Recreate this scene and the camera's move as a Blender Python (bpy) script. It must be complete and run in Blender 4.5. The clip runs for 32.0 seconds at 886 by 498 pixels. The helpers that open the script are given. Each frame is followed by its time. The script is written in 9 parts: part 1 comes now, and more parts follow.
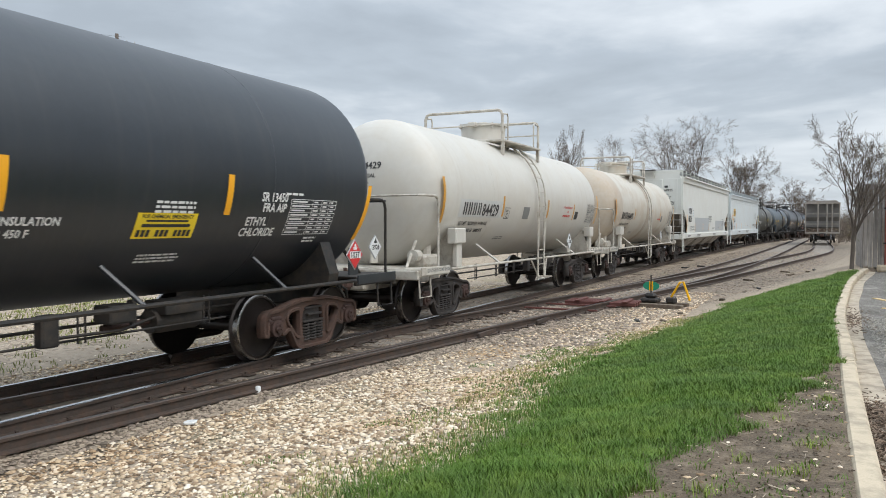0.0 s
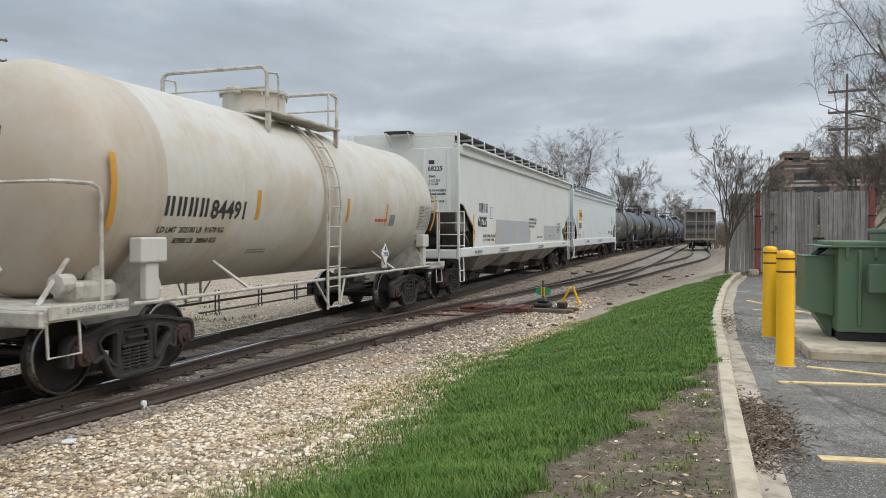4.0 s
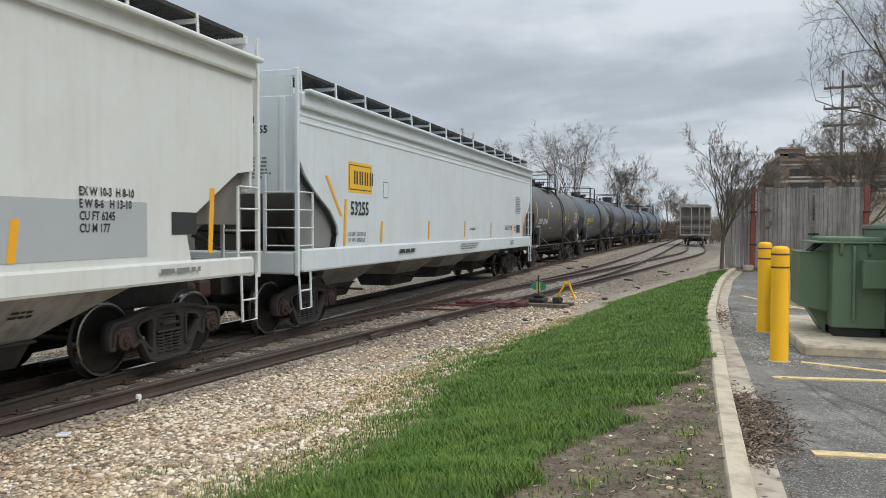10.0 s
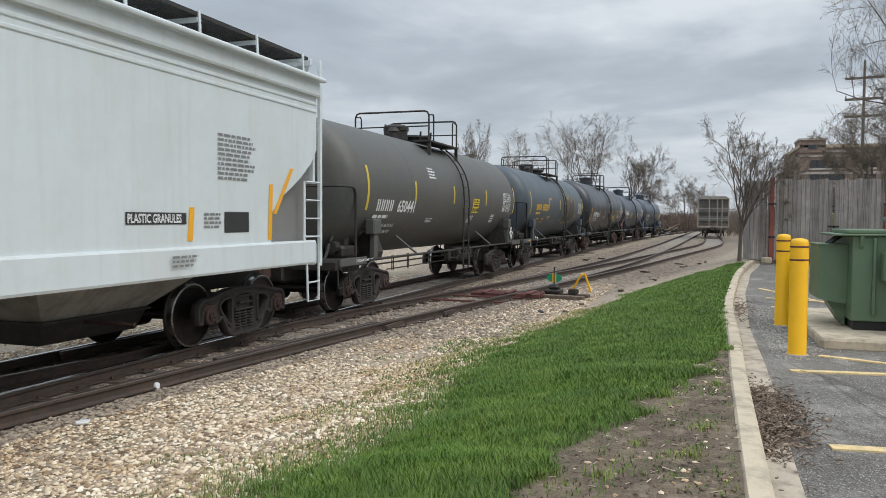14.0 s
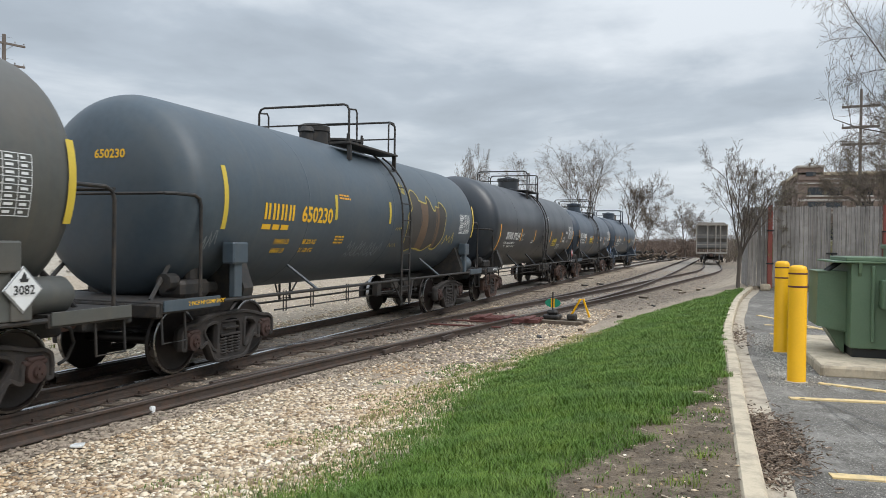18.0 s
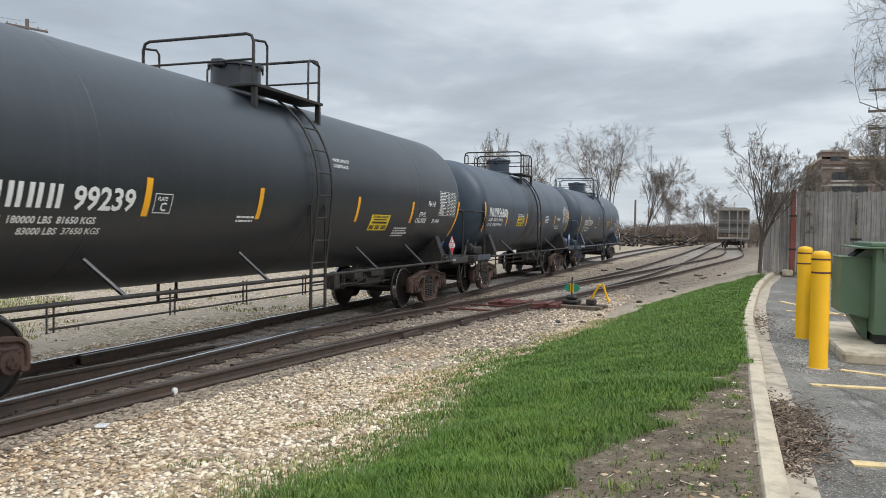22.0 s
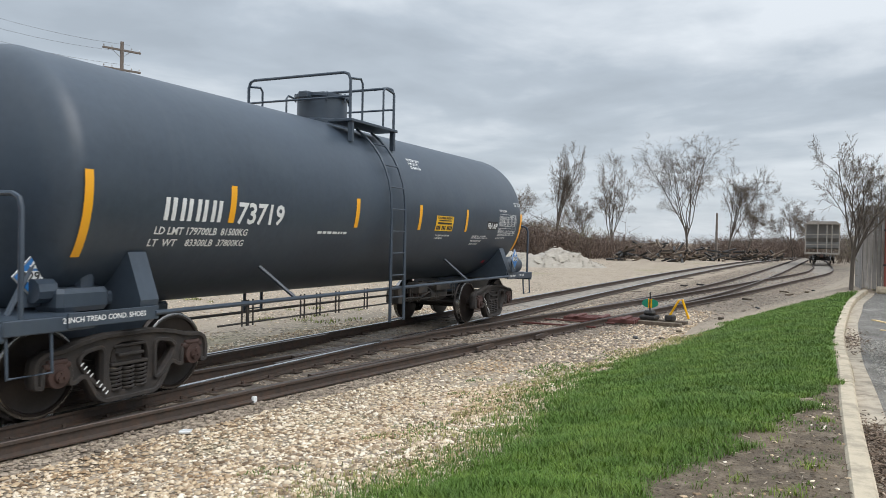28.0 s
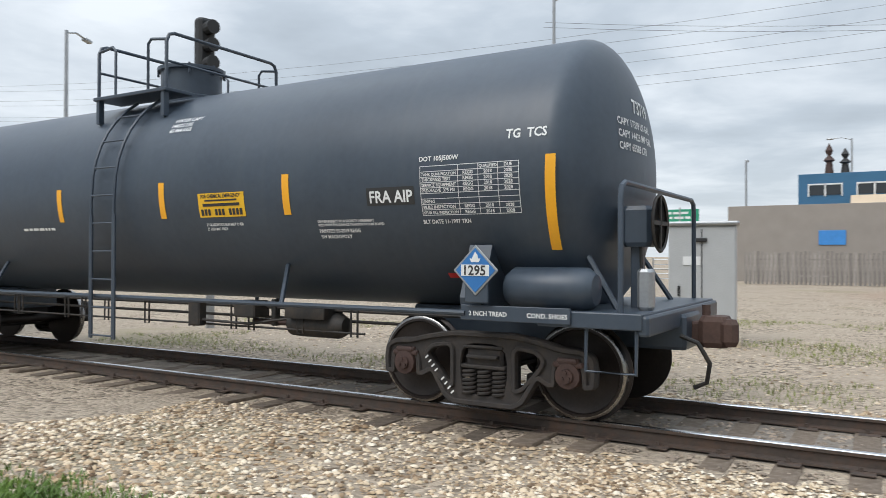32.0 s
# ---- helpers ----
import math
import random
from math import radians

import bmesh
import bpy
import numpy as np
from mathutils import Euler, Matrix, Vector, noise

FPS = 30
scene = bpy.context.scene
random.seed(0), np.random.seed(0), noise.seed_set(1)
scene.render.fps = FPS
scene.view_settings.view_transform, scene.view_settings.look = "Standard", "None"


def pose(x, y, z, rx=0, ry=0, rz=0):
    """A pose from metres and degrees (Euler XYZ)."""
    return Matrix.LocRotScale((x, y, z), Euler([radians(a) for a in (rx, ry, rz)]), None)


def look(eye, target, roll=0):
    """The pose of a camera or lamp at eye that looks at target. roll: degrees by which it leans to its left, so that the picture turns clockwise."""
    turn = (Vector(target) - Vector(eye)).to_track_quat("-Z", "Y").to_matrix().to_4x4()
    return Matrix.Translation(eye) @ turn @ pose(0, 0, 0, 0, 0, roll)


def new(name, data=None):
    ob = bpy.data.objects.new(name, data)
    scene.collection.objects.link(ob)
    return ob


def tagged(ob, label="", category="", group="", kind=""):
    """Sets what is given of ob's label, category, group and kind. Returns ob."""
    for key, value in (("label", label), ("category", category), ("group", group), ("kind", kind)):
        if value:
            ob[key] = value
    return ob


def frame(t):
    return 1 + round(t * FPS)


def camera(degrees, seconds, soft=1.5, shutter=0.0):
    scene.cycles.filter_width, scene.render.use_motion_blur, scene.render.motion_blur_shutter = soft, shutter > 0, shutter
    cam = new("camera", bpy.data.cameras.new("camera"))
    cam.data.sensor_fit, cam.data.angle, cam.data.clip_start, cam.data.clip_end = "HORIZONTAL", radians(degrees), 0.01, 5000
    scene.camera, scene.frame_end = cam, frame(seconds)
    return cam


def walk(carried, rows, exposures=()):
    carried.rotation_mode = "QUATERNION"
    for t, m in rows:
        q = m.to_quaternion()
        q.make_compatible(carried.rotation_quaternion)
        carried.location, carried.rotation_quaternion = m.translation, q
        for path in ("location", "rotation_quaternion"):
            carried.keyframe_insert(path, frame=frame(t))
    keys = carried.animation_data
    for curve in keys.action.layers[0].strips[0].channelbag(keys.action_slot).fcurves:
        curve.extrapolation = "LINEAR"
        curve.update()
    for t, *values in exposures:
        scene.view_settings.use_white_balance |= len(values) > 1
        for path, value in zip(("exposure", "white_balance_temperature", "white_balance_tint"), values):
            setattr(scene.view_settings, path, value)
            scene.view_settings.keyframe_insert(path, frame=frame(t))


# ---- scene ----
cam = camera(60.3, 32.0, soft=0.5, shutter=0.12)
CAM_ROWS = """
0 0 0 2.034 -64.93 -1.82 0 | .5 0 0 2.034 -67.16 -2.18 -.06 | 1 0 0 2.034 -68.51 -2.44 .1 | 1.5 0 0 2.034 -69.63 -2.31 .02
2 0 0 2.034 -70.33 -1.99 -.07 | 2.5 0 0 2.034 -70.94 -1.8 -.12 | 3 0 0 2.034 -71.77 -1.67 -.2 | 3.5 0 0 2.034 -72.38 -1.41 0
5.5 0 0 2.034 -73.49 -1.43 .03 | 6 0 0 2.034 -73.71 -1.79 .68 | 6.5 0 0 2.034 -73.89 -1.75 .52 | 7 0 0 2.034 -73.82 -1.93 .07
7.5 0 0 2.034 -73.42 -2.34 -.06 | 8 0 0 2.034 -73.11 -2.56 -.02 | 8.5 0 0 2.034 -72.98 -2.45 -.08 | 9 0 0 2.034 -72.85 -2.29 -.07
9.5 0 0 2.034 -72.91 -2.1 -.07 | 10 0 0 2.034 -73.06 -1.7 -.2 | 10.5 0 0 2.034 -73.13 -1.55 -.41 | 11 0 0 2.034 -72.97 -1.72 -.55
11.5 0 0 2.034 -72.66 -2.03 -.32 | 12 0 0 2.034 -72.47 -2.14 -.05 | 12.5 0 0 2.034 -72.42 -2.04 -.15 | 13 0 0 2.034 -72.39 -2.13 -.21
13.5 0 0 2.034 -72.06 -2.3 -.26 | 15.5 0 0 2.034 -71.44 -2.18 -.63 | 16 0 0 2.034 -71.42 -1.69 -.78 | 16.5 0 0 2.034 -71.69 -1.16 -.65
17 0 0 2.034 -72.07 -.63 -.63 | 17.5 0 0 2.034 -72.19 -.46 -.76 | 18 0 0 2.034 -71.96 -.54 -.77 | 18.5 0 0 2.034 -71.7 -.6 -.85
19 0 0 2.034 -71.52 -.86 -.83 | 19.5 0 0 2.034 -71.48 -1.09 -.71 | 20 0 0 2.034 -71.43 -1.16 -.67 | 20.5 0 0 2.034 -71.32 -1.1 -.68
21 0 0 2.034 -71.07 -1.02 -.95 | 21.5 0 0 2.034 -70.65 -1.44 -.94 | 22 0 0 2.034 -70.53 -1.73 -.92 | 22.5 0 0 2.034 -70.4 -1.72 -1.08
23 0 0 2.034 -70.38 -1.56 -1.18 | 23.5 0 0 2.034 -70.4 -1.27 -1.12 | 24 0 0 2.034 -70.29 -1.09 -1.02 | 24.5 0 0 2.034 -70.2 -.94 -1.09
26.5 0 0 2.034 -69.5 -.96 -1.31 | 27 0 0 2.034 -68.57 -1.36 -1.57 | 27.5 0 0 2.034 -66.95 -1.15 -1.5 | 28 0 0 2.034 -64.93 -.82 -1.11
28.5 -.016 .004 1.991 -62.43 -.6 -.55 | 29 -.03 .006 1.907 -57.7 -.03 .11 | 29.5 -.029 .049 1.883 -50.55 .76 .55 | 30 -.084 .097 1.892 -39.88 1.38 .84
30.2 -.111 .109 1.897 -34.22 1.41 .94 | 30.6 -.217 .104 1.898 -20.35 1.68 1.03 | 30.8 -.272 .093 1.897 -12.44 1.63 .97 | 31 -.374 .074 1.888 -4.7 1.43 .88
31.2 -.493 .052 1.883 2.94 1.13 .81 | 31.4 -.617 .029 1.859 10.27 .79 .62 | 31.6 -.741 .007 1.8 17.42 .72 .42 | 31.8 -.86 -.014 1.745 24.15 .7 .16 | 32 -.97 -.047 1.722 30.14 .51 -.13
"""
rows = []
for line in CAM_ROWS.replace("\n", "|").split("|"):
    if line.strip():
        t, x, y, z, yaw, pitch, roll = [float(v) for v in line.split()]
        rows.append((t, pose(x, y, z, 90 + pitch, roll, yaw)))
walk(cam, rows, [(0, 0.13), (0.8, 0.04), (2.0, -0.09), (13.5, -0.09), (15.5, 0.05), (32, 0.05)])

# ---- light: an overcast sky and a weak, wide sun ----
SUN_EL, SUN_AZ = radians(48), radians(200)
world = bpy.data.worlds.new("overcast_sky")
scene.world = world
world.use_nodes = True
wn, wl = world.node_tree.nodes, world.node_tree.links
wn.clear()
w_out, w_bg = wn.new("ShaderNodeOutputWorld"), wn.new("ShaderNodeBackground")
sky = wn.new("ShaderNodeTexSky")
sky.sky_type, sky.sun_disc, sky.sun_elevation, sky.sun_rotation = "NISHITA", False, SUN_EL, SUN_AZ
sky_gain = wn.new("ShaderNodeVectorMath"); sky_gain.operation = "SCALE"; sky_gain.inputs["Scale"].default_value = 0.09
wl.new(sky.outputs[0], sky_gain.inputs[0])
# cloud sheet: the view direction is projected on a flat layer overhead
w_tc, w_sep = wn.new("ShaderNodeTexCoord"), wn.new("ShaderNodeSeparateXYZ")
wl.new(w_tc.outputs["Generated"], w_sep.inputs[0])


def wmath(op, a, b=None, clamp=False):
    n = wn.new("ShaderNodeMath"); n.operation = op; n.use_clamp = clamp
    for i, v in enumerate((a, b)):
        if v is None:
            continue
        if isinstance(v, (int, float)):
            n.inputs[i].default_value = v
        else:
            wl.new(v, n.inputs[i])
    return n.outputs[0]


up = wmath("ADD", wmath("MAXIMUM", w_sep.outputs["Z"], 0.0), 0.10)
w_comb = wn.new("ShaderNodeCombineXYZ")
wl.new(wmath("DIVIDE", w_sep.outputs["X"], up), w_comb.inputs[0])
wl.new(wmath("DIVIDE", w_sep.outputs["Y"], up), w_comb.inputs[1])
cl1, cl2 = wn.new("ShaderNodeTexNoise"), wn.new("ShaderNodeTexNoise")
for n, sc, det, dist in ((cl1, 0.62, 7, 0.5), (cl2, 2.2, 6, 0.2)):
    n.inputs["Scale"].default_value, n.inputs["Detail"].default_value = sc, det
    n.inputs["Roughness"].default_value, n.inputs["Distortion"].default_value = 0.52, dist
    wl.new(w_comb.outputs[0], n.inputs["Vector"])
cloud = wmath("ADD", wmath("MULTIPLY", cl1.outputs[0], 0.75), wmath("MULTIPLY", cl2.outputs[0], 0.25))
w_ramp = wn.new("ShaderNodeValToRGB")
w_ramp.color_ramp.elements[0].position, w_ramp.color_ramp.elements[0].color = 0.37, (0.405, 0.46, 0.52, 1)
w_ramp.color_ramp.elements[1].position, w_ramp.color_ramp.elements[1].color = 0.62, (0.805, 0.86, 0.915, 1)
mid = w_ramp.color_ramp.elements.new(0.47); mid.color = (0.495, 0.56, 0.63, 1)
wl.new(cloud, w_ramp.inputs[0])
# brighter, hazier band towards the horizon
w_haze = wn.new("ShaderNodeMixRGB"); w_haze.inputs[2].default_value = (0.68, 0.735, 0.79, 1)
wl.new(wmath("MULTIPLY", wmath("POWER", wmath("SUBTRACT", 1.0, wmath("ABSOLUTE", w_sep.outputs["Z"])), 9.0), 0.75), w_haze.inputs[0])
wl.new(w_ramp.outputs[0], w_haze.inputs[1])
w_mix = wn.new("ShaderNodeMixRGB"); w_mix.inputs[0].default_value = 0.90
wl.new(sky_gain.outputs[0], w_mix.inputs[1]); wl.new(w_haze.outputs[0], w_mix.inputs[2])
wl.new(w_mix.outputs[0], w_bg.inputs[0])
# an overcast sky grows brighter towards the zenith
z_up = wmath("MAXIMUM", w_sep.outputs["Z"], 0.0)
wl.new(wmath("ADD", wmath("MULTIPLY", wmath("POWER", z_up, 3.0), 2.7), wmath("ADD", 0.97, wmath("MULTIPLY", wmath("MAXIMUM", wmath("SUBTRACT", w_sep.outputs["Y"], w_sep.outputs["X"]), 0.0), 0.11))), w_bg.inputs[1])
wl.new(w_bg.outputs[0], w_out.inputs[0])
sun_data = bpy.data.lights.new("sun", "SUN")
sun_data.energy, sun_data.angle, sun_data.color = 1.5, radians(35), (1.0, 0.97, 0.93)
sun = new("sun", sun_data)
sun.matrix_world = look((0, 0, 0), (math.sin(SUN_AZ) * -math.cos(SUN_EL), -math.cos(SUN_AZ) * math.cos(SUN_EL), -math.sin(SUN_EL)))

# ---- materials ----


def mat(name, color, rough=0.6, metal=0.0, vary=0.12, scale=3.0, fine=40.0, bump=0.02, second=None, amount=0.5, spread=(0.45, 0.62), rand=0.0, coat=0.0, streaks=0.0, stain=(0.3, 0.27, 0.22), grain=(6.0, 0.5, 0.35)):
    """A paint, metal or stone: base colour, broad and fine variation, a second colour in patches, streaks running down, relief."""
    m = bpy.data.materials.new(name)
    m.use_nodes = True
    nt = m.node_tree
    N, L = nt.nodes, nt.links
    b = N["Principled BSDF"]
    tc = N.new("ShaderNodeTexCoord")
    n1, n2 = N.new("ShaderNodeTexNoise"), N.new("ShaderNodeTexNoise")
    n1.inputs["Scale"].default_value, n1.inputs["Detail"].default_value = scale, 6
    n2.inputs["Scale"].default_value, n2.inputs["Detail"].default_value = fine, 4
    L.new(tc.outputs["Object"], n1.inputs["Vector"]); L.new(tc.outputs["Object"], n2.inputs["Vector"])
    cur = None
    base = N.new("ShaderNodeMixRGB"); base.blend_type = "MIX"
    base.inputs[1].default_value = (*[c * (1 - vary) for c in color], 1)
    base.inputs[2].default_value = (*[min(1, c * (1 + vary)) for c in color], 1)
    add = N.new("ShaderNodeMath"); add.operation = "ADD"
    h1 = N.new("ShaderNodeMath"); h1.operation = "MULTIPLY"; h1.inputs[1].default_value = 0.6
    h2 = N.new("ShaderNodeMath"); h2.operation = "MULTIPLY"; h2.inputs[1].default_value = 0.4
    L.new(n1.outputs[0], h1.inputs[0]); L.new(n2.outputs[0], h2.inputs[0])
    L.new(h1.outputs[0], add.inputs[0]); L.new(h2.outputs[0], add.inputs[1])
    sh = N.new("ShaderNodeMapRange"); sh.inputs[1].default_value, sh.inputs[2].default_value = 0.3, 0.7
    L.new(add.outputs[0], sh.inputs[0]); L.new(sh.outputs[0], base.inputs[0])
    cur = base.outputs[0]
    if second:
        r = N.new("ShaderNodeMapRange"); r.inputs[1].default_value, r.inputs[2].default_value, r.inputs[4].default_value = spread[0], spread[1], amount
        n3 = N.new("ShaderNodeTexNoise"); n3.inputs["Scale"].default_value, n3.inputs["Detail"].default_value, n3.inputs["Roughness"].default_value = scale * 2.3, 9, 0.65
        L.new(tc.outputs["Object"], n3.inputs["Vector"]); L.new(n3.outputs[0], r.inputs[0])
        mx = N.new("ShaderNodeMixRGB"); mx.inputs[2].default_value = (*second, 1)
        L.new(r.outputs[0], mx.inputs[0]); L.new(cur, mx.inputs[1]); cur = mx.outputs[0]
    if streaks:
        mp = N.new("ShaderNodeMapping"); mp.inputs["Scale"].default_value = grain
        L.new(tc.outputs["Object"], mp.inputs[0])
        n4 = N.new("ShaderNodeTexNoise"); n4.inputs["Scale"].default_value, n4.inputs["Detail"].default_value = 1.6, 7
        L.new(mp.outputs[0], n4.inputs["Vector"])
        r = N.new("ShaderNodeMapRange"); r.inputs[1].default_value, r.inputs[2].default_value, r.inputs[4].default_value = 0.5, 0.75, streaks
        L.new(n4.outputs[0], r.inputs[0])
        mx = N.new("ShaderNodeMixRGB"); mx.inputs[2].default_value = (*stain, 1)
        L.new(r.outputs[0], mx.inputs[0]); L.new(cur, mx.inputs[1]); cur = mx.outputs[0]
    if rand:
        oi = N.new("ShaderNodeObjectInfo")
        gi = N.new("ShaderNodeNewGeometry")
        a = N.new("ShaderNodeMath"); a.operation = "ADD"
        L.new(oi.outputs["Random"], a.inputs[0]); L.new(gi.outputs["Random Per Island"], a.inputs[1])
        fr = N.new("ShaderNodeMath"); fr.operation = "FRACT"; L.new(a.outputs[0], fr.inputs[0])
        r = N.new("ShaderNodeMapRange"); r.inputs[3].default_value, r.inputs[4].default_value = 1 - rand, 1 + rand
        L.new(fr.outputs[0], r.inputs[0])
        vm = N.new("ShaderNodeVectorMath"); vm.operation = "SCALE"
        L.new(cur, vm.inputs[0]); L.new(r.outputs[0], vm.inputs["Scale"]); cur = vm.outputs[0]
    L.new(cur, b.inputs["Base Color"])
    rr = N.new("ShaderNodeMapRange"); rr.inputs[3].default_value, rr.inputs[4].default_value = max(0, rough - 0.1), min(1, rough + 0.12)
    L.new(n1.outputs[0], rr.inputs[0]); L.new(rr.outputs[0], b.inputs["Roughness"])
    b.inputs["Metallic"].default_value = metal
    b.inputs["Coat Weight"].default_value = coat
    if bump:
        bp = N.new("ShaderNodeBump"); bp.inputs["Strength"].default_value, bp.inputs["Distance"].default_value = 0.6, bump
        L.new(add.outputs[0], bp.inputs["Height"]); L.new(bp.outputs[0], b.inputs["Normal"])
    return m


M = {}
M["black"] = mat("black_tank_paint", (0.014, 0.019, 0.026), 0.36, vary=0.25, scale=0.7, fine=12, bump=0.002, second=(0.03, 0.032, 0.034), amount=0.2, streaks=0.2, stain=(0.06, 0.058, 0.055))
M["black"].node_tree.nodes["Principled BSDF"].inputs["IOR"].default_value = 1.65
M["charcoal"] = mat("charcoal_tank_paint", (0.042, 0.057, 0.078), 0.40, vary=0.2, scale=0.7, fine=12, bump=0.002, second=(0.058, 0.076, 0.096), amount=0.35, streaks=0.2, stain=(0.075, 0.088, 0.10))
M["olive"] = mat("sooty_olive_tank_paint", (0.082, 0.084, 0.077), 0.5, vary=0.2, scale=0.6, fine=10, bump=0.002, second=(0.12, 0.10, 0.078), amount=0.35, streaks=0.25, stain=(0.12, 0.10, 0.075))
M["bluegrey"] = mat("blue_grey_tank_paint", (0.056, 0.076, 0.094), 0.45, vary=0.2, scale=0.6, fine=10, bump=0.002, second=(0.08, 0.09, 0.095), amount=0.45, streaks=0.3, stain=(0.1, 0.11, 0.11))
M["white"] = mat("cream_white_tank_paint", (0.56, 0.538, 0.488), 0.42, vary=0.05, scale=0.6, fine=10, bump=0.002, second=(0.52, 0.47, 0.39), amount=0.35, streaks=0.2, stain=(0.40, 0.33, 0.25))
M["tan"] = mat("tan_insulation_paint", (0.47, 0.41, 0.335), 0.5, vary=0.08, scale=0.6, fine=10, bump=0.002, second=(0.42, 0.31, 0.20), amount=0.4, streaks=0.25, stain=(0.35, 0.25, 0.16))
M["hopper"] = mat("pale_grey_hopper_paint", (0.63, 0.68, 0.69), 0.4, vary=0.04, scale=0.5, fine=8, bump=0.002, second=(0.57, 0.58, 0.55), amount=0.4, streaks=0.22, stain=(0.47, 0.46, 0.42))
M["hopper_warm"] = mat("warm_pale_grey_hopper_paint", (0.665, 0.675, 0.635), 0.42, vary=0.04, scale=0.5, fine=8, bump=0.002, second=(0.60, 0.585, 0.53), amount=0.4, streaks=0.25, stain=(0.50, 0.47, 0.41))
# bay grey toned down for the shade below the sill, plus soot streaks
M["bay"] = mat("sooty_grey_hopper_bay", (0.36, 0.345, 0.32), 0.6, vary=0.2, scale=1.2, bump=0.002, second=(0.12, 0.10, 0.085), amount=0.5, streaks=0.4, stain=(0.10, 0.08, 0.065))
M["patch"] = mat("grey_primer_patch", (0.40, 0.42, 0.425), 0.5, vary=0.05, scale=0.8, bump=0.001)
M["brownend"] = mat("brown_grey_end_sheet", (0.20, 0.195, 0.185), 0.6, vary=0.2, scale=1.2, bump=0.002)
M["under"] = mat("sooty_black_underframe", (0.022, 0.021, 0.020), 0.62, vary=0.3, scale=3, bump=0.004, second=(0.07, 0.05, 0.035), amount=0.45)
M["underwhite"] = mat("dirty_white_underframe", (0.52, 0.49, 0.43), 0.55, vary=0.1, scale=2, bump=0.003, second=(0.25, 0.20, 0.15), amount=0.6)
M["truck"] = mat("brown_dusty_cast_steel", (0.034, 0.030, 0.028), 0.75, vary=0.3, scale=4, fine=60, bump=0.008, second=(0.066, 0.05, 0.04), amount=0.5)
M["bearing"] = mat("rusty_bearing_cap", (0.060, 0.033, 0.027), 0.7, vary=0.3, scale=8, bump=0.004)
M["wheel"] = mat("greasy_dark_wheel_steel", (0.026, 0.020, 0.018), 0.42, 0.35, vary=0.4, scale=6, bump=0.003)
M["tread"] = mat("polished_wheel_tread", (0.30, 0.29, 0.28), 0.25, 1.0, vary=0.1, scale=6, bump=0.0)
M["redsteel"] = mat("rust_red_steel", (0.12, 0.042, 0.034), 0.7, vary=0.25, scale=6, bump=0.004)
M["rusttruck"] = mat("rusty_brown_cast_steel", (0.085, 0.047, 0.034), 0.75, vary=0.3, scale=4, fine=60, bump=0.008, second=(0.05, 0.036, 0.03), amount=0.6)
M["grit"] = mat("pale_fine_grit", (0.40, 0.375, 0.335), 0.9, vary=0.2, scale=20, bump=0.0, rand=0.4)
M["dullyellow"] = mat("dull_yellow_tape", (0.58, 0.43, 0.05), 0.45, vary=0.12, scale=3, bump=0.0)
M["coupler"] = mat("rust_brown_coupler", (0.075, 0.042, 0.032), 0.75, vary=0.3, scale=6, bump=0.006)
M["rail"] = mat("rusty_rail_web", (0.068, 0.052, 0.043), 0.7, 0.15, vary=0.3, scale=3, fine=30, bump=0.003, second=(0.11, 0.066, 0.045), amount=0.6)
M["railtop"] = mat("polished_rail_head", (0.62, 0.62, 0.63), 0.22, 1.0, vary=0.1, scale=4, bump=0.0)
M["railtop_dull"] = mat("dull_rail_head", (0.14, 0.11, 0.095), 0.42, 0.8, vary=0.2, scale=4, bump=0.0)
M["tie"] = mat("weathered_oak_tie", (0.115, 0.086, 0.062), 0.9, vary=0.3, scale=5, fine=60, bump=0.012, second=(0.19, 0.15, 0.115), amount=0.7, rand=0.3)
M["yellow"] = mat("safety_yellow_paint", (0.88, 0.46, 0.003), 0.45, vary=0.06, scale=3, bump=0.001)
M["orange"] = mat("amber_reflective_tape", (0.85, 0.40, 0.02), 0.35, vary=0.06, scale=3, bump=0.0)
M["dullorange"] = mat("weathered_amber_tape", (0.55, 0.27, 0.035), 0.45, vary=0.12, scale=3, bump=0.0)
M["signyellow"] = mat("yellow_sign_vinyl", (0.80, 0.46, 0.02), 0.4, vary=0.04, scale=3, bump=0.0)
M["lemon"] = mat("lemon_sign_vinyl", (0.82, 0.60, 0.025), 0.4, vary=0.04, scale=3, bump=0.0)
M["letters"] = mat("white_stencil_paint", (0.72, 0.73, 0.72), 0.5, vary=0.06, scale=3, bump=0.0)
M["ink"] = mat("black_stencil_paint", (0.03, 0.03, 0.03), 0.5, vary=0.1, scale=3, bump=0.0)
M["grime"] = mat("faded_grey_stencil_paint", (0.20, 0.20, 0.19), 0.6, vary=0.2, scale=3, bump=0.0)
M["red"] = mat("red_paint", (0.55, 0.03, 0.03), 0.45, vary=0.1, scale=3, bump=0.0)
M["blue"] = mat("blue_placard", (0.03, 0.16, 0.42), 0.4, vary=0.05, scale=3, bump=0.0)
M["wood"] = mat("grey_weathered_fence_wood", (0.31, 0.285, 0.262), 0.85, vary=0.25, scale=2, fine=50, bump=0.006, second=(0.20, 0.18, 0.16), amount=0.4, rand=0.22, streaks=0.9, stain=(0.06, 0.055, 0.052), grain=(18.0, 18.0, 0.45))
M["concrete"] = mat("worn_concrete", (0.52, 0.435, 0.315), 0.85, vary=0.12, scale=2, fine=80, bump=0.005, second=(0.30, 0.25, 0.185), amount=0.8)


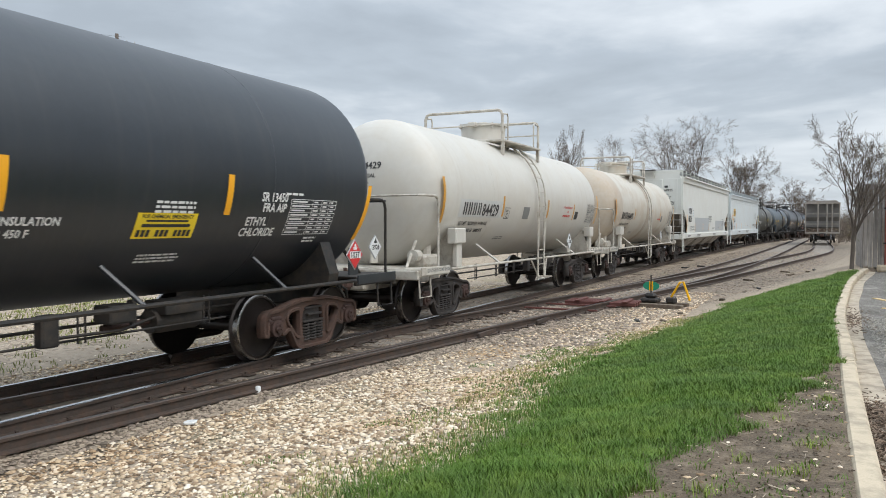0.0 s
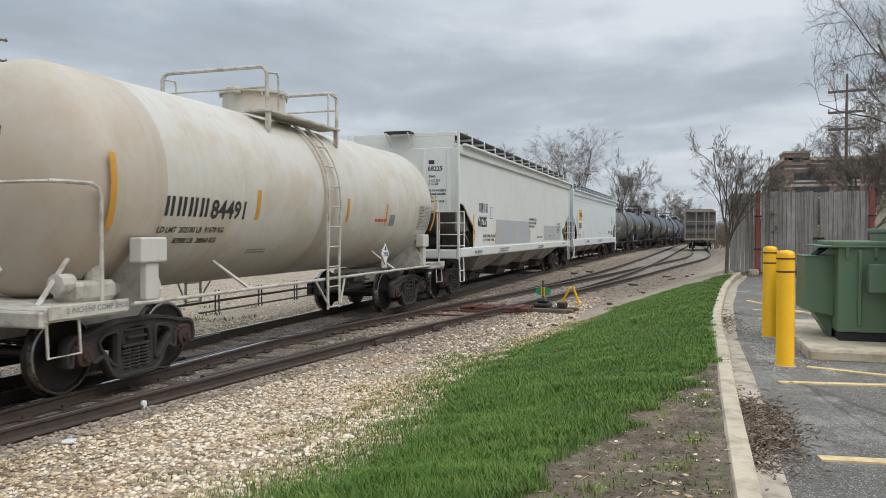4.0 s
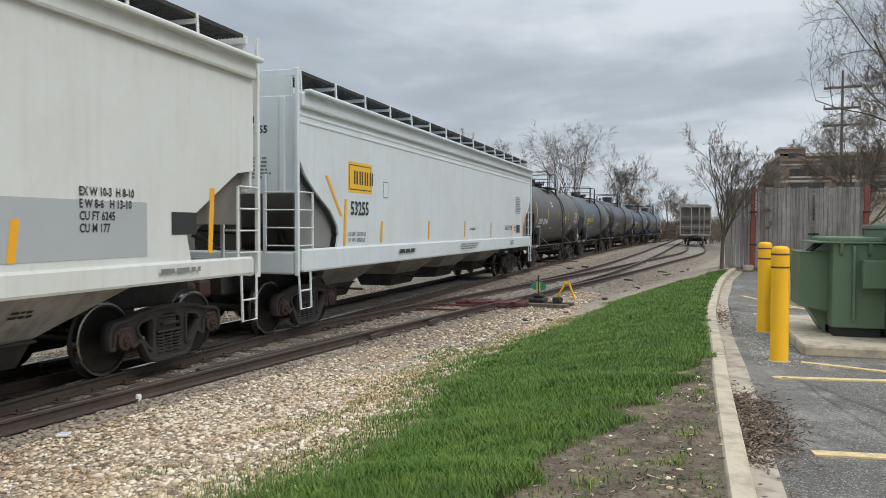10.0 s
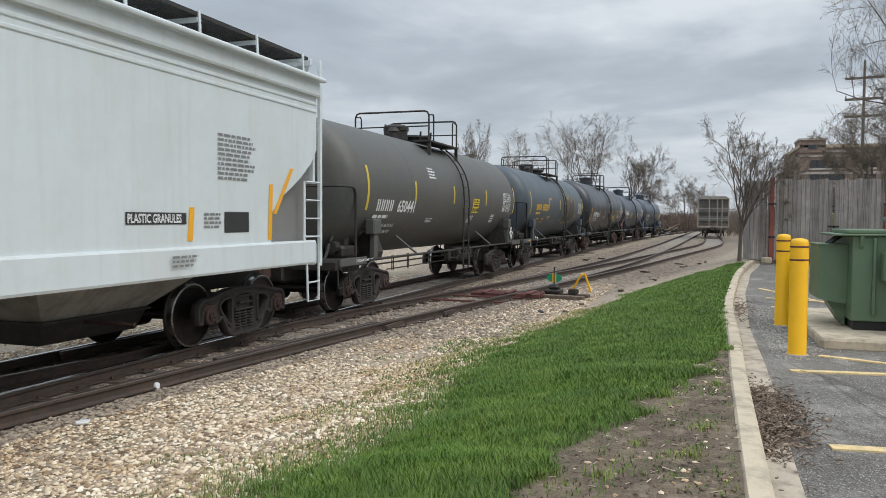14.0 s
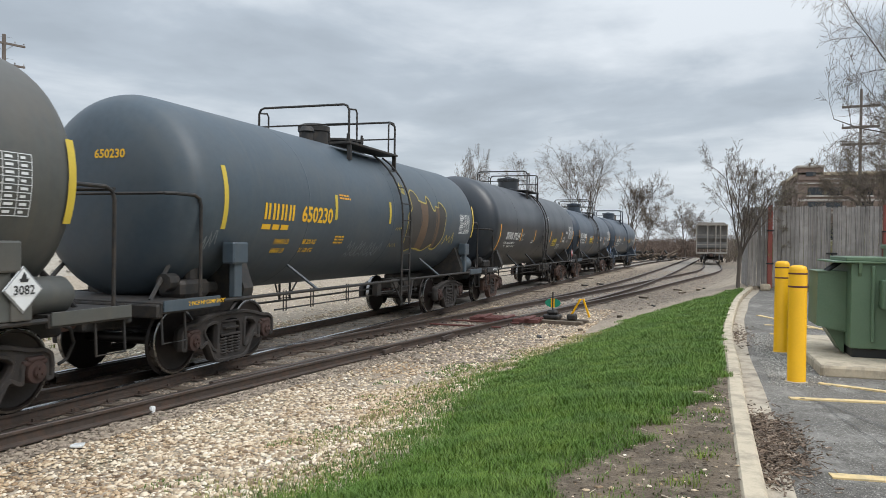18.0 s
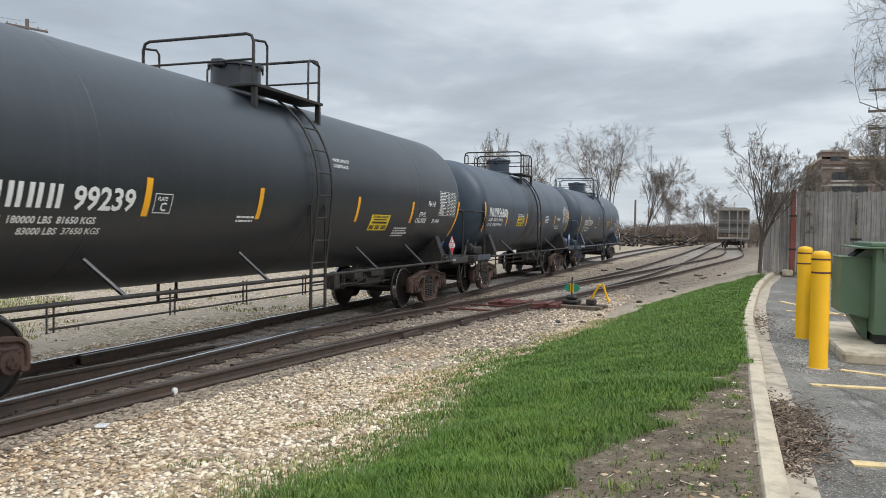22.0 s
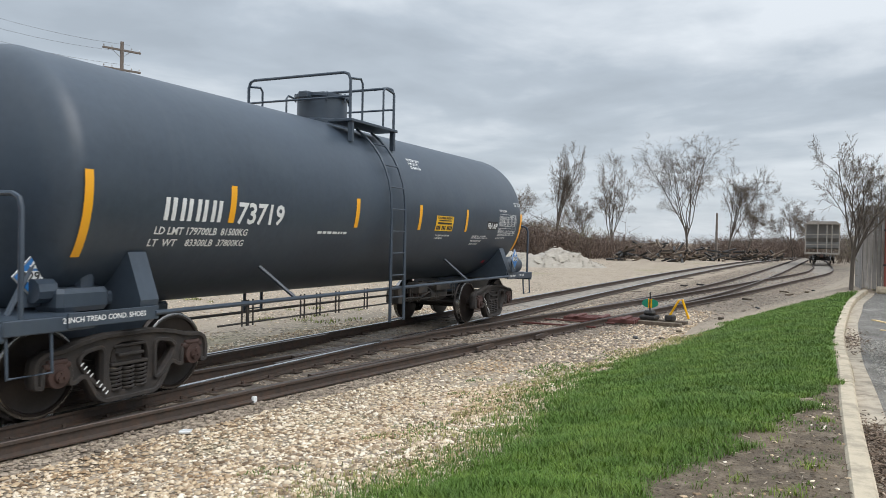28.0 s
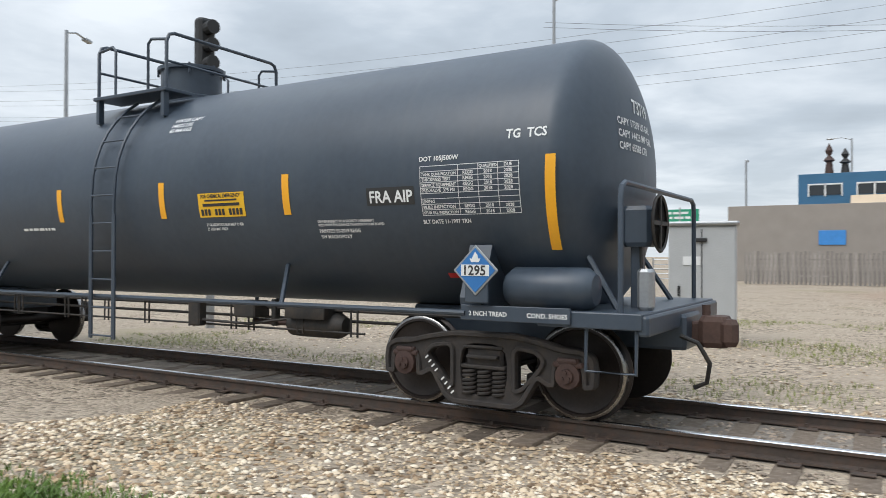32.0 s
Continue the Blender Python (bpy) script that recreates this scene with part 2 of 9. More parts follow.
def speckled(name, stops, cell, broad, tint, rough=0.92, bump=0.004, island=False, stain=None):
    """Ground made of bits: each cell or piece takes its colour from a ramp, broad patches drift towards a tint."""
    m = bpy.data.materials.new(name); m.use_nodes = True
    N, L = m.node_tree.nodes, m.node_tree.links
    b = N["Principled BSDF"]
    tc = N.new("ShaderNodeTexCoord")
    ramp = N.new("ShaderNodeValToRGB")
    el = ramp.color_ramp.elements
    el[0].position, el[0].color = stops[0][0], (*stops[0][1], 1)
    el[1].position, el[1].color = stops[-1][0], (*stops[-1][1], 1)
    for p, c in stops[1:-1]:
        el.new(p).color = (*c, 1)
    if island:
        src = N.new("ShaderNodeNewGeometry").outputs["Random Per Island"]
    else:
        vo = N.new("ShaderNodeTexVoronoi"); vo.inputs["Scale"].default_value = cell
        L.new(tc.outputs["Object"], vo.inputs["Vector"])
        sep = N.new("ShaderNodeSeparateColor"); L.new(vo.outputs["Color"], sep.inputs[0]); src = sep.outputs[0]
    L.new(src, ramp.inputs[0])
    n1 = N.new("ShaderNodeTexNoise"); n1.inputs["Scale"].default_value, n1.inputs["Detail"].default_value, n1.inputs["Roughness"].default_value = broad, 8, 0.62
    L.new(tc.outputs["Object"], n1.inputs["Vector"])
    r = N.new("ShaderNodeMapRange"); r.inputs[1].default_value, r.inputs[2].default_value, r.inputs[4].default_value = 0.44, 0.66, 0.72
    L.new(n1.outputs[0], r.inputs[0])
    mx = N.new("ShaderNodeMixRGB"); mx.blend_type = "MULTIPLY"; mx.inputs[2].default_value = (*tint, 1)
    L.new(r.outputs[0], mx.inputs[0]); L.new(ramp.outputs[0], mx.inputs[1])
    cur = mx.outputs[0]
    if stain:
        n2 = N.new("ShaderNodeTexNoise"); n2.inputs["Scale"].default_value, n2.inputs["Detail"].default_value, n2.inputs["Roughness"].default_value = broad * 2.7, 9, 0.7
        L.new(tc.outputs["Object"], n2.inputs["Vector"])
        q = N.new("ShaderNodeMapRange"); q.inputs[1].default_value, q.inputs[2].default_value, q.inputs[4].default_value = 0.52, 0.68, 0.6
        L.new(n2.outputs[0], q.inputs[0])
        m2 = N.new("ShaderNodeMixRGB"); m2.inputs[2].default_value = (*stain, 1)
        L.new(q.outputs[0], m2.inputs[0]); L.new(cur, m2.inputs[1]); cur = m2.outputs[0]
    L.new(cur, b.inputs["Base Color"])
    b.inputs["Roughness"].default_value = rough
    nf = N.new("ShaderNodeTexNoise"); nf.inputs["Scale"].default_value, nf.inputs["Detail"].default_value = (cell or 60) * 1.2, 4
    L.new(tc.outputs["Object"], nf.inputs["Vector"])
    bp = N.new("ShaderNodeBump"); bp.inputs["Strength"].default_value, bp.inputs["Distance"].default_value = 0.7, bump
    L.new(nf.outputs[0], bp.inputs["Height"]); L.new(bp.outputs[0], b.inputs["Normal"])
    return m


M["asphalt"] = speckled("old_asphalt", [(0.0, (0.075, 0.067, 0.057)), (0.55, (0.148, 0.134, 0.114)), (0.88, (0.21, 0.192, 0.167)), (1.0, (0.46, 0.43, 0.38))], 110, 0.55, (0.52, 0.50, 0.48), 0.9, 0.006, stain=(0.38, 0.355, 0.315))
M["stone"] = speckled("pale_limestone_ballast", [(0.0, (0.14, 0.095, 0.060)), (0.2, (0.36, 0.26, 0.165)), (0.55, (0.62, 0.49, 0.335)), (0.82, (0.77, 0.65, 0.49)), (1.0, (0.86, 0.78, 0.65))], 0, 0.75, (0.74, 0.60, 0.45), 0.9, 0.004, island=True)
M["gutter"] = mat("dirty_gutter_concrete", (0.43, 0.365, 0.28), 0.9, vary=0.2, scale=2.5, fine=90, bump=0.006, second=(0.20, 0.165, 0.125), amount=0.7, spread=(0.46, 0.64))
M["linepaint"] = mat("worn_yellow_line_paint", (0.72, 0.53, 0.26), 0.7, vary=0.12, scale=4, fine=60, bump=0.002, second=(0.25, 0.21, 0.15), amount=0.45)
M["green"] = mat("transformer_green_enamel", (0.115, 0.18, 0.105), 0.42, vary=0.1, scale=1.5, bump=0.002, second=(0.14, 0.20, 0.125), amount=0.4)
M["brick"] = mat("brown_brick", (0.21, 0.155, 0.13), 0.85, vary=0.15, scale=1.5, fine=40, bump=0.006, rand=0.15)
M["stonetrim"] = mat("pale_trim_stone", (0.42, 0.39, 0.35), 0.8, vary=0.1, scale=2, bump=0.003)
M["glass"] = mat("dark_window_glass", (0.03, 0.035, 0.04), 0.12, vary=0.1, scale=1, bump=0.0)
M["bark"] = mat("grey_brown_bark", (0.115, 0.095, 0.078), 0.95, vary=0.25, scale=6, fine=40, bump=0.01)
M["twig"] = mat("brown_twigs", (0.16, 0.128, 0.102), 0.95, vary=0.25, scale=3, bump=0.0, rand=0.3)
M["brush"] = mat("reddish_brown_brush", (0.155, 0.112, 0.088), 0.95, vary=0.3, scale=1.5, bump=0.0, rand=0.4)
M["bud"] = mat("pale_spring_buds", (0.22, 0.21, 0.10), 0.9, vary=0.2, scale=3, bump=0.0, rand=0.3)
M["conifer"] = mat("dark_conifer_green", (0.035, 0.06, 0.028), 0.9, vary=0.3, scale=2, bump=0.0, rand=0.3)
M["polewood"] = mat("utility_pole_wood", (0.15, 0.125, 0.108), 0.9, vary=0.2, scale=3, bump=0.004)
M["wire"] = mat("grey_cable", (0.10, 0.10, 0.10), 0.6, vary=0.1, bump=0.0)
M["steel"] = mat("galvanised_steel", (0.36, 0.37, 0.38), 0.45, 0.7, vary=0.15, scale=4, bump=0.001)
M["blade"] = mat("spring_grass_blade", (0.076, 0.152, 0.011), 0.6, vary=0.3, scale=1.3, bump=0.0, second=(0.155, 0.228, 0.024), amount=0.75, spread=(0.45, 0.68), rand=0.2)
M["dirt"] = mat("bare_damp_soil", (0.098, 0.072, 0.047), 0.95, vary=0.55, scale=3, fine=45, bump=0.09, second=(0.24, 0.19, 0.135), amount=0.6, spread=(0.5, 0.66), rand=0.35)
M["heap"] = mat("crushed_stone_heap", (0.36, 0.32, 0.265), 0.95, vary=0.2, scale=5, fine=60, bump=0.03)
M["container"] = mat("orange_red_container_paint", (0.55, 0.075, 0.035), 0.5, vary=0.1, scale=1, bump=0.001)
M["bluewall"] = mat("blue_metal_siding", (0.035, 0.13, 0.24), 0.5, vary=0.08, scale=1, bump=0.002)
M["beigewall"] = mat("beige_render_wall", (0.52, 0.46, 0.37), 0.8, vary=0.06, scale=1, bump=0.003)
M["greywall"] = mat("grey_block_wall", (0.30, 0.27, 0.24), 0.85, vary=0.1, scale=1, bump=0.004)
M["rust"] = mat("pale_rust_hopper", (0.36, 0.33, 0.29), 0.8, vary=0.15, scale=1, bump=0.004, second=(0.24, 0.18, 0.14), amount=0.4)
M["debris"] = mat("dry_leaf_litter", (0.13, 0.09, 0.062), 0.95, vary=0.3, scale=8, bump=0.0, second=(0.36, 0.29, 0.22), amount=0.6, spread=(0.54, 0.6), rand=0.5)
M["signal"] = mat("matt_black_housing", (0.02, 0.02, 0.02), 0.6, vary=0.1, bump=0.0)
glow = bpy.data.materials.new("red_signal_lens"); glow.use_nodes = True
gb = glow.node_tree.nodes["Principled BSDF"]
gb.inputs["Base Color"].default_value = (0.6, 0.02, 0.02, 1); gb.inputs["Emission Color"].default_value = (1, 0.02, 0.02, 1); gb.inputs["Emission Strength"].default_value = 3.0
M["glow"] = glow

# ---- mesh helpers ----


class Geo:
    """Collects vertices and faces of one mesh, with boxes, tubes, lathed shapes and prisms."""

    def __init__(self):
        self.v, self.f, self.k = [], [], []

    def add(self, verts, faces, mi=0):
        o = len(self.v)
        self.v += [tuple(p) for p in verts]
        self.f += [tuple(i + o for i in q) for q in faces]
        self.k += [mi] * len(faces)
        return self

    def box(self, x0, y0, z0, x1, y1, z1, b=0.0, mi=0, m=None):
        """A box, its upright and long edges cut by b."""
        b = min(b, abs(x1 - x0) * 0.45, abs(y1 - y0) * 0.45, abs(z1 - z0) * 0.45)
        if b <= 0:
            vs = [(x, y, z) for z in (z0, z1) for y in (y0, y1) for x in (x0, x1)]
            fs = [(0, 2, 3, 1), (4, 5, 7, 6), (0, 1, 5, 4), (2, 6, 7, 3), (0, 4, 6, 2), (1, 3, 7, 5)]
        else:
            ring = lambda d, z: [(x0 + b + d, y0 + d, z), (x1 - b - d, y0 + d, z), (x1 - d, y0 + b + d, z), (x1 - d, y1 - b - d, z), (x1 - b - d, y1 - d, z), (x0 + b + d, y1 - d, z), (x0 + d, y1 - b - d, z), (x0 + d, y0 + b + d, z)]
            vs = ring(b * 0.5, z0) + ring(0, z0 + b) + ring(0, z1 - b) + ring(b * 0.5, z1)
            fs = [tuple(range(7, -1, -1)), tuple(range(24, 32))]
            for r in range(3):
                fs += [(r * 8 + i, r * 8 + (i + 1) % 8, r * 8 + 8 + (i + 1) % 8, r * 8 + 8 + i) for i in range(8)]
        if m is not None:
            vs = [m @ Vector(p) for p in vs]
        return self.add(vs, fs, mi)

    def tube(self, pts, r, n=8, mi=0, r2=None, caps=True):
        """A pipe along points; r2: the radius at its end."""
        pts = [Vector(p) for p in pts]
        o, up = [], None
        for i, p in enumerate(pts):
            d = (pts[min(i + 1, len(pts) - 1)] - pts[max(i - 1, 0)]).normalized()
            if up is None:
                up = Vector((0, 0, 1)) if abs(d.z) < 0.9 else Vector((1, 0, 0))
            a = d.cross(up).normalized(); c = a.cross(d); up = c
            rr = r if r2 is None else r + (r2 - r) * i / (len(pts) - 1)
            o += [p + (a * math.cos(k * math.tau / n) + c * math.sin(k * math.tau / n)) * rr for k in range(n)]
        fs = [(i * n + k, i * n + (k + 1) % n, (i + 1) * n + (k + 1) % n, (i + 1) * n + k) for i in range(len(pts) - 1) for k in range(n)]
        if caps:
            fs += [tuple(range(n - 1, -1, -1)), tuple(range((len(pts) - 1) * n, len(pts) * n))]
        return self.add(o, fs, mi)

    def lathe(self, prof, n=24, axis="z", at=(0, 0, 0), mi=0, closed=False):
        """Turns a profile of (radius, height) about an axis."""
        vs = []
        for r, h in prof:
            for k in range(n):
                c, s = math.cos(k * math.tau / n) * r, math.sin(k * math.tau / n) * r
                p = {"z": (c, s, h), "x": (h, c, s), "y": (s, h, c)}[axis]
                vs.append((p[0] + at[0], p[1] + at[1], p[2] + at[2]))
        fs = [(i * n + k, i * n + (k + 1) % n, (i + 1) * n + (k + 1) % n, (i + 1) * n + k) for i in range(len(prof) - 1) for k in range(n)]
        if prof[0][0] > 1e-4:
            fs.append(tuple(range(n - 1, -1, -1)))
        if prof[-1][0] > 1e-4:
            fs.append(tuple(range((len(prof) - 1) * n, len(prof) * n)))
        return self.add(vs, fs, mi)

    def prism(self, poly, y0, y1, mi=0, axis="y"):
        """A polygon in x, z pushed out along y (or in y, z along x, or x, y along z)."""
        n = len(poly)
        put = {"y": lambda a, b, c: (a, c, b), "x": lambda a, b, c: (c, a, b), "z": lambda a, b, c: (a, b, c)}[axis]
        vs = [put(a, b, y0) for a, b in poly] + [put(a, b, y1) for a, b in poly]
        fs = [tuple(range(n)), tuple(range(2 * n - 1, n - 1, -1))] + [(i, n + i, n + (i + 1) % n, (i + 1) % n) for i in range(n)]
        return self.add(vs, fs, mi)

    def mesh(self, name, mats, smooth=False, fix=True):
        me = bpy.data.meshes.new(name)
        me.from_pydata(self.v, [], self.f)
        for m in mats if isinstance(mats, (list, tuple)) else [mats]:
            me.materials.append(M[m] if isinstance(m, str) else m)
        if any(self.k):
            me.polygons.foreach_set("material_index", self.k)
        if fix:
            b = bmesh.new(); b.from_mesh(me)
            bmesh.ops.recalc_face_normals(b, faces=b.faces)
            b.to_mesh(me); b.free()
        if smooth:
            me.polygons.foreach_set("use_smooth", [True] * len(me.polygons))
            me.set_sharp_from_angle(angle=radians(38))
        return me


def thing(name, label="", category="", group="", kind="", at=None):
    ob = new(name)
    ob.empty_display_size = 0.2
    if at is not None:
        ob.matrix_world = at
    return tagged(ob, label, category, group, kind)


def part(name, geo, material, parent, label="", smooth=False, at=None, fix=True):
    me = geo if isinstance(geo, bpy.types.Mesh) else geo.mesh(name, material, smooth, fix)
    ob = new(name, me)
    ob.parent = parent
    if at is not None:
        ob.matrix_basis = at
    if label:
        ob["label"] = label
    return ob


def solo(name, geo, material, label, category="", group="", kind="", smooth=False, fix=True):
    return tagged(new(name, geo.mesh(name, material, smooth, fix)), label, category, group, kind)


_glyph = {}


def cut_glyphs():
    """The shape and advance of each character of the built-in font, 1 high."""
    def shape(s):
        cu = bpy.data.curves.new("word", "FONT")
        cu.body, cu.resolution_u, cu.offset = s, 2, 0.024
        ob = new("word", cu)
        me = bpy.data.meshes.new_from_object(ob.evaluated_get(bpy.context.evaluated_depsgraph_get()))
        bpy.data.objects.remove(ob)
        vs, fs = [(v.co.x / 0.69, v.co.y / 0.69) for v in me.vertices], [tuple(p.vertices) for p in me.polygons]
        bpy.data.meshes.remove(me)
        return vs, fs
    span = lambda vs: max(v[0] for v in vs) - min(v[0] for v in vs)
    two = span(shape("HH")[0])
    for ch in "ABCDEFGHIJKLMNOPQRSTUVWXYZabcdefghiklmnoprstuvwxyz0123456789-.,\"":
        vs, fs = shape(ch)
        _glyph[ch] = (vs, fs, span(shape("H" + ch + "H")[0]) - two)
    _glyph[" "] = ([], [], span(shape("H H")[0]) - two)


cut_glyphs()


def text_mesh(s):
    """Vertices and faces of a word in the built-in font, 1 high, from x = 0; its width too."""
    vs, fs, x = [], [], 0.0
    for ch in s:
        a, f, w = _glyph[ch]
        fs += [tuple(i + len(vs) for i in q) for q in f]
        vs += [(p + x, q) for p, q in a]
        x += w
    x0 = min(v[0] for v in vs)
    return [(a - x0, b) for a, b in vs], fs, max(v[0] for v in vs) - x0


def raw_mesh(name, V, F, material):
    """A mesh of triangles from arrays."""
    me = bpy.data.meshes.new(name)
    V, F = np.asarray(V, np.float32), np.asarray(F, np.int32)
    me.vertices.add(len(V)); me.vertices.foreach_set("co", V.ravel())
    me.loops.add(F.size); me.loops.foreach_set("vertex_index", F.ravel())
    me.polygons.add(len(F)); me.polygons.foreach_set("loop_start", np.arange(0, F.size, 3, dtype=np.int32))
    me.materials.append(M[material])
    me.update(calc_edges=True)
    return me


def wobble(x, y, s, k):
    return np.fromiter((noise.noise((a * k, b * k, s)) for a, b in zip(x, y)), float, len(x))

# ---- plan: three tracks, a bank up to a car park ----
RAIL_TOP = 0.17


def spline(xs, ys):
    xs, ys = np.array(xs, float), np.array(ys, float)
    d = np.gradient(ys, xs)

    xl, yl, dl = xs.tolist(), ys.tolist(), d.tolist()

    def f(x):
        if not isinstance(x, np.ndarray):
            x = min(max(x, xl[0]), xl[-1])
            i = 0
            while i < len(xl) - 2 and x > xl[i + 1]:
                i += 1
            h = xl[i + 1] - xl[i]; u = (x - xl[i]) / h
            return (2 * u**3 - 3 * u**2 + 1) * yl[i] + (u**3 - 2 * u**2 + u) * h * dl[i] + (-2 * u**3 + 3 * u**2) * yl[i + 1] + (u**3 - u**2) * h * dl[i + 1]
        x = np.clip(x, xs[0], xs[-1])
        i = np.clip(np.searchsorted(xs, x) - 1, 0, len(xs) - 2)
        h = xs[i + 1] - xs[i]; u = (x - xs[i]) / h
        return (2 * u**3 - 3 * u**2 + 1) * ys[i] + (u**3 - 2 * u**2 + u) * h * d[i] + (-2 * u**3 + 3 * u**2) * ys[i + 1] + (u**3 - u**2) * h * d[i + 1]
    return f


def track1(x):
    q = min(max(x, 0), 110)
    return 7.63 - 0.010 * x - 0.0001 * q * q - 2e-6 * q**3 - (0.0946 * (x - 110) if x > 110 else 0)


_t2 = spline((0, 4, 8, 12, 16, 20, 24, 30, 37, 53, 80, 140), (7.55, 7.12, 6.62, 6.05, 5.4, 4.75, 4.2, 3.5, 2.9, 2.0, 0.9, -1.5))
_t3 = spline((16, 20, 24, 29, 35, 40, 45, 52, 59, 70, 84, 140), (5.4, 4.72, 4.05, 3.2, 2.25, 1.55, 0.85, -0.2, -1.1, -1.75, -2.0, -2.6))


def track2(x):
    return float(_t2(x)) if x > 0 else track1(x)


def track3(x):
    return float(_t3(x))


toe = spline((-60, -5, 4, 10, 16, 22, 30, 40, 60, 140), (5.9, 5.9, 5.4, 4.5, 3.4, 2.3, 1.0, -0.6, -3.8, -6.0))   # foot of the bank
kerbline = spline((-60, 2, 4.1, 6.05, 7.8, 9.9, 12.8, 18, 22, 28.5, 34), (-0.24, -0.25, -0.28, -0.32, -0.36, -0.43, -0.49, -0.80, -1.12, -1.9, -2.7))
LOT = 0.60


def ground_z(x, y):
    a, b = float(toe(x)), float(kerbline(x)) - 0.05
    u = min(1, max(0, (a - y) / max(a - b, 1.0)))
    z = LOT * u * u * (3 - 2 * u) * (1 if x < 60 else max(0, 1 - (x - 60) / 30))
    if x < 33.5 and y < b - 0.02:
        z = LOT - 0.22
    return z


def ground_zs(x, y):
    """ground_z for arrays, with the bank's small unevenness."""
    a, b = toe(x), kerbline(x) - 0.05
    u = np.clip((a - y) / np.maximum(a - b, 1.0), 0, 1)
    z = LOT * u * u * (3 - 2 * u) * np.where(x < 60, 1, np.clip(1 - (x - 60) / 30, 0, 1))
    return np.where((x < 33.5) & (y < b - 0.02), LOT - 0.22, z)


def track1s(x):
    q = np.clip(x, 0, 110)
    return 7.63 - 0.010 * x - 0.0001 * q * q - 2e-6 * q**3


TIES = {}


def ground_sheet():
    xs = np.unique(np.r_[np.linspace(-1500, -80, 12), np.arange(-80, -12, 4.0), np.arange(-12, 36, 0.5), np.arange(36, 120, 3.0), np.linspace(120, 1800, 14)])
    ys = np.unique(np.r_[np.linspace(-1500, -60, 10), np.arange(-60, -4, 4.0), np.arange(-4, 8, 0.25), np.arange(8, 40, 2.0), np.linspace(40, 1800, 14)])
    vs = []
    for y in ys:
        for x in xs:
            z = ground_z(x, y)
            if -20 < x < 60 and y < 16 and z > 0.002:
                z += 0.03 * noise.noise((x * 0.8, y * 0.8, 0))
            vs.append((x, y, z))
    n = len(xs)
    fs = [(j * n + i, j * n + i + 1, (j + 1) * n + i + 1, (j + 1) * n + i) for j in range(len(ys) - 1) for i in range(n - 1)]
    g = Geo(); g.add(vs, fs)
    m = bpy.data.materials.new("gravel_and_dust_ground"); m.use_nodes = True
    N, L = m.node_tree.nodes, m.node_tree.links
    b = N["Principled BSDF"]; b.inputs["Roughness"].default_value = 0.95
    tc = N.new("ShaderNodeTexCoord")
    vo = N.new("ShaderNodeTexVoronoi"); vo.inputs["Scale"].default_value = 17; vo.inputs["Randomness"].default_value = 1
    no = N.new("ShaderNodeTexNoise"); no.inputs["Scale"].default_value, no.inputs["Detail"].default_value = 0.55, 8
    nf = N.new("ShaderNodeTexNoise"); nf.inputs["Scale"].default_value, nf.inputs["Detail"].default_value = 7, 8
    for n_ in (vo, no, nf):
        L.new(tc.outputs["Object"], n_.inputs["Vector"])
    # gravel cell colours, lowered to paint in shade between the loose stones
    r1 = N.new("ShaderNodeValToRGB")
    r1.color_ramp.elements[0].position, r1.color_ramp.elements[0].color = 0.0, (0.085, 0.062, 0.042, 1)
    r1.color_ramp.elements[1].position, r1.color_ramp.elements[1].color = 1.0, (0.50, 0.405, 0.305, 1)
    e = r1.color_ramp.elements.new(0.35); e.color = (0.30, 0.24, 0.175, 1)
    sep = N.new("ShaderNodeSeparateColor"); L.new(vo.outputs["Color"], sep.inputs[0]); L.new(sep.outputs[0], r1.inputs[0])
    # patches of fine tan dust
    r2 = N.new("ShaderNodeMapRange"); r2.inputs[1].default_value, r2.inputs[2].default_value, r2.inputs[4].default_value = 0.42, 0.62, 0.85
    L.new(no.outputs[0], r2.inputs[0])
    dust = N.new("ShaderNodeMixRGB"); dust.inputs[1].default_value, dust.inputs[2].default_value = (0.30, 0.24, 0.175, 1), (0.43, 0.352, 0.268, 1)
    L.new(nf.outputs[0], dust.inputs[0])
    mx = N.new("ShaderNodeMixRGB"); L.new(r2.outputs[0], mx.inputs[0]); L.new(r1.outputs[0], mx.inputs[1]); L.new(dust.outputs[0], mx.inputs[2])
    # sparse dry grass in the yard
    ng = N.new("ShaderNodeTexNoise"); ng.inputs["Scale"].default_value, ng.inputs["Detail"].default_value, ng.inputs["Roughness"].default_value = 0.16, 10, 0.7
    L.new(tc.outputs["Object"], ng.inputs["Vector"])
    rg = N.new("ShaderNodeMapRange"); rg.inputs[1].default_value, rg.inputs[2].default_value, rg.inputs[4].default_value = 0.56, 0.68, 0.6
    L.new(ng.outputs[0], rg.inputs[0])
    mg = N.new("ShaderNodeMixRGB"); mg.inputs[2].default_value = (0.21, 0.20, 0.085, 1)
    L.new(rg.outputs[0], mg.inputs[0]); L.new(mx.outputs[0], mg.inputs[1])
    # grimy grey-brown gravel round the switches and along the siding
    at = N.new("ShaderNodeAttribute"); at.attribute_name = "grime"
    gm = N.new("ShaderNodeMath"); gm.operation = "MULTIPLY"; L.new(at.outputs["Fac"], gm.inputs[0])
    gr = N.new("ShaderNodeMapRange"); gr.inputs[1].default_value, gr.inputs[2].default_value, gr.inputs[3].default_value = 0.3, 0.6, 0.45
    L.new(nf.outputs[0], gr.inputs[0]); L.new(gr.outputs[0], gm.inputs[1])
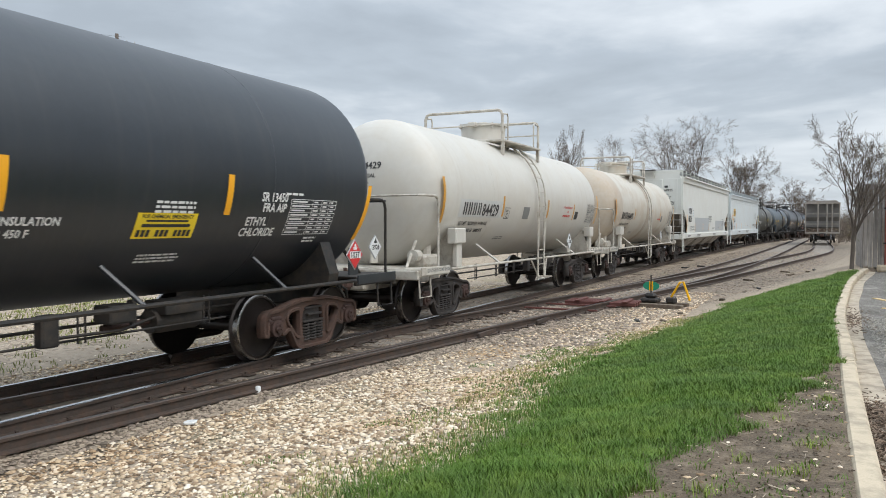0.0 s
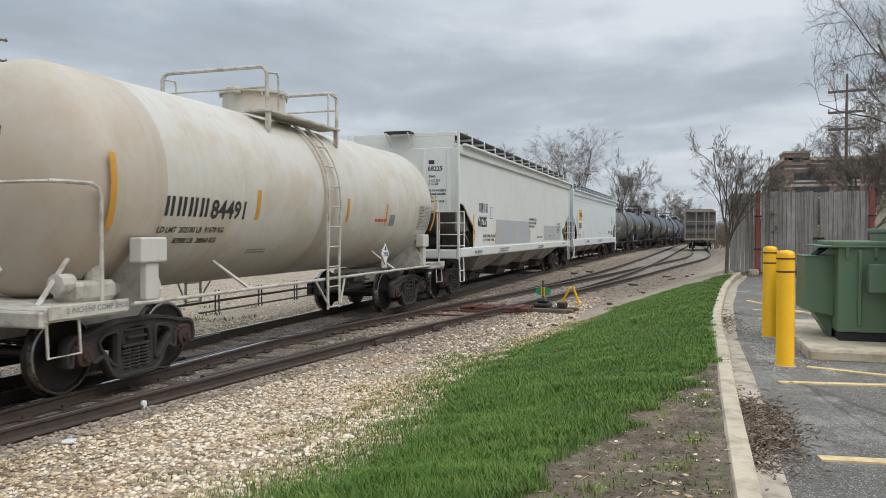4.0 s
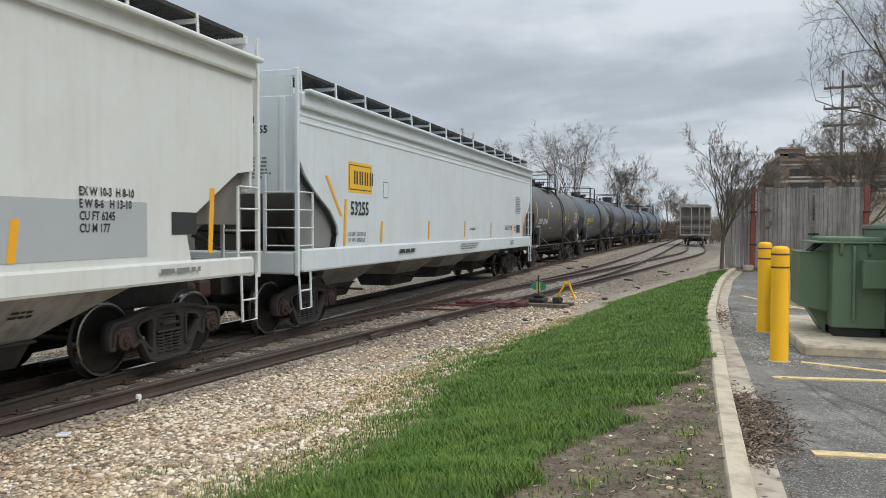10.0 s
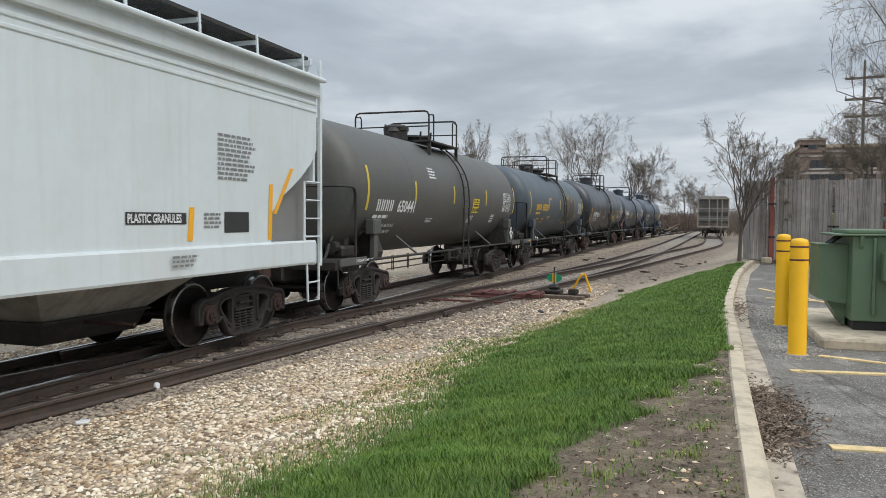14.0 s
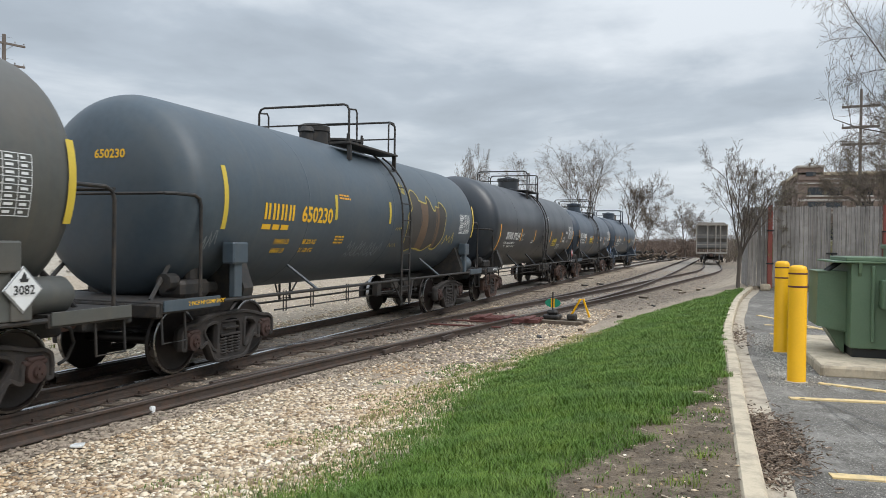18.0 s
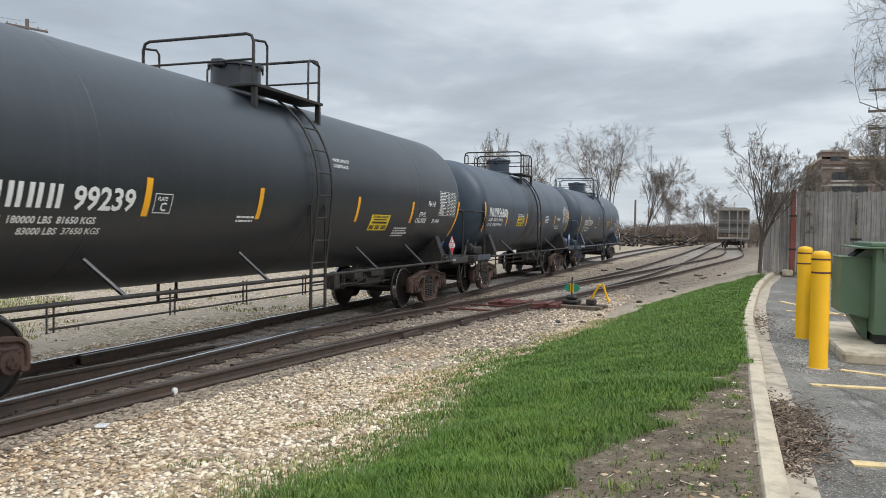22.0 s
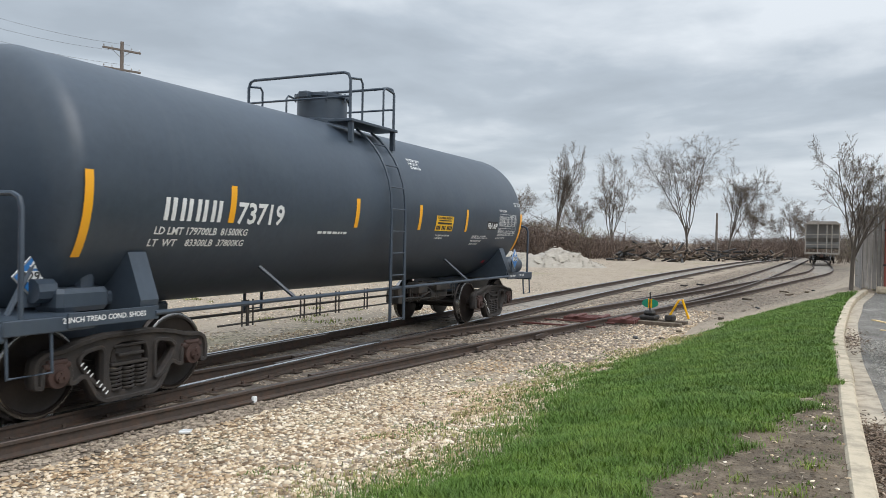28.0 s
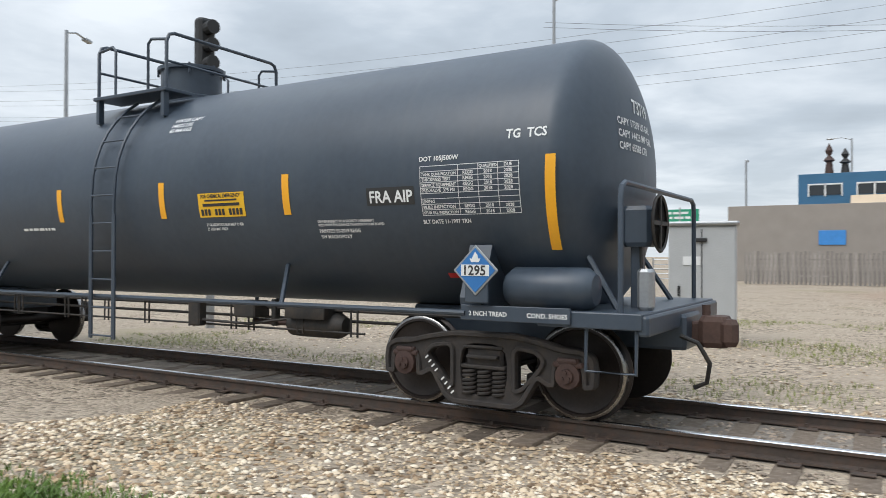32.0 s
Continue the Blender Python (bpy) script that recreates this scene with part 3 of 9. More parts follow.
    gc = N.new("ShaderNodeMixRGB"); gc.blend_type = "MULTIPLY"; gc.inputs[2].default_value = (0.52, 0.52, 0.53, 1)
    L.new(gm.outputs[0], gc.inputs[0]); L.new(mg.outputs[0], gc.inputs[1]); L.new(gc.outputs[0], b.inputs["Base Color"])
    bp = N.new("ShaderNodeBump"); bp.inputs["Strength"].default_value, bp.inputs["Distance"].default_value = 0.9, 0.03
    inv = N.new("ShaderNodeMath"); inv.operation = "SUBTRACT"; inv.inputs[0].default_value = 1.0
    L.new(vo.outputs["Distance"], inv.inputs[1]); L.new(inv.outputs[0], bp.inputs["Height"]); L.new(bp.outputs[0], b.inputs["Normal"])
    M["ground"] = m
    ob = solo("ground", g, "ground", "pale tan gravel and dust rising to a grassy bank", kind="structure", smooth=True, fix=False)
    X, Y = np.array([v[0] for v in vs]), np.array([v[1] for v in vs])
    d = np.minimum(abs(Y - _t2(X)), abs(Y - _t3(np.maximum(X, 16))))
    dirt = np.clip((3.4 - d) / 1.6, 0, 1) * np.clip((X - 9) / 8, 0, 1) * np.clip((130 - X) / 60, 0, 1)
    ob.data.attributes.new("grime", "FLOAT", "POINT").data.foreach_set("value", dirt.astype(np.float32))
    return ob


ground_sheet()


# ---- tracks ----
def rail_geo(path, x0, x1, off, step=1.0):
    """One rail, off metres to the side of the track's middle; head polished as second material."""
    prof = [(-0.07, -0.148), (0.07, -0.148), (0.07, -0.134), (0.010, -0.118), (0.010, -0.045), (0.036, -0.036), (0.037, -0.008), (0.028, 0.0), (-0.028, 0.0), (-0.037, -0.008), (-0.036, -0.036), (-0.010, -0.045), (-0.010, -0.118), (-0.07, -0.134)]
    n = len(prof)
    g = Geo()
    xs = np.arange(x0, x1 + 1e-6, step)
    vs = []
    for x in xs:
        s = (path(x + 0.2) - path(x - 0.2)) / 0.4
        c = 1 / math.hypot(1, s)
        for a, z in prof:
            vs.append((x - (off + a) * s * c, path(x) + (off + a) * c, RAIL_TOP + z))
    fs, ks = [], []
    for i in range(len(xs) - 1):
        for k in range(n):
            fs.append((i * n + k, i * n + (k + 1) % n, (i + 1) * n + (k + 1) % n, (i + 1) * n + k))
            ks.append(1 if k in (6, 7, 8) else 0)
    fs += [tuple(range(n)), tuple(range((len(xs) - 1) * n, len(xs) * n))]; ks += [0, 0]
    o = g.add(vs, fs); g.k = ks
    return g


tie_mesh = Geo().box(-0.115, -1.37, -0.16, 0.115, 1.37, 0.0, 0.015).mesh("tie", "tie")
long_tie_mesh = Geo().box(-0.115, -1.75, -0.16, 0.115, 1.75, 0.0, 0.015).mesh("tie", "tie")
plate_mesh = Geo().box(-0.09, -0.18, 0.0, 0.09, 0.18, 0.014, 0.004).box(-0.03, -0.10, 0.014, 0.0, -0.075, 0.05).box(0.0, 0.075, 0.014, 0.03, 0.10, 0.05).mesh("tie_plate", "rail")
rnd = random.Random(5)


def lay_track(name, path, x0, x1, label, head, ties, near=(-20, 46), long_from=None, plates=(), sunk=0.0):
    tr = thing(name, label, kind="structure")
    for side in (-0.753, 0.753):
        part("rail", rail_geo(path, x0, x1, side), ["rail", head], tr, "steel rail with a worn head")
    far = Geo()
    x = ties[0]
    while x < ties[1]:
        s = math.atan((path(x + 0.3) - path(x - 0.3)) / 0.6)
        m = pose(x, path(x) + rnd.uniform(-0.08, 0.08), RAIL_TOP - 0.146 - sunk - (0.022 if x > 13 else 0.0) + rnd.uniform(-0.022, 0.004), rnd.uniform(-1, 1), rnd.uniform(-1, 1), math.degrees(s) + rnd.uniform(-1.5, 1.5))
        if near[0] < x < near[1]:
            part("tie", long_tie_mesh if long_from and long_from[0] < x < long_from[1] else tie_mesh, None, tr, at=m)
            if plates and plates[0] < x < plates[1]:
                for side in (-0.753, 0.753):
                    part("tie_plate", plate_mesh, None, tr, at=pose(x - side * math.sin(s), path(x) + side * math.cos(s), RAIL_TOP - 0.152, 0, 0, math.degrees(s)))
        else:
            far.box(-0.115, -1.3, -0.16, 0.115, 1.3, 0.0, 0, m=m)
        TIES.setdefault(name, []).append(x)
        x += 0.55 + rnd.uniform(-0.03, 0.03)
    if far.v:
        ob = part("far_ties", far, "tie", tr)
        ob["kind"] = "stuff"
    return tr


lay_track("track_main", track1, -70, 190, "main railway track with polished rails in pale ballast", "railtop", (-40, 150), plates=(-12, 14))
lay_track("track_siding", track2, 1.0, 150, "siding with dull rusty rails in dusty ballast", "railtop_dull", (12.2, 130), near=(12, 46), plates=(12, 22), sunk=0.012)
lay_track("track_spur", track3, 17.0, 130, "spur curving away to a parked hopper car", "railtop_dull", (29, 125), near=(29, 46), sunk=0.018)


# oily, dusty bed under the main track and the siding
M["bed"] = mat("dirty_track_bed", (0.165, 0.14, 0.115), 0.95, vary=0.4, scale=1.5, fine=24, bump=0.03, second=(0.30, 0.255, 0.205), amount=0.75)
M["cribstone"] = mat("dirty_crib_stone", (0.27, 0.215, 0.165), 0.9, vary=0.25, scale=20, fine=120, bump=0.004, rand=0.5)


def track_bed(name, path, x0, x1, lift, material="bed"):
    xs = np.arange(x0, x1, 0.4)
    vs = []
    for x in xs:
        for k in range(5):
            e = (k - 2) * 0.62 + (0.22 * noise.noise((x * 1.1, k, 3)) if k in (0, 4) else 0)
            vs.append((x, path(x) + e, lift if 0 < k < 4 else lift - 0.03 * (k in (0, 4))))
    fs = [(i * 5 + k, i * 5 + k + 1, i * 5 + k + 6, i * 5 + k + 5) for i in range(len(xs) - 1) for k in range(4)]
    solo(name, Geo().add(vs, fs), material, "dirty brown dust and ballast between the rails", kind="structure", smooth=True)


M["palebed"] = mat("grey_gravel_track_bed", (0.20, 0.172, 0.142), 0.95, vary=0.4, scale=1.2, fine=14, bump=0.03, second=(0.33, 0.285, 0.23), amount=0.75)
track_bed("track_bed_main", track1, -30, 14.01, 0.010)
track_bed("track_bed_main_far", track1, 14, 150, 0.010, "palebed")
track_bed("track_bed_siding", track2, 3, 14.01, 0.006)
track_bed("track_bed_siding_far", track2, 14, 130, 0.006, "palebed")
track_bed("track_bed_spur", track3, 22, 120, 0.003, "palebed")


# turnout details: guard rails, switch rods, frog plates
def turnout():
    tr = thing("turnout", "railway switch with rusty points, rods and guard rails", kind="structure")
    for path, a, b, off in ((track1, 8.2, 12.2, 0.62), (track2, 8.6, 12.6, -0.62), (track1, 9.0, 13.6, -0.66), (track2, 9.6, 13.4, 0.66)):
        part("guard_rail", rail_geo(path, a, b, off, 0.5), ["rail", "railtop_dull"], tr)
    for x in (17.3, 18.4):
        p = track2(x) if x > 5 else track1(x)
        part("switch_rod", Geo().box(x - 0.03, p - 1.0, RAIL_TOP - 0.13, x + 0.03, p + 0.9, RAIL_TOP - 0.09, 0.01), "redsteel", tr)
    part("joint_bar", Geo().box(0.6, track2(0.9) - 0.835, RAIL_TOP - 0.12, 1.5, track2(0.9) - 0.80, RAIL_TOP - 0.05, 0.01), "redsteel", tr, "rust-red joint bar")
    for x in (18.5, 18.72, 18.94, 19.16):
        part("switch_plate", Geo().box(x, 3.55, 0.06, x + 0.10, 5.3, 0.15, 0.01), "redsteel", tr, "red-brown switch plate")
    for y in (3.75, 4.3, 4.9):
        part("tie_strap", Geo().box(18.42, y, 0.152, 19.32, y + 0.12, 0.185, 0.008), "redsteel", tr, "red-brown strap")
    for x, p in ((14.6, track2), (12.4, track2), (15.8, track1)):
        part("joint_bar", Geo().box(x, p(x + 0.4) - 0.845, RAIL_TOP - 0.13, x + 0.8, p(x + 0.4) - 0.795, RAIL_TOP - 0.05, 0.01), "rail", tr)
    for k in range(14):
        x = 8.6 + k * 0.62
        part("slide_plate", Geo().box(x, track2(x) + 0.62, 0.03, x + 0.16, track2(x) + 1.02, 0.06, 0.006), "rail", tr)
    return tr


turnout()


def switch_stand():
    x, y = 19.6, 3.35
    z = ground_z(x, y)
    st = thing("switch_stand", "low switch stand with green and yellow target and yellow lever", "switch stand", at=pose(x, y, z, 0, 0, -8))
    part("head_tie", Geo().box(-0.62, -0.9, 0.0, -0.40, 1.9, 0.1, 0.015).box(-0.1, -0.9, 0.0, 0.12, 1.9, 0.1, 0.015), "tie", st, "two weathered head ties")
    part("base", Geo().box(-0.28, -0.2, 0.1, 0.1, 0.22, 0.2, 0.03).box(-0.2, -0.14, 0.2, 0.02, 0.14, 0.32, 0.05), "under", st)
    part("spindle", Geo().tube([(-0.09, 0, 0.3), (-0.09, 0, 0.78)], 0.018), "under", st)
    part("target", Geo().prism([(0.21 * math.cos(a * math.tau / 16), 0.50 + 0.115 * math.sin(a * math.tau / 16)) for a in range(16)], -0.09, -0.078, axis="x"), mat("green_target", (0.02, 0.28, 0.16), 0.5, bump=0), st, "green oval target")
    part("target_stripe", Geo().box(-0.098, -0.05, 0.385, -0.075, 0.05, 0.615), "yellow", st, "yellow target panel")
    part("lever", Geo().tube([(-0.05, -0.45, 0.16), (-0.1, -0.72, 0.62), (-0.1, -0.80, 0.64), (-0.05, -0.95, 0.18)], 0.028), "yellow", st, "yellow throw lever")
    part("rod", Geo().tube([(-0.3, 0.2, 0.1), (-0.7, 1.9, 0.1)], 0.03), "bearing", st)
    part("foot_latch", Geo().box(-0.2, -0.62, 0.1, 0.05, -0.4, 0.24, 0.03), "truck", st)


switch_stand()

# ---- rail cars: x along the train, camera side is -y, z from the rail head ----
WHEEL_R = 0.457


def plate_mesh_of(loops, thick, bevel):
    """A flat casting cut out of closed outlines, standing upright."""
    cu = bpy.data.curves.new("frame", "CURVE")
    cu.dimensions, cu.fill_mode, cu.extrude, cu.bevel_depth, cu.bevel_resolution = "2D", "BOTH", thick, bevel, 0
    for poly in loops:
        sp = cu.splines.new("POLY"); sp.use_cyclic_u = True
        sp.points.add(len(poly) - 1)
        for p, (a, b) in zip(sp.points, poly):
            p.co = (a, b, 0, 1)
    ob = new("frame", cu)
    me = bpy.data.meshes.new_from_object(ob.evaluated_get(bpy.context.evaluated_depsgraph_get()))
    bpy.data.objects.remove(ob)
    me.transform(Matrix.Rotation(math.pi / 2, 4, "X"))
    return me


def inset(poly, d):
    """The outline moved inwards by d."""
    n, out = len(poly), []
    area = sum(poly[i][0] * poly[(i + 1) % n][1] - poly[(i + 1) % n][0] * poly[i][1] for i in range(n))
    sg = 1 if area > 0 else -1
    for i in range(n):
        a, b, c = (Vector(poly[j % n]) for j in (i - 1, i, i + 1))
        u, v = (b - a).normalized(), (c - b).normalized()
        k = Vector((-(u.y + v.y), u.x + v.x)) * sg
        k = k.normalized() / max(0.5, k.length / 2)
        out.append((b.x + k.x * d, b.y + k.y * d))
    return out


def rounded_loop(poly, n=3, cut=0.35):
    """Corners of a closed outline, softened."""
    out, m = [], len(poly)
    for i in range(m):
        a, b, c = (Vector(poly[j % m]) for j in (i - 1, i, i + 1))
        l = min((a - b).length, (c - b).length) * cut
        p, q = b + (a - b).normalized() * l, b + (c - b).normalized() * l
        for k in range(n + 1):
            u = k / n
            w = p * (1 - u) ** 2 + b * 2 * u * (1 - u) + q * u * u
            out.append((w.x, w.y))
    return out


def side_frame_mesh():
    """A cast truck side: bowed top member, raking bottom member, jaws over the bearings, flanged rims."""
    half = [(0, 0.80), (0.34, 0.80), (0.66, 0.745), (0.82, 0.70), (1.02, 0.69), (1.12, 0.63), (1.14, 0.50), (1.13, 0.35), (1.03, 0.34), (1.02, 0.56), (0.76, 0.56), (0.75, 0.34), (0.68, 0.34), (0.58, 0.40), (0.43, 0.15), (0.33, 0.095), (0, 0.095)]
    outer = half + [(-a, b) for a, b in half[::-1][1:-1]]
    tri = [(0.35, 0.67), (0.56, 0.635), (0.63, 0.57), (0.60, 0.50), (0.42, 0.30), (0.35, 0.27)]
    holes = [[(0.26, 0.70), (0.26, 0.18), (-0.26, 0.18), (-0.26, 0.70)], tri, [(-a, b) for a, b in tri[::-1]]]
    outer, holes = rounded_loop(outer), [rounded_loop(q) for q in holes]
    web = plate_mesh_of([outer] + holes, 0.028, 0.01)
    both = bmesh.new(); both.from_mesh(web)
    for loop, d in [(outer, 0.034)] + [(q, -0.028) for q in holes[1:]]:
        rim = plate_mesh_of([loop, inset(loop, d)], 0.062, 0.008)
        both.from_mesh(rim)
        bpy.data.meshes.remove(rim)
    both.to_mesh(web); both.free()
    web.name = "side_frame"
    web.materials.clear(); web.materials.append(M["truck"])
    return web


FRAME = side_frame_mesh()
RUST_FRAME = FRAME.copy()
RUST_FRAME.materials[0] = M["rusttruck"]


def wheelset_mesh():
    g = Geo()
    for s in (-1, 1):
        prof = [(0.0, 0.685), (WHEEL_R - 0.03, 0.685), (WHEEL_R + 0.028, 0.695), (WHEEL_R + 0.030, 0.715), (WHEEL_R, 0.735), (WHEEL_R - 0.004, 0.812), (WHEEL_R - 0.014, 0.819), (WHEEL_R - 0.030, 0.8205), (WHEEL_R - 0.055, 0.822), (WHEEL_R - 0.065, 0.80), (0.24, 0.765), (0.14, 0.80), (0.0, 0.83)]
        g.lathe([(r, s * h) for r, h in prof], 36, "y")
    g.lathe([(0.0, -1.0), (0.08, -1.0), (0.08, 1.0), (0.0, 1.0)], 12, "y")
    me = g.mesh("wheelset", ["wheel", "tread"], smooth=True)
    idx = [1 if abs(math.hypot(p.center.x, p.center.z) - WHEEL_R) < 0.024 and 0.74 < abs(p.center.y) < 0.8205 else 0 for p in me.polygons]
    me.polygons.foreach_set("material_index", idx)
    return me


WHEELSET = wheelset_mesh()
bearing = Geo().lathe([(0.0, -0.13), (0.062, -0.13), (0.068, -0.10), (0.118, -0.095), (0.126, -0.06), (0.118, -0.04), (0.126, 0.05), (0.10, 0.06), (0, 0.06)], 20, "y").box(-0.15, -0.085, 0.075, 0.15, 0.05, 0.125, 0.015).box(-0.11, -0.10, 0.11, 0.11, 0.04, 0.16, 0.02)
for a in range(3):
    bearing.lathe([(0.0, -0.148), (0.016, -0.146), (0.016, -0.128)], 6, "y", (0.036 * math.sin(a * 2.094), 0, 0.036 * math.cos(a * 2.094)))
BEARING = bearing.mesh("bearing", "bearing", True)


def spring_mesh():
    g = Geo()
    pts = [(0.066 * math.cos(a), 0.066 * math.sin(a), 0.18 + 0.27 * a / (math.tau * 6.5)) for a in np.linspace(0, math.tau * 6.5, 66)]
    return g.tube(pts, 0.0165, 6).mesh("spring", "truck", True)


SPRING = spring_mesh()
BOLSTER = Geo().box(-0.20, -1.06, 0.46, 0.20, 1.06, 0.66, 0.03).box(-0.245, -1.10, 0.45, 0.245, 1.10, 0.485, 0.01).box(-0.17, -1.12, 0.55, 0.17, 1.12, 0.585, 0.01).box(-0.22, -1.09, 0.645, 0.22, 1.09, 0.675, 0.01).box(-0.3, -0.3, 0.6, 0.3, 0.3, 0.74, 0.04).mesh("bolster", "truck")
SHOE = Geo().box(-0.05, -0.85, 0.30, 0.05, 0.85, 0.40, 0.02).mesh("brake_beam", "under")
WHEELS = []


def truck(car, x, label="", rusty=False, marked=False):
    tk = thing("truck", label)
    tk.parent = car
    tk.matrix_basis = pose(x, 0, 0)
    for s in (-1, 1):
        part("side_frame", RUST_FRAME if rusty else FRAME, None, tk, at=pose(0, s * 1.04, 0))
        for k in (-0.165, 0, 0.165):
            part("spring", SPRING, None, tk, at=pose(k, s * 1.04, 0))
        for k in (-0.889, 0.889):
            part("bearing", BEARING, None, tk, at=pose(k, s * 1.04, WHEEL_R, 0, 0, 0 if s < 0 else 180))
    if marked:
        g = Geo()
        for k in range(9):
            if k != 4:
                u = k / 8
                m = pose(-0.62 + 0.30 * u, 0, 0.53 - 0.33 * u, 0, 47, 0)
                g.box(-0.011, -1.122, -0.022, 0.004, -1.118, 0.022, 0, m=m)
        part("frame_mark", g, "letters", tk, "small white stencilled mark")
    part("bolster", BOLSTER, None, tk)
    for k in (-0.40, 0.40):
        part("brake_beam", SHOE, None, tk, at=pose(k, 0, 0))
    for k in (-0.889, 0.889):
        w = part("wheelset", WHEELSET, None, tk, at=pose(k, 0, WHEEL_R))
        WHEELS.append(w)
    return tk


COUPLER = Geo().box(-0.55, -0.08, 0.72, 0.10, 0.08, 0.92, 0.02).box(0.05, -0.16, 0.68, 0.33, 0.13, 0.98, 0.05).box(0.25, -0.20, 0.70, 0.42, -0.06, 0.96, 0.05).tube([(0.1, 0.0, 0.98), (0.1, 0.0, 1.08)], 0.04).mesh("coupler", "coupler")
HOSE = Geo().tube([(0, -0.32, 0.80), (0.16, -0.32, 0.74), (0.26, -0.28, 0.55), (0.22, -0.22, 0.36), (0.10, -0.2, 0.30)], 0.022).mesh("air_hose", "under", True)


def on_tank(R, zc, z, lift=0.0):
    """The camera-side point (y, z) of a tank's skin at height z."""
    h = max(-1, min(1, (z - zc) / R))
    return -(R + lift) * math.sqrt(1 - h * h), zc + (R + lift) * h


def wrap_word(s, x, z, size, R, zc, lift=0.007, center=False, squeeze=1.0, head=None):
    """A word laid on the tank's side, foot at height z; head: on the flat end at that x instead."""
    vs, fs, w = text_mesh(s)
    g = Geo()
    off = -w * size * squeeze / 2 if center else 0
    out = []
    th0 = math.asin(max(-1, min(1, (z - zc) / R)))
    for a, b in vs:
        th = th0 + b * size / R
        out.append((x + off + a * size * squeeze, -(R + lift) * math.cos(th), zc + (R + lift) * math.sin(th)))
    return g.add(out, fs)


def wrap_patch(g, x0, z0, x1, z1, R, zc, lift=0.005, slant=0.0, mi=0):
    """A thin sheet that follows the tank's side."""
    n = max(2, int(abs(z1 - z0) / 0.08) + 1)
    vs = []
    for i in range(n + 1):
        z = z0 + (z1 - z0) * i / n
        y, zz = on_tank(R, zc, z, lift)
        d = slant * i / n
        vs += [(x0 + d, y, zz), (x1 + d, y, zz)]
    return g.add(vs, [(2 * i, 2 * i + 1, 2 * i + 3, 2 * i + 2) for i in range(n)], mi)


def bars(g, x0, z1, w, rows, h, gap, put, seed=1):
    """Lines of writing too small to read: short bars."""
    r = random.Random(seed)
    for k in range(rows):
        x, end = x0, x0 + w * r.uniform(0.75, 1.0)
        while x < end:
            ww = r.uniform(1.2, 4.5) * h
            put(g, x, z1 - k * (h + gap) - h, min(x + ww, end), z1 - k * (h + gap))
            x += ww + h * 0.7
    return g


def wrap_stroke(pts, w, R, zc, lift=0.006):
    """A sprayed line on the tank's side through points (x, z)."""
    g = Geo()
    vs = []
    fine = [pts[0]]
    for a, b in zip(pts, pts[1:]):
        m = max(1, int(abs(b[1] - a[1]) / 0.09))
        fine += [(a[0] + (b[0] - a[0]) * k / m, a[1] + (b[1] - a[1]) * k / m) for k in range(1, m + 1)]
    pts = fine
    for i, p in enumerate(pts):
        a, b = pts[max(i - 1, 0)], pts[min(i + 1, len(pts) - 1)]
        l = math.hypot(b[0] - a[0], b[1] - a[1]) or 1
        nx, nz = -(b[1] - a[1]) / l * w / 2, (b[0] - a[0]) / l * w / 2
        for s in (1, -1):
            y, z = on_tank(R, zc, p[1] + s * nz, lift)
            vs.append((p[0] + s * nx, y, z))
    return g.add(vs, [(2 * i, 2 * i + 1, 2 * i + 3, 2 * i + 2) for i in range(len(pts) - 1)])


def letter_blocks(g, x, z, n, size, put, pitch=0.95, w=0.66):
    """The owner's mark as plain upright blocks."""
    for k in range(n):
        a, b, t = x + k * size * pitch, x + k * size * pitch + size * w, size * 0.17
        put(g, a, z, a + size * 0.24, z + size); put(g, b - size * 0.24, z, b, z + size)
    return g


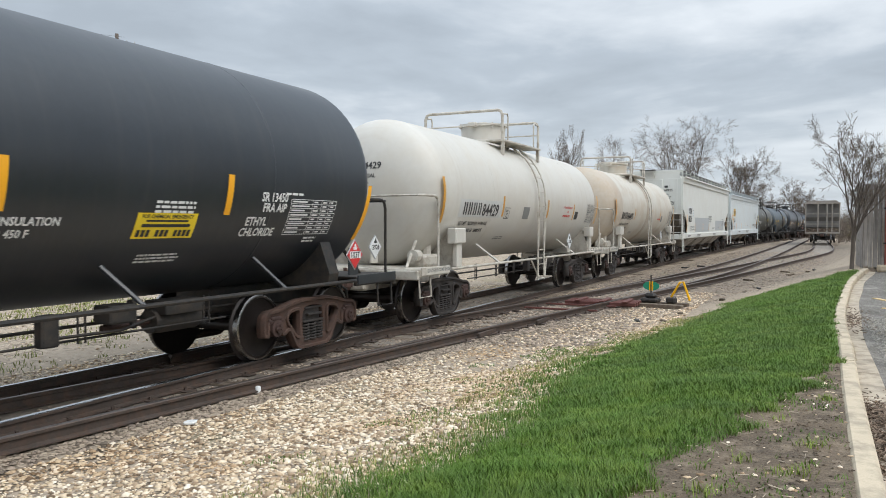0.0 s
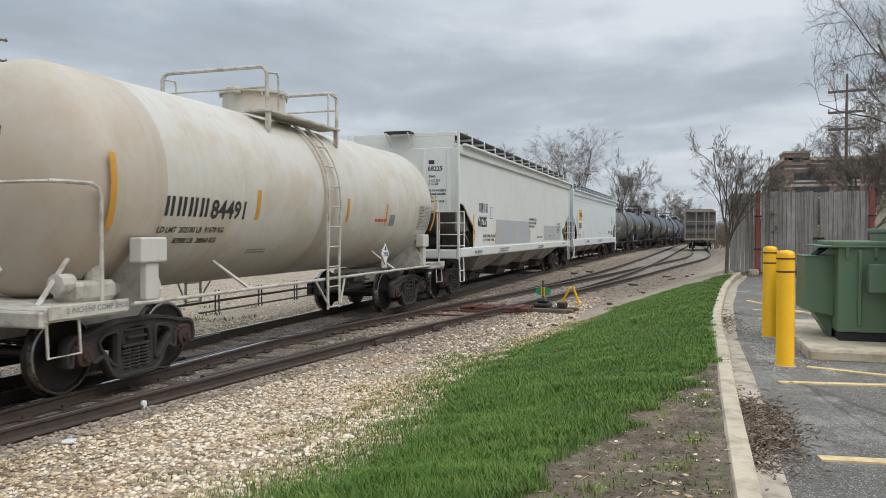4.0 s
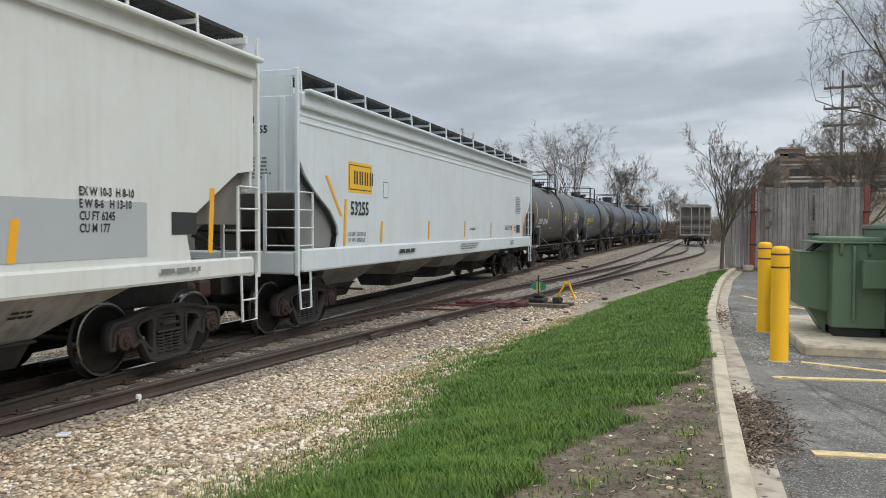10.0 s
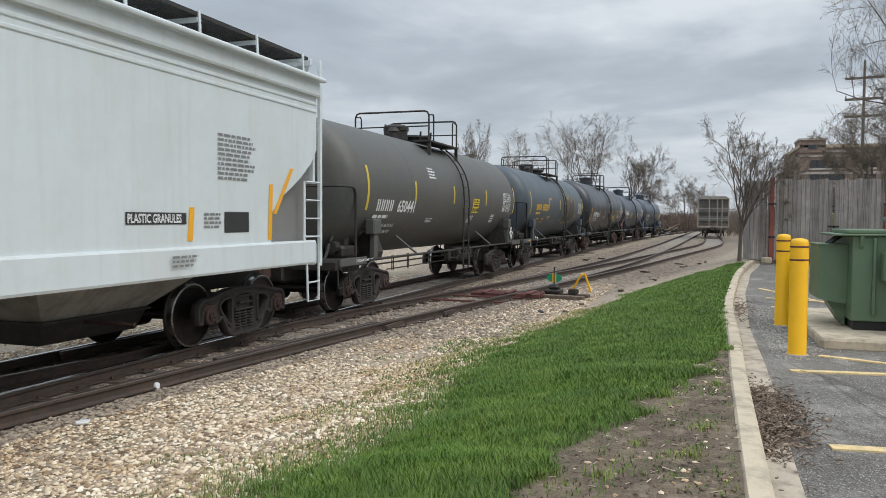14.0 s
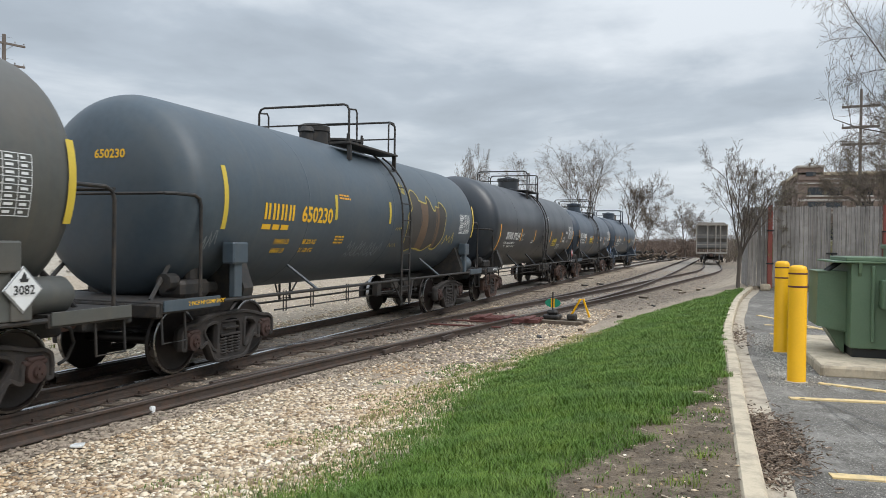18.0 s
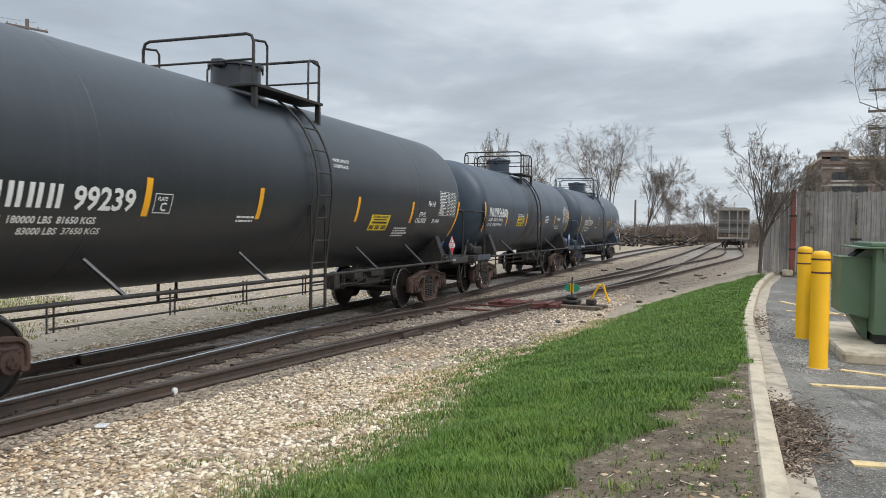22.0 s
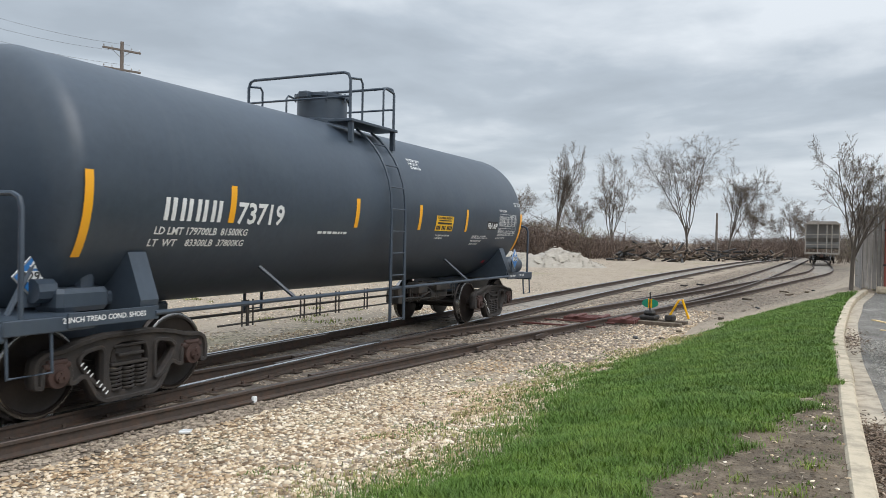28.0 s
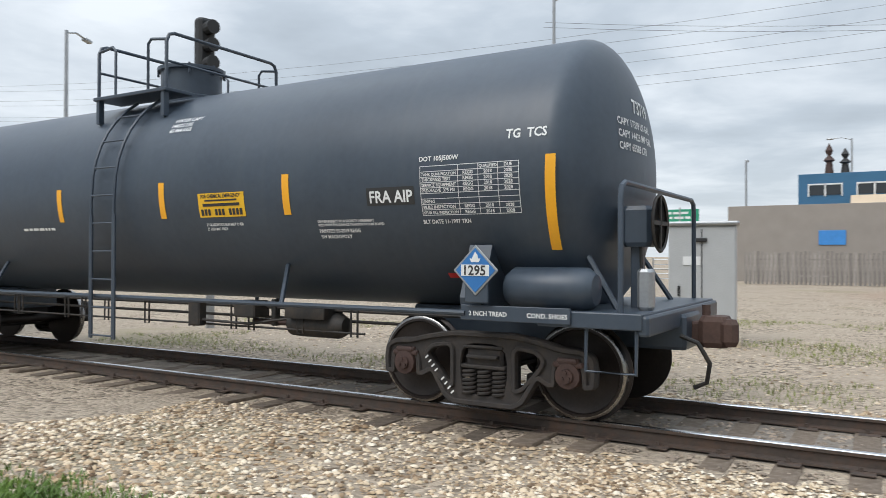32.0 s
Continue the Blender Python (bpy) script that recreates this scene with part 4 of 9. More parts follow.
def tank_car(d):
    """A tank car from its sizes: half length, tank, colours, stripes, writing."""
    car = thing("tank_car", d["label"], "tank car", "train of rail cars")
    H, R, zc, T = d["half"], d["R"], d["zc"], d["tank"]
    paint, frame, sill = d["paint"], d.get("frame", "under"), d.get("sill", 1.02)
    hd, EX, tail = d.get("head", 0.62), d.get("knuckle", 1.0), d.get("tail", 0.0)
    prof = [(0.0, -T - hd)] + [(R * math.sin(a) ** EX, -T - hd * math.cos(a) ** EX) for a in np.linspace(0.12, math.pi / 2 - 1e-6, 14)]
    prof += [(R, x) for x in np.linspace(-T, T + tail, 9)[1:]] + [(R * math.sin(a) ** EX, T + tail + hd * math.cos(a) ** EX) for a in np.linspace(math.pi / 2 - 1e-6, 0.12, 14)[1:]] + [(0.0, T + hd)]
    g = Geo().lathe(prof, 72, "x", (0, 0, zc))
    tank = part("tank", g, paint, car, smooth=True)
    # weld seams and insulation bands round the shell
    for x in d.get("seams", ()):
        part("shell_band", Geo().lathe([(R, x - 0.02), (R + 0.003, x - 0.014), (R + 0.003, x + 0.014), (R, x + 0.02)], 60, "x", (0, 0, zc)), paint, car, smooth=True)
    for x0, x1, m in d.get("zones", ()):
        part("painted_zone", Geo().lathe([(R + 0.001, x0), (R + 0.003, x0 + 0.01), (R + 0.003, x1 - 0.01), (R + 0.001, x1)], 72, "x", (0, 0, zc)), m, car, smooth=True)
    P = d.get("plat", H - 0.45)          # platform's end
    if d.get("end_paint"):
        part("painted_end", Geo().lathe([(r_ * 1.002, x_ - 0.004) for r_, x_ in prof[:15]], 72, "x", (0, 0, zc)), d["end_paint"], car, "tan stained tank end", smooth=True)
    B = d.get("truck", H - 2.35)
    T0, P0_, B0 = T, P, B
    for s in (-1, 1):
        T, P, B = (T0, P0_, B0) if s < 0 else (T0 + tail, P0_ + tail, B0 + tail)
        truck(car, s * B, rusty=d.get("rusty", False), marked=d.get("marked", False))
        part("stub_sill", Geo().box(min(s * (B - 1.3), s * (P + 0.1)), -0.32, 0.66, max(s * (B - 1.3), s * (P + 0.1)), 0.32, 1.0, 0.03), frame if frame != "under" else "under", car)
        part("coupler", COUPLER, None, car, at=pose(s * (P + 0.12), 0, 0, 0, 0, 0 if s > 0 else 180))
        part("air_hose", HOSE, None, car, at=pose(s * (P + 0.05), 0, 0, 0, 0, 0 if s > 0 else 180))
        # bolster cradle under the tank's end
        bx = s * (B + 0.05)
        part("saddle", Geo().prism([(-1.38, 0.98), (1.38, 0.98), (1.42, 1.16), (1.22, zc - R * 0.52), (0.7, zc - R * 0.86), (-0.7, zc - R * 0.86), (-1.22, zc - R * 0.52), (-1.42, 1.16)], bx - 0.12, bx + 0.12, axis="x"), frame, car)
        x0, x1 = sorted((s * (T - 0.05), s * P))
        part("end_platform", Geo().box(x0, -1.40, 1.03, x1, 1.40, 1.07, 0.01).box(x0, -1.42, 0.93, x1, -1.36, 1.07, 0.01).box(x0, 1.36, 0.93, x1, 1.42, 1.07, 0.01).box(s * P - 0.05, -1.4, 0.88, s * P + 0.05, 1.4, 1.05, 0.02), frame, car)
        fa, fb = sorted((s * d.get("fascia_x", T - 0.03), s * d.get("fascia_end", P - 0.02)))
        part("end_sheet", Geo().box(fa, -1.445, 0.955, fb, -1.42, 1.095, 0.005), d.get("fascia", paint), car)
        for y in (-1.36, 1.36):
            if d.get("hrail", 1):
                hr, xo, xi = d.get("hand_z", 2.40), s * (P - 0.22), s * (T + 0.30)
                if s > 0:
                    part("end_handrail", Geo().tube([(xo, y, 1.05), (xo, y, hr - 0.14), (xo - 0.04, y, hr - 0.04), (xo - 0.14, y, hr), (s * (T + 0.12), y, hr)], 0.024, 8), d.get("rails", frame), car, smooth=True)
                else:
                    part("end_handrail", Geo().tube([(xi, y, 1.05), (xi, y, hr - 0.14), (xi - 0.04, y, hr - 0.04), (xi - 0.14, y, hr), (xo + 0.1, y, hr), (xo, y * 0.93, hr)], 0.024, 8), d.get("rails", frame), car, smooth=True)
            part("sill_step", Geo().tube([(s * (P - 0.06), y, 1.0), (s * (P - 0.06), y * 1.02, 0.56), (s * (P - 0.50), y * 1.02, 0.56), (s * (P - 0.50), y, 1.0)], 0.018, 6), frame, car)
        if d.get("hrail", 1):
            q = 1.36 if s > 0 else 1.265
            part("end_rail", Geo().tube([(s * (P - 0.22), -q, d.get("hand_z", 2.40) - 0.02 * (s > 0)), (s * (P - 0.22), q, d.get("hand_z", 2.40) - 0.02 * (s > 0))], 0.022, 6), d.get("rails", frame), car)
        else:
            xe = s * (P - 0.20)
            part("end_handrail", Geo().tube([(xe, -1.36, 1.05), (xe, -1.36, 2.06), (xe, -1.33, 2.15), (xe, -1.24, 2.19), (xe, 1.24, 2.19), (xe, 1.33, 2.15), (xe, 1.36, 2.06), (xe, 1.36, 1.05)], 0.026, 8), d.get("rails", frame), car, smooth=True)
    T, P, B = T0 + tail, P0_ + tail, B0
    # long pipe rail and the cradle stays down both sides
    for y in (-1, 1):
        part("side_rail", Geo().tube([(-d.get("rail_end", T0 - 0.1), y * 1.44, sill), (d.get("rail_end", T - 0.1), y * 1.44, sill)], 0.027, 8), d.get("rails", frame), car)
        for x in d.get("stays", (-0.55, 0.55)):
            yy, zz = on_tank(R, zc, sill + 0.42)
            part("rail_stay", Geo().tube([(x * T0 + 0.22, y * 1.44, sill), (x * T0 - 0.05, y * -yy, zz)], 0.028, 6), paint, car)
    # brake gear hanging under the middle
    br = thing("brake_gear"); br.parent = car
    part("brake_rod", Geo().tube([(-B + 1.0, -0.55, 0.78), (B - 1.0, -0.55, 0.78)], 0.02, 6), "under", br)
    part("train_pipe", Geo().tube([(-B + 0.4, -0.75, 0.92), (B - 0.4, -0.75, 0.92)], 0.022, 6), "under", br)
    part("lower_pipe", Geo().tube([(-B + 1.6, -0.85, 0.68), (B - 1.6, -0.85, 0.68)], 0.014, 6), "under", br)
    rh = random.Random(int(B * 100))
    for x in [v + rh.uniform(-0.3, 0.3) for v in np.linspace(-B + 1.8, B - 1.8, d.get("hangers", 6))]:
        part("pipe_hanger", Geo().tube([(x - 0.045, -0.86, 0.99), (x - 0.045, -0.86, 0.64), (x + 0.045, -0.86, 0.64), (x + 0.045, -0.86, 0.99)], 0.013, 5), "under", br)
    part("brake_cylinder", Geo().lathe([(0.0, B - 2.75), (0.14, B - 2.75), (0.15, B - 2.6), (0.15, B - 2.05), (0.10, B - 1.95), (0.0, B - 1.93)], 14, "x", (0, -0.72, 0.74)).box(B - 2.7, -0.95, 0.82, B - 2.1, -0.6, 0.98, 0.01), "under", br, smooth=True)
    part("brake_lever", Geo().box(B - 3.05, -0.80, 0.70, B - 2.98, -0.70, 1.02, 0.01), "under", br)
    part("valve_bracket", Geo().box(B - 3.5, -0.98, 0.80, B - 3.15, -0.70, 1.0, 0.02), "under", br)
    part("pipe_bracket", Geo().box(B - 4.3, -0.98, 0.66, B - 4.1, -0.84, 0.98, 0.02), "under", br)
    part("retainer_pipe", Geo().tube([(B - 4.2, -0.92, 0.74), (B - 3.3, -0.90, 0.72), (B - 2.75, -0.82, 0.80)], 0.018, 5), "under", br)
    part("slack_adjuster", Geo().tube([(B - 3.4, -0.72, 0.74), (B - 2.75, -0.72, 0.74)], 0.035), "bearing", br)
    # brake valve block on the leading platform, air tank on the trailing one
    P1_, P = P, P0_
    part("control_valve", Geo().box(-P + 0.75, -1.15, 1.07, -P + 1.35, -0.72, 1.30, 0.05).lathe([(0, 0), (0.12, 0), (0.12, 0.2), (0, 0.22)], 10, "x", (-P + 0.6, -0.95, 1.28)).lathe([(0, 0), (0.1, 0), (0.1, 0.3), (0, 0.32)], 10, "z", (-P + 1.2, -0.92, 1.2)).box(-P + 1.4, -1.0, 1.1, -P + 1.75, -0.8, 1.24, 0.03), frame, car)
    P = P1_
    if d.get("airtank", 1):
        L0 = T - 0.62
        part("air_tank", Geo().lathe([(0.0, L0), (0.14, L0 + 0.02), (0.20, L0 + 0.10), (0.20, L0 + 0.80), (0.14, L0 + 0.88), (0.0, L0 + 0.90)], 20, "x", (0.15, -1.16, 1.25)), paint if paint != "white" else "white", car, smooth=True)
    hw = thing("hand_brake"); hw.parent = car
    if d.get("handbrake"):
        hx = P - 0.08
        part("brake_wheel", Geo().lathe([(0.26, hx - 0.015), (0.28, hx + 0.0), (0.26, hx + 0.015), (0.24, hx), (0.26, hx - 0.015)], 24, "x", (0, -0.55, 1.86)).box(hx - 0.01, -0.80, 1.84, hx + 0.01, -0.30, 1.88).box(hx - 0.01, -0.57, 1.61, hx + 0.01, -0.53, 2.11), "under", hw)
        part("brake_housing", Geo().box(hx - 0.32, -0.72, 1.64, hx - 0.04, -0.40, 2.02, 0.04).tube([(hx - 0.04, -0.55, 1.86), (hx, -0.55, 1.86)], 0.04), frame, hw)
        part("brake_post", Geo().box(hx - 0.26, -0.62, 1.05, hx - 0.16, -0.48, 1.7, 0.01), frame, hw)
        part("brake_chain", Geo().tube([(hx - 0.15, -0.66, 1.65), (hx - 0.13, -0.66, 1.06)], 0.016, 5), "under", hw)
        part("end_box", Geo().box(P - 0.18, -0.98, 1.07, P - 0.04, -0.84, 1.44, 0.03), M["steel"], hw)
    # stiffening bars from platform to head
    for s in (-1, 1):
        T, P = (T0, P0_) if s < 0 else (T0 + tail, P0_ + tail)
        for y in (-0.95, 0.95):
            part("head_brace", Geo().tube([(s * (P - 0.35), y, 1.06), (s * (T + 0.1), y * 0.9, 1.75)], 0.03, 6), frame, car)
    # top platform with rails across the tank, and the dome
    top = zc + R
    xa, xb = d.get("top", (-0.87, 0.52))
    cx = d.get("dome_x", (xa + xb) / 2)
    rm = d.get("rails", frame)
    tp = thing("top_platform"); tp.parent = car
    for y in (-1, 1):
        part("walkway", Geo().box(xa - 0.05, min(y * 0.62, y * 1.08), top - 0.10, xb + 0.05, max(y * 0.62, y * 1.08), top - 0.055, 0.008).box(xa, min(y * 0.98, y * 1.06), top - 0.42, xa + 0.06, max(y * 0.98, y * 1.06), top - 0.1).box(xb - 0.06, min(y * 0.98, y * 1.06), top - 0.42, xb, max(y * 0.98, y * 1.06), top - 0.1), frame, tp, "steel grating walkway")
    hz = top + d.get("rail_h", 0.68)
    pr = d.get("post", 0.024)
    for x in (xa, xb):
        part("guard_rail", Geo().tube([(x, -1.02, top - 0.1), (x, -1.02, hz - 0.12), (x, -0.98, hz - 0.03), (x, -0.90, hz), (x, 0.90, hz), (x, 0.98, hz - 0.03), (x, 1.02, hz - 0.12), (x, 1.02, top - 0.1)], pr, 8), rm, tp, smooth=True)
        part("mid_rail", Geo().tube([(x, -1.02, top + 0.30), (x, 1.02, top + 0.30)], 0.018, 6), rm, tp)
    for y in (-1.02, 1.02):
        # short side rails leave a gap for the ladder
        part("side_guard", Geo().tube([(xa, y, hz - 0.1), (xa + 0.30, y, hz - 0.06), (xa + 0.36, y, hz - 0.12), (xa + 0.36, y, top - 0.1)], 0.02, 6), rm, tp, smooth=True)
        part("side_guard", Geo().tube([(xb, y, hz - 0.1), (xb - 0.30, y, hz - 0.06), (xb - 0.36, y, hz - 0.12), (xb - 0.36, y, top - 0.1)], 0.02, 6), rm, tp, smooth=True)
    kind = d.get("dome", "housing")
    dm = thing("dome"); dm.parent = car
    if kind == "housing":
        dr = d.get("dome_r", 1.0)
        part("housing", Geo().lathe([(0.62 * dr, top - 0.12), (0.62 * dr, top + 0.02), (0.52 * dr, top + 0.05), (0.52 * dr, top + 0.40), (0.58 * dr, top + 0.41), (0.58 * dr, top + 0.46), (0.40 * dr, top + 0.49), (0.0, top + 0.50)], 28, "z", (cx, 0, 0)), paint, dm, smooth=True)
        part("cover_hinge", Geo().box(cx - 0.7 * dr, -0.1, top + 0.36, cx - 0.5 * dr, 0.1, top + 0.47, 0.02), paint, dm)
        part("cover_boss", Geo().box(cx - 0.12, -0.12, top + 0.48, cx + 0.12, 0.12, top + 0.54, 0.02), paint, dm)
        for a in range(8):
            ca, sa = math.cos(a * 0.785) * 0.56 * dr, math.sin(a * 0.785) * 0.56 * dr
            part("cover_bolt", Geo().tube([(cx + ca, sa, top + 0.34), (cx + ca, sa, top + 0.48)], 0.018, 5), frame, dm)
    else:
        part("valve_dome", Geo().lathe([(0.30, top - 0.08), (0.30, top + 0.22), (0.33, top + 0.23), (0.33, top + 0.33), (0.24, top + 0.38), (0.0, top + 0.40)], 20, "z", (cx - 0.70, 0, 0)), "under", dm, smooth=True)
        part("manway", Geo().lathe([(0.42, top - 0.08), (0.42, top + 0.14), (0.52, top + 0.15), (0.52, top + 0.19), (0.38, top + 0.22), (0.0, top + 0.24)], 24, "z", (cx + 0.5, 0, 0)), "under", dm, smooth=True)
        for a in range(8):
            part("manway_bolt", Geo().tube([(cx + 0.5 + 0.5 * math.cos(a * 0.785), 0.5 * math.sin(a * 0.785), top + 0.08), (cx + 0.5 + 0.53 * math.cos(a * 0.785), 0.53 * math.sin(a * 0.785), top + 0.30)], 0.028, 6), "under", dm)
        part("vent_valve", Geo().lathe([(0.12, top - 0.1), (0.12, top + 0.12), (0.16, top + 0.14), (0.1, top + 0.24), (0, top + 0.25)], 14, "z", (cx - 1.35, -0.2, 0)), "under", dm, smooth=True)
        part("vent_valve", Geo().lathe([(0.1, top - 0.1), (0.1, top + 0.14), (0.13, top + 0.16), (0, top + 0.2)], 14, "z", (cx + 1.35, -0.1, 0)), "under", dm, smooth=True)
    # ladders up both sides
    lx = d.get("ladder", -0.05)
    foot = d.get("ladder_foot", 0.50)
    for y in (-1, 1):
        ld = thing("ladder"); ld.parent = car
        path = [(1.50 + d.get("flare", 0.0), foot), (1.50, sill + 0.05), (R + 0.10, zc - 0.15)] + [((R + 0.09) * math.cos(a), zc + (R + 0.09) * math.sin(a)) for a in np.linspace(0.12, 1.0, 7)]
        for q in (-0.23, 0.23):
            part("ladder_rail", Geo().tube([(lx + q, y * a, b) for a, b in path], 0.021, 6), d.get("ladder_paint", frame), ld, smooth=True)
            part("stringer", Geo().box(lx + q - 0.032, min(y * 1.485, y * 1.515), foot - 0.02, lx + q + 0.032, max(y * 1.485, y * 1.515), zc - 0.32, 0.006), d.get("ladder_paint", frame), ld)
        for q in d.get("struts", ()):
            part("ladder_strut", Geo().tube([(lx + q * 2.6, y * 1.44, sill), (lx + q, y * 1.52, foot + 0.05)], 0.02, 6), d.get("ladder_paint", frame), ld)
        z = foot + 0.02
        while z < zc + R * 0.80:
            yy = 1.50 if z < sill else (1.50 + (R + 0.1 - 1.50) * min(1, (z - sill) / (zc - sill)) if z < zc else (R + 0.09) * math.sqrt(max(0, 1 - ((z - zc) / (R + 0.09)) ** 2)))
            part("rung", Geo().tube([(lx - 0.23, y * yy, z), (lx + 0.23, y * yy, z)], 0.013, 6), d.get("ladder_paint", frame), ld)
            z += 0.36
    # writing and marks on the camera side
    far_end = lambda x: x + (tail if x > T0 * 0.62 else 0.0)
    put = lambda lift=0.006: (lambda g, x0, z0, x1, z1: wrap_patch(g, x0, z0, x1, z1, R, zc, lift))
    for x, z0, z1, w, sl, m in d.get("stripes", ()):
        x = far_end(x)
        part("reflective_stripe", wrap_patch(Geo(), x - w / 2 + sl, z0, x + w / 2 + sl, z1, R, zc, 0.005, -sl), m, car, "amber reflective stripe")
    for s, x, z, size, sq, m in d.get("words", ()):
        part("stencil", wrap_word(s, x, z, size, R, zc, squeeze=sq), m, car)
    for x, z, n, size, m in d.get("marks", ()):
        part("owner_mark", letter_blocks(Geo(), x, z, n, size, put()), m, car)
    for i, (x, z, w, rows_, h, m) in enumerate(d.get("fine", ())):
        part("small_print", bars(Geo(), x, z, w, rows_, h, h * 0.8, put(), i + 3), m, car)
    for x, z, w, hh in d.get("tables", ()):
        x = far_end(x)
        m = d.get("table_ink", "letters")
        g = Geo()
        p = put()
        for k in range(9):
            p(g, x, z + hh * k / 8 - 0.004, x + w, z + hh * k / 8 + 0.004)
        for k in (0, 0.46, 0.66, 0.84, 1):
            wrap_patch(g, x + w * k - 0.004, z, x + w * k + 0.004, z + hh, R, zc, 0.006)
        r = random.Random(4)
        for k in range(8):
            for a, b in ((0.03, 0.42), (0.49, 0.62), (0.69, 0.80), (0.87, 0.96)):
                p(g, x + w * a, z + hh * (k + 0.32) / 8, x + w * (a + (b - a) * r.uniform(0.6, 1)), z + hh * (k + 0.68) / 8)
        part("test_table", g, m, car, "stencilled inspection table")
    if d.get("table_text"):
        x, z, w, hh, cells = d["table_text"]
        cols = (0, 0.40, 0.605, 0.80, 1.0)
        g = Geo()
        for k in range(10):
            put()(g, x, z + hh * k / 9 - 0.003, x + w, z + hh * k / 9 + 0.003)
        for k in cols:
            wrap_patch(g, x + w * k - 0.003, z, x + w * k + 0.003, z + hh, R, zc, 0.006)
        part("test_table", g, "letters", car, "stencilled inspection table")
        for row, col, word in cells:
            tw = text_mesh(word)[2]
            cw = (cols[col + 1] - cols[col]) * w
            size = min(0.030, 0.92 * cw / tw)
            xx = x + w * cols[col] + (0.015 if col == 0 else (cw - tw * size) / 2)
            part("table_entry", wrap_word(word, xx, z + hh * (8 - row + 0.22) / 9, size, R, zc), "letters", car)
    for x, z, w, hh, bg, fg in d.get("signs", ()):
        part("warning_sign", wrap_patch(Geo(), x, z, x + w, z + hh, R, zc, 0.004), bg, car, "yellow emergency sign with black print")
        g = Geo()
        p = put(0.008)
        vs_, fs_, tw = text_mesh("FOR CHEMICAL EMERGENCY")
        k_ = 0.86 * w / tw
        th = math.asin((z + 0.80 * hh - zc) / R)
        g.add([(x + 0.07 * w + a * k_, -(R + 0.008) * math.cos(th + b * 0.15 * hh / R), zc + (R + 0.008) * math.sin(th + b * 0.15 * hh / R)) for a, b in vs_], fs_)
        p(g, x + 0.15 * w, z + 0.66 * hh, x + 0.85 * w, z + 0.73 * hh)
        p(g, x + 0.10 * w, z + 0.45 * hh, x + 0.90 * w, z + 0.57 * hh)
        for k in range(12):
            if k not in (3, 7):
                p(g, x + (0.05 + k * 0.076) * w, z + 0.08 * hh, x + (0.05 + k * 0.076 + 0.055) * w, z + 0.34 * hh)
        part("sign_print", g, fg, car)
    for x, z, w, hh, m in d.get("panels", ()):
        part("stencil_panel", wrap_patch(Geo(), x, z, x + w, z + hh, R, zc, 0.0035), m, car)
    for s, x, z, size, m in d.get("sill_words", ()):
        vs, fs, w = text_mesh(s)
        part("sill_stencil", Geo().add([(x + a * size, -1.4475, z + b * size) for a, b in vs], fs), m, car)
    for x, z, n_, m, fm, y in d.get("placards", ()):
        x = far_end(x)
        pc = thing("placard_holder", "diamond hazard placard"); pc.parent = car
        pc.matrix_basis = pose(x, y, z)
        q = 0.165
        part("board", Geo().box(-q, 0, -q, q, 0.012, q, 0.01, m=pose(0, 0, 0, 0, 45, 0)), "steel", pc)
        part("diamond", Geo().box(-q + 0.02, -0.006, -q + 0.02, q - 0.02, 0.0, q - 0.02, 0, m=pose(0, 0, 0, 0, 45, 0)), m, pc)
        if n_:
            part("number_panel", Geo().box(-0.145, -0.011, -0.052, 0.145, -0.006, 0.052), "letters", pc)
            vs, fs, w = text_mesh(n_)
            part("number", Geo().add([((a - w / 2) * 0.086, -0.0135, (b - 0.5) * 0.086) for a, b in vs], fs), "ink", pc)
        part("flame", Geo().prism([(-0.04, 0.075), (0.04, 0.075), (0.055, 0.11), (0.03, 0.105), (0.025, 0.14), (0.0, 0.17), (-0.02, 0.13), (-0.035, 0.105), (-0.055, 0.11)], -0.011, -0.006), fm, pc)
        part("bracket", Geo().box(-0.12, 0.012, -0.30, 0.12, 0.05, 0.10, 0.01), paint, pc)
    for x, z, w, hh, m in d.get("boxes", ()):
        x = far_end(x)
        part("bracket_box", Geo().box(x, -1.50, z, x + w, -1.30, z + hh, 0.02).box(x + w * 0.25, -1.46, 1.05, x + w * 0.75, -1.36, z, 0.01), m, car)
    for pts, w, m, nm in d.get("graffiti", ()):
        part(nm, wrap_stroke(pts, w if w < 0.2 else 0.06, R, zc, 0.009 if w < 0.2 else 0.005), m, car, "sprayed graffiti")
    # writing on the trailing end
    for s, y, z, size, m in d.get("tail_words", ()):
        vs, fs, w = text_mesh(s)
        out = []
        for a, b in vs:
            yy, zz = y + a * size, z + b * size
            rr = min(0.999, math.hypot(yy, zz - zc) / R)
            out.append((T + hd * (1 - rr ** (2 / EX)) ** (EX / 2) + 0.006, yy, zz))
        part("end_stencil", Geo().add(out, fs), m, car)
    # writing on the leading end (towards -x)
    for s, y, z, size, m in d.get("head_words", ()):
        vs, fs, w = text_mesh(s)
        out = []
        for a, b in vs:
            yy, zz = y - a * size, z + b * size
            rr = min(0.999, math.hypot(yy, zz - zc) / R)
            out.append((-T0 - hd * (1 - rr ** (2 / EX)) ** (EX / 2) - 0.006, yy, zz))
        part("end_stencil", Geo().add(out, fs), m, car)
    return car


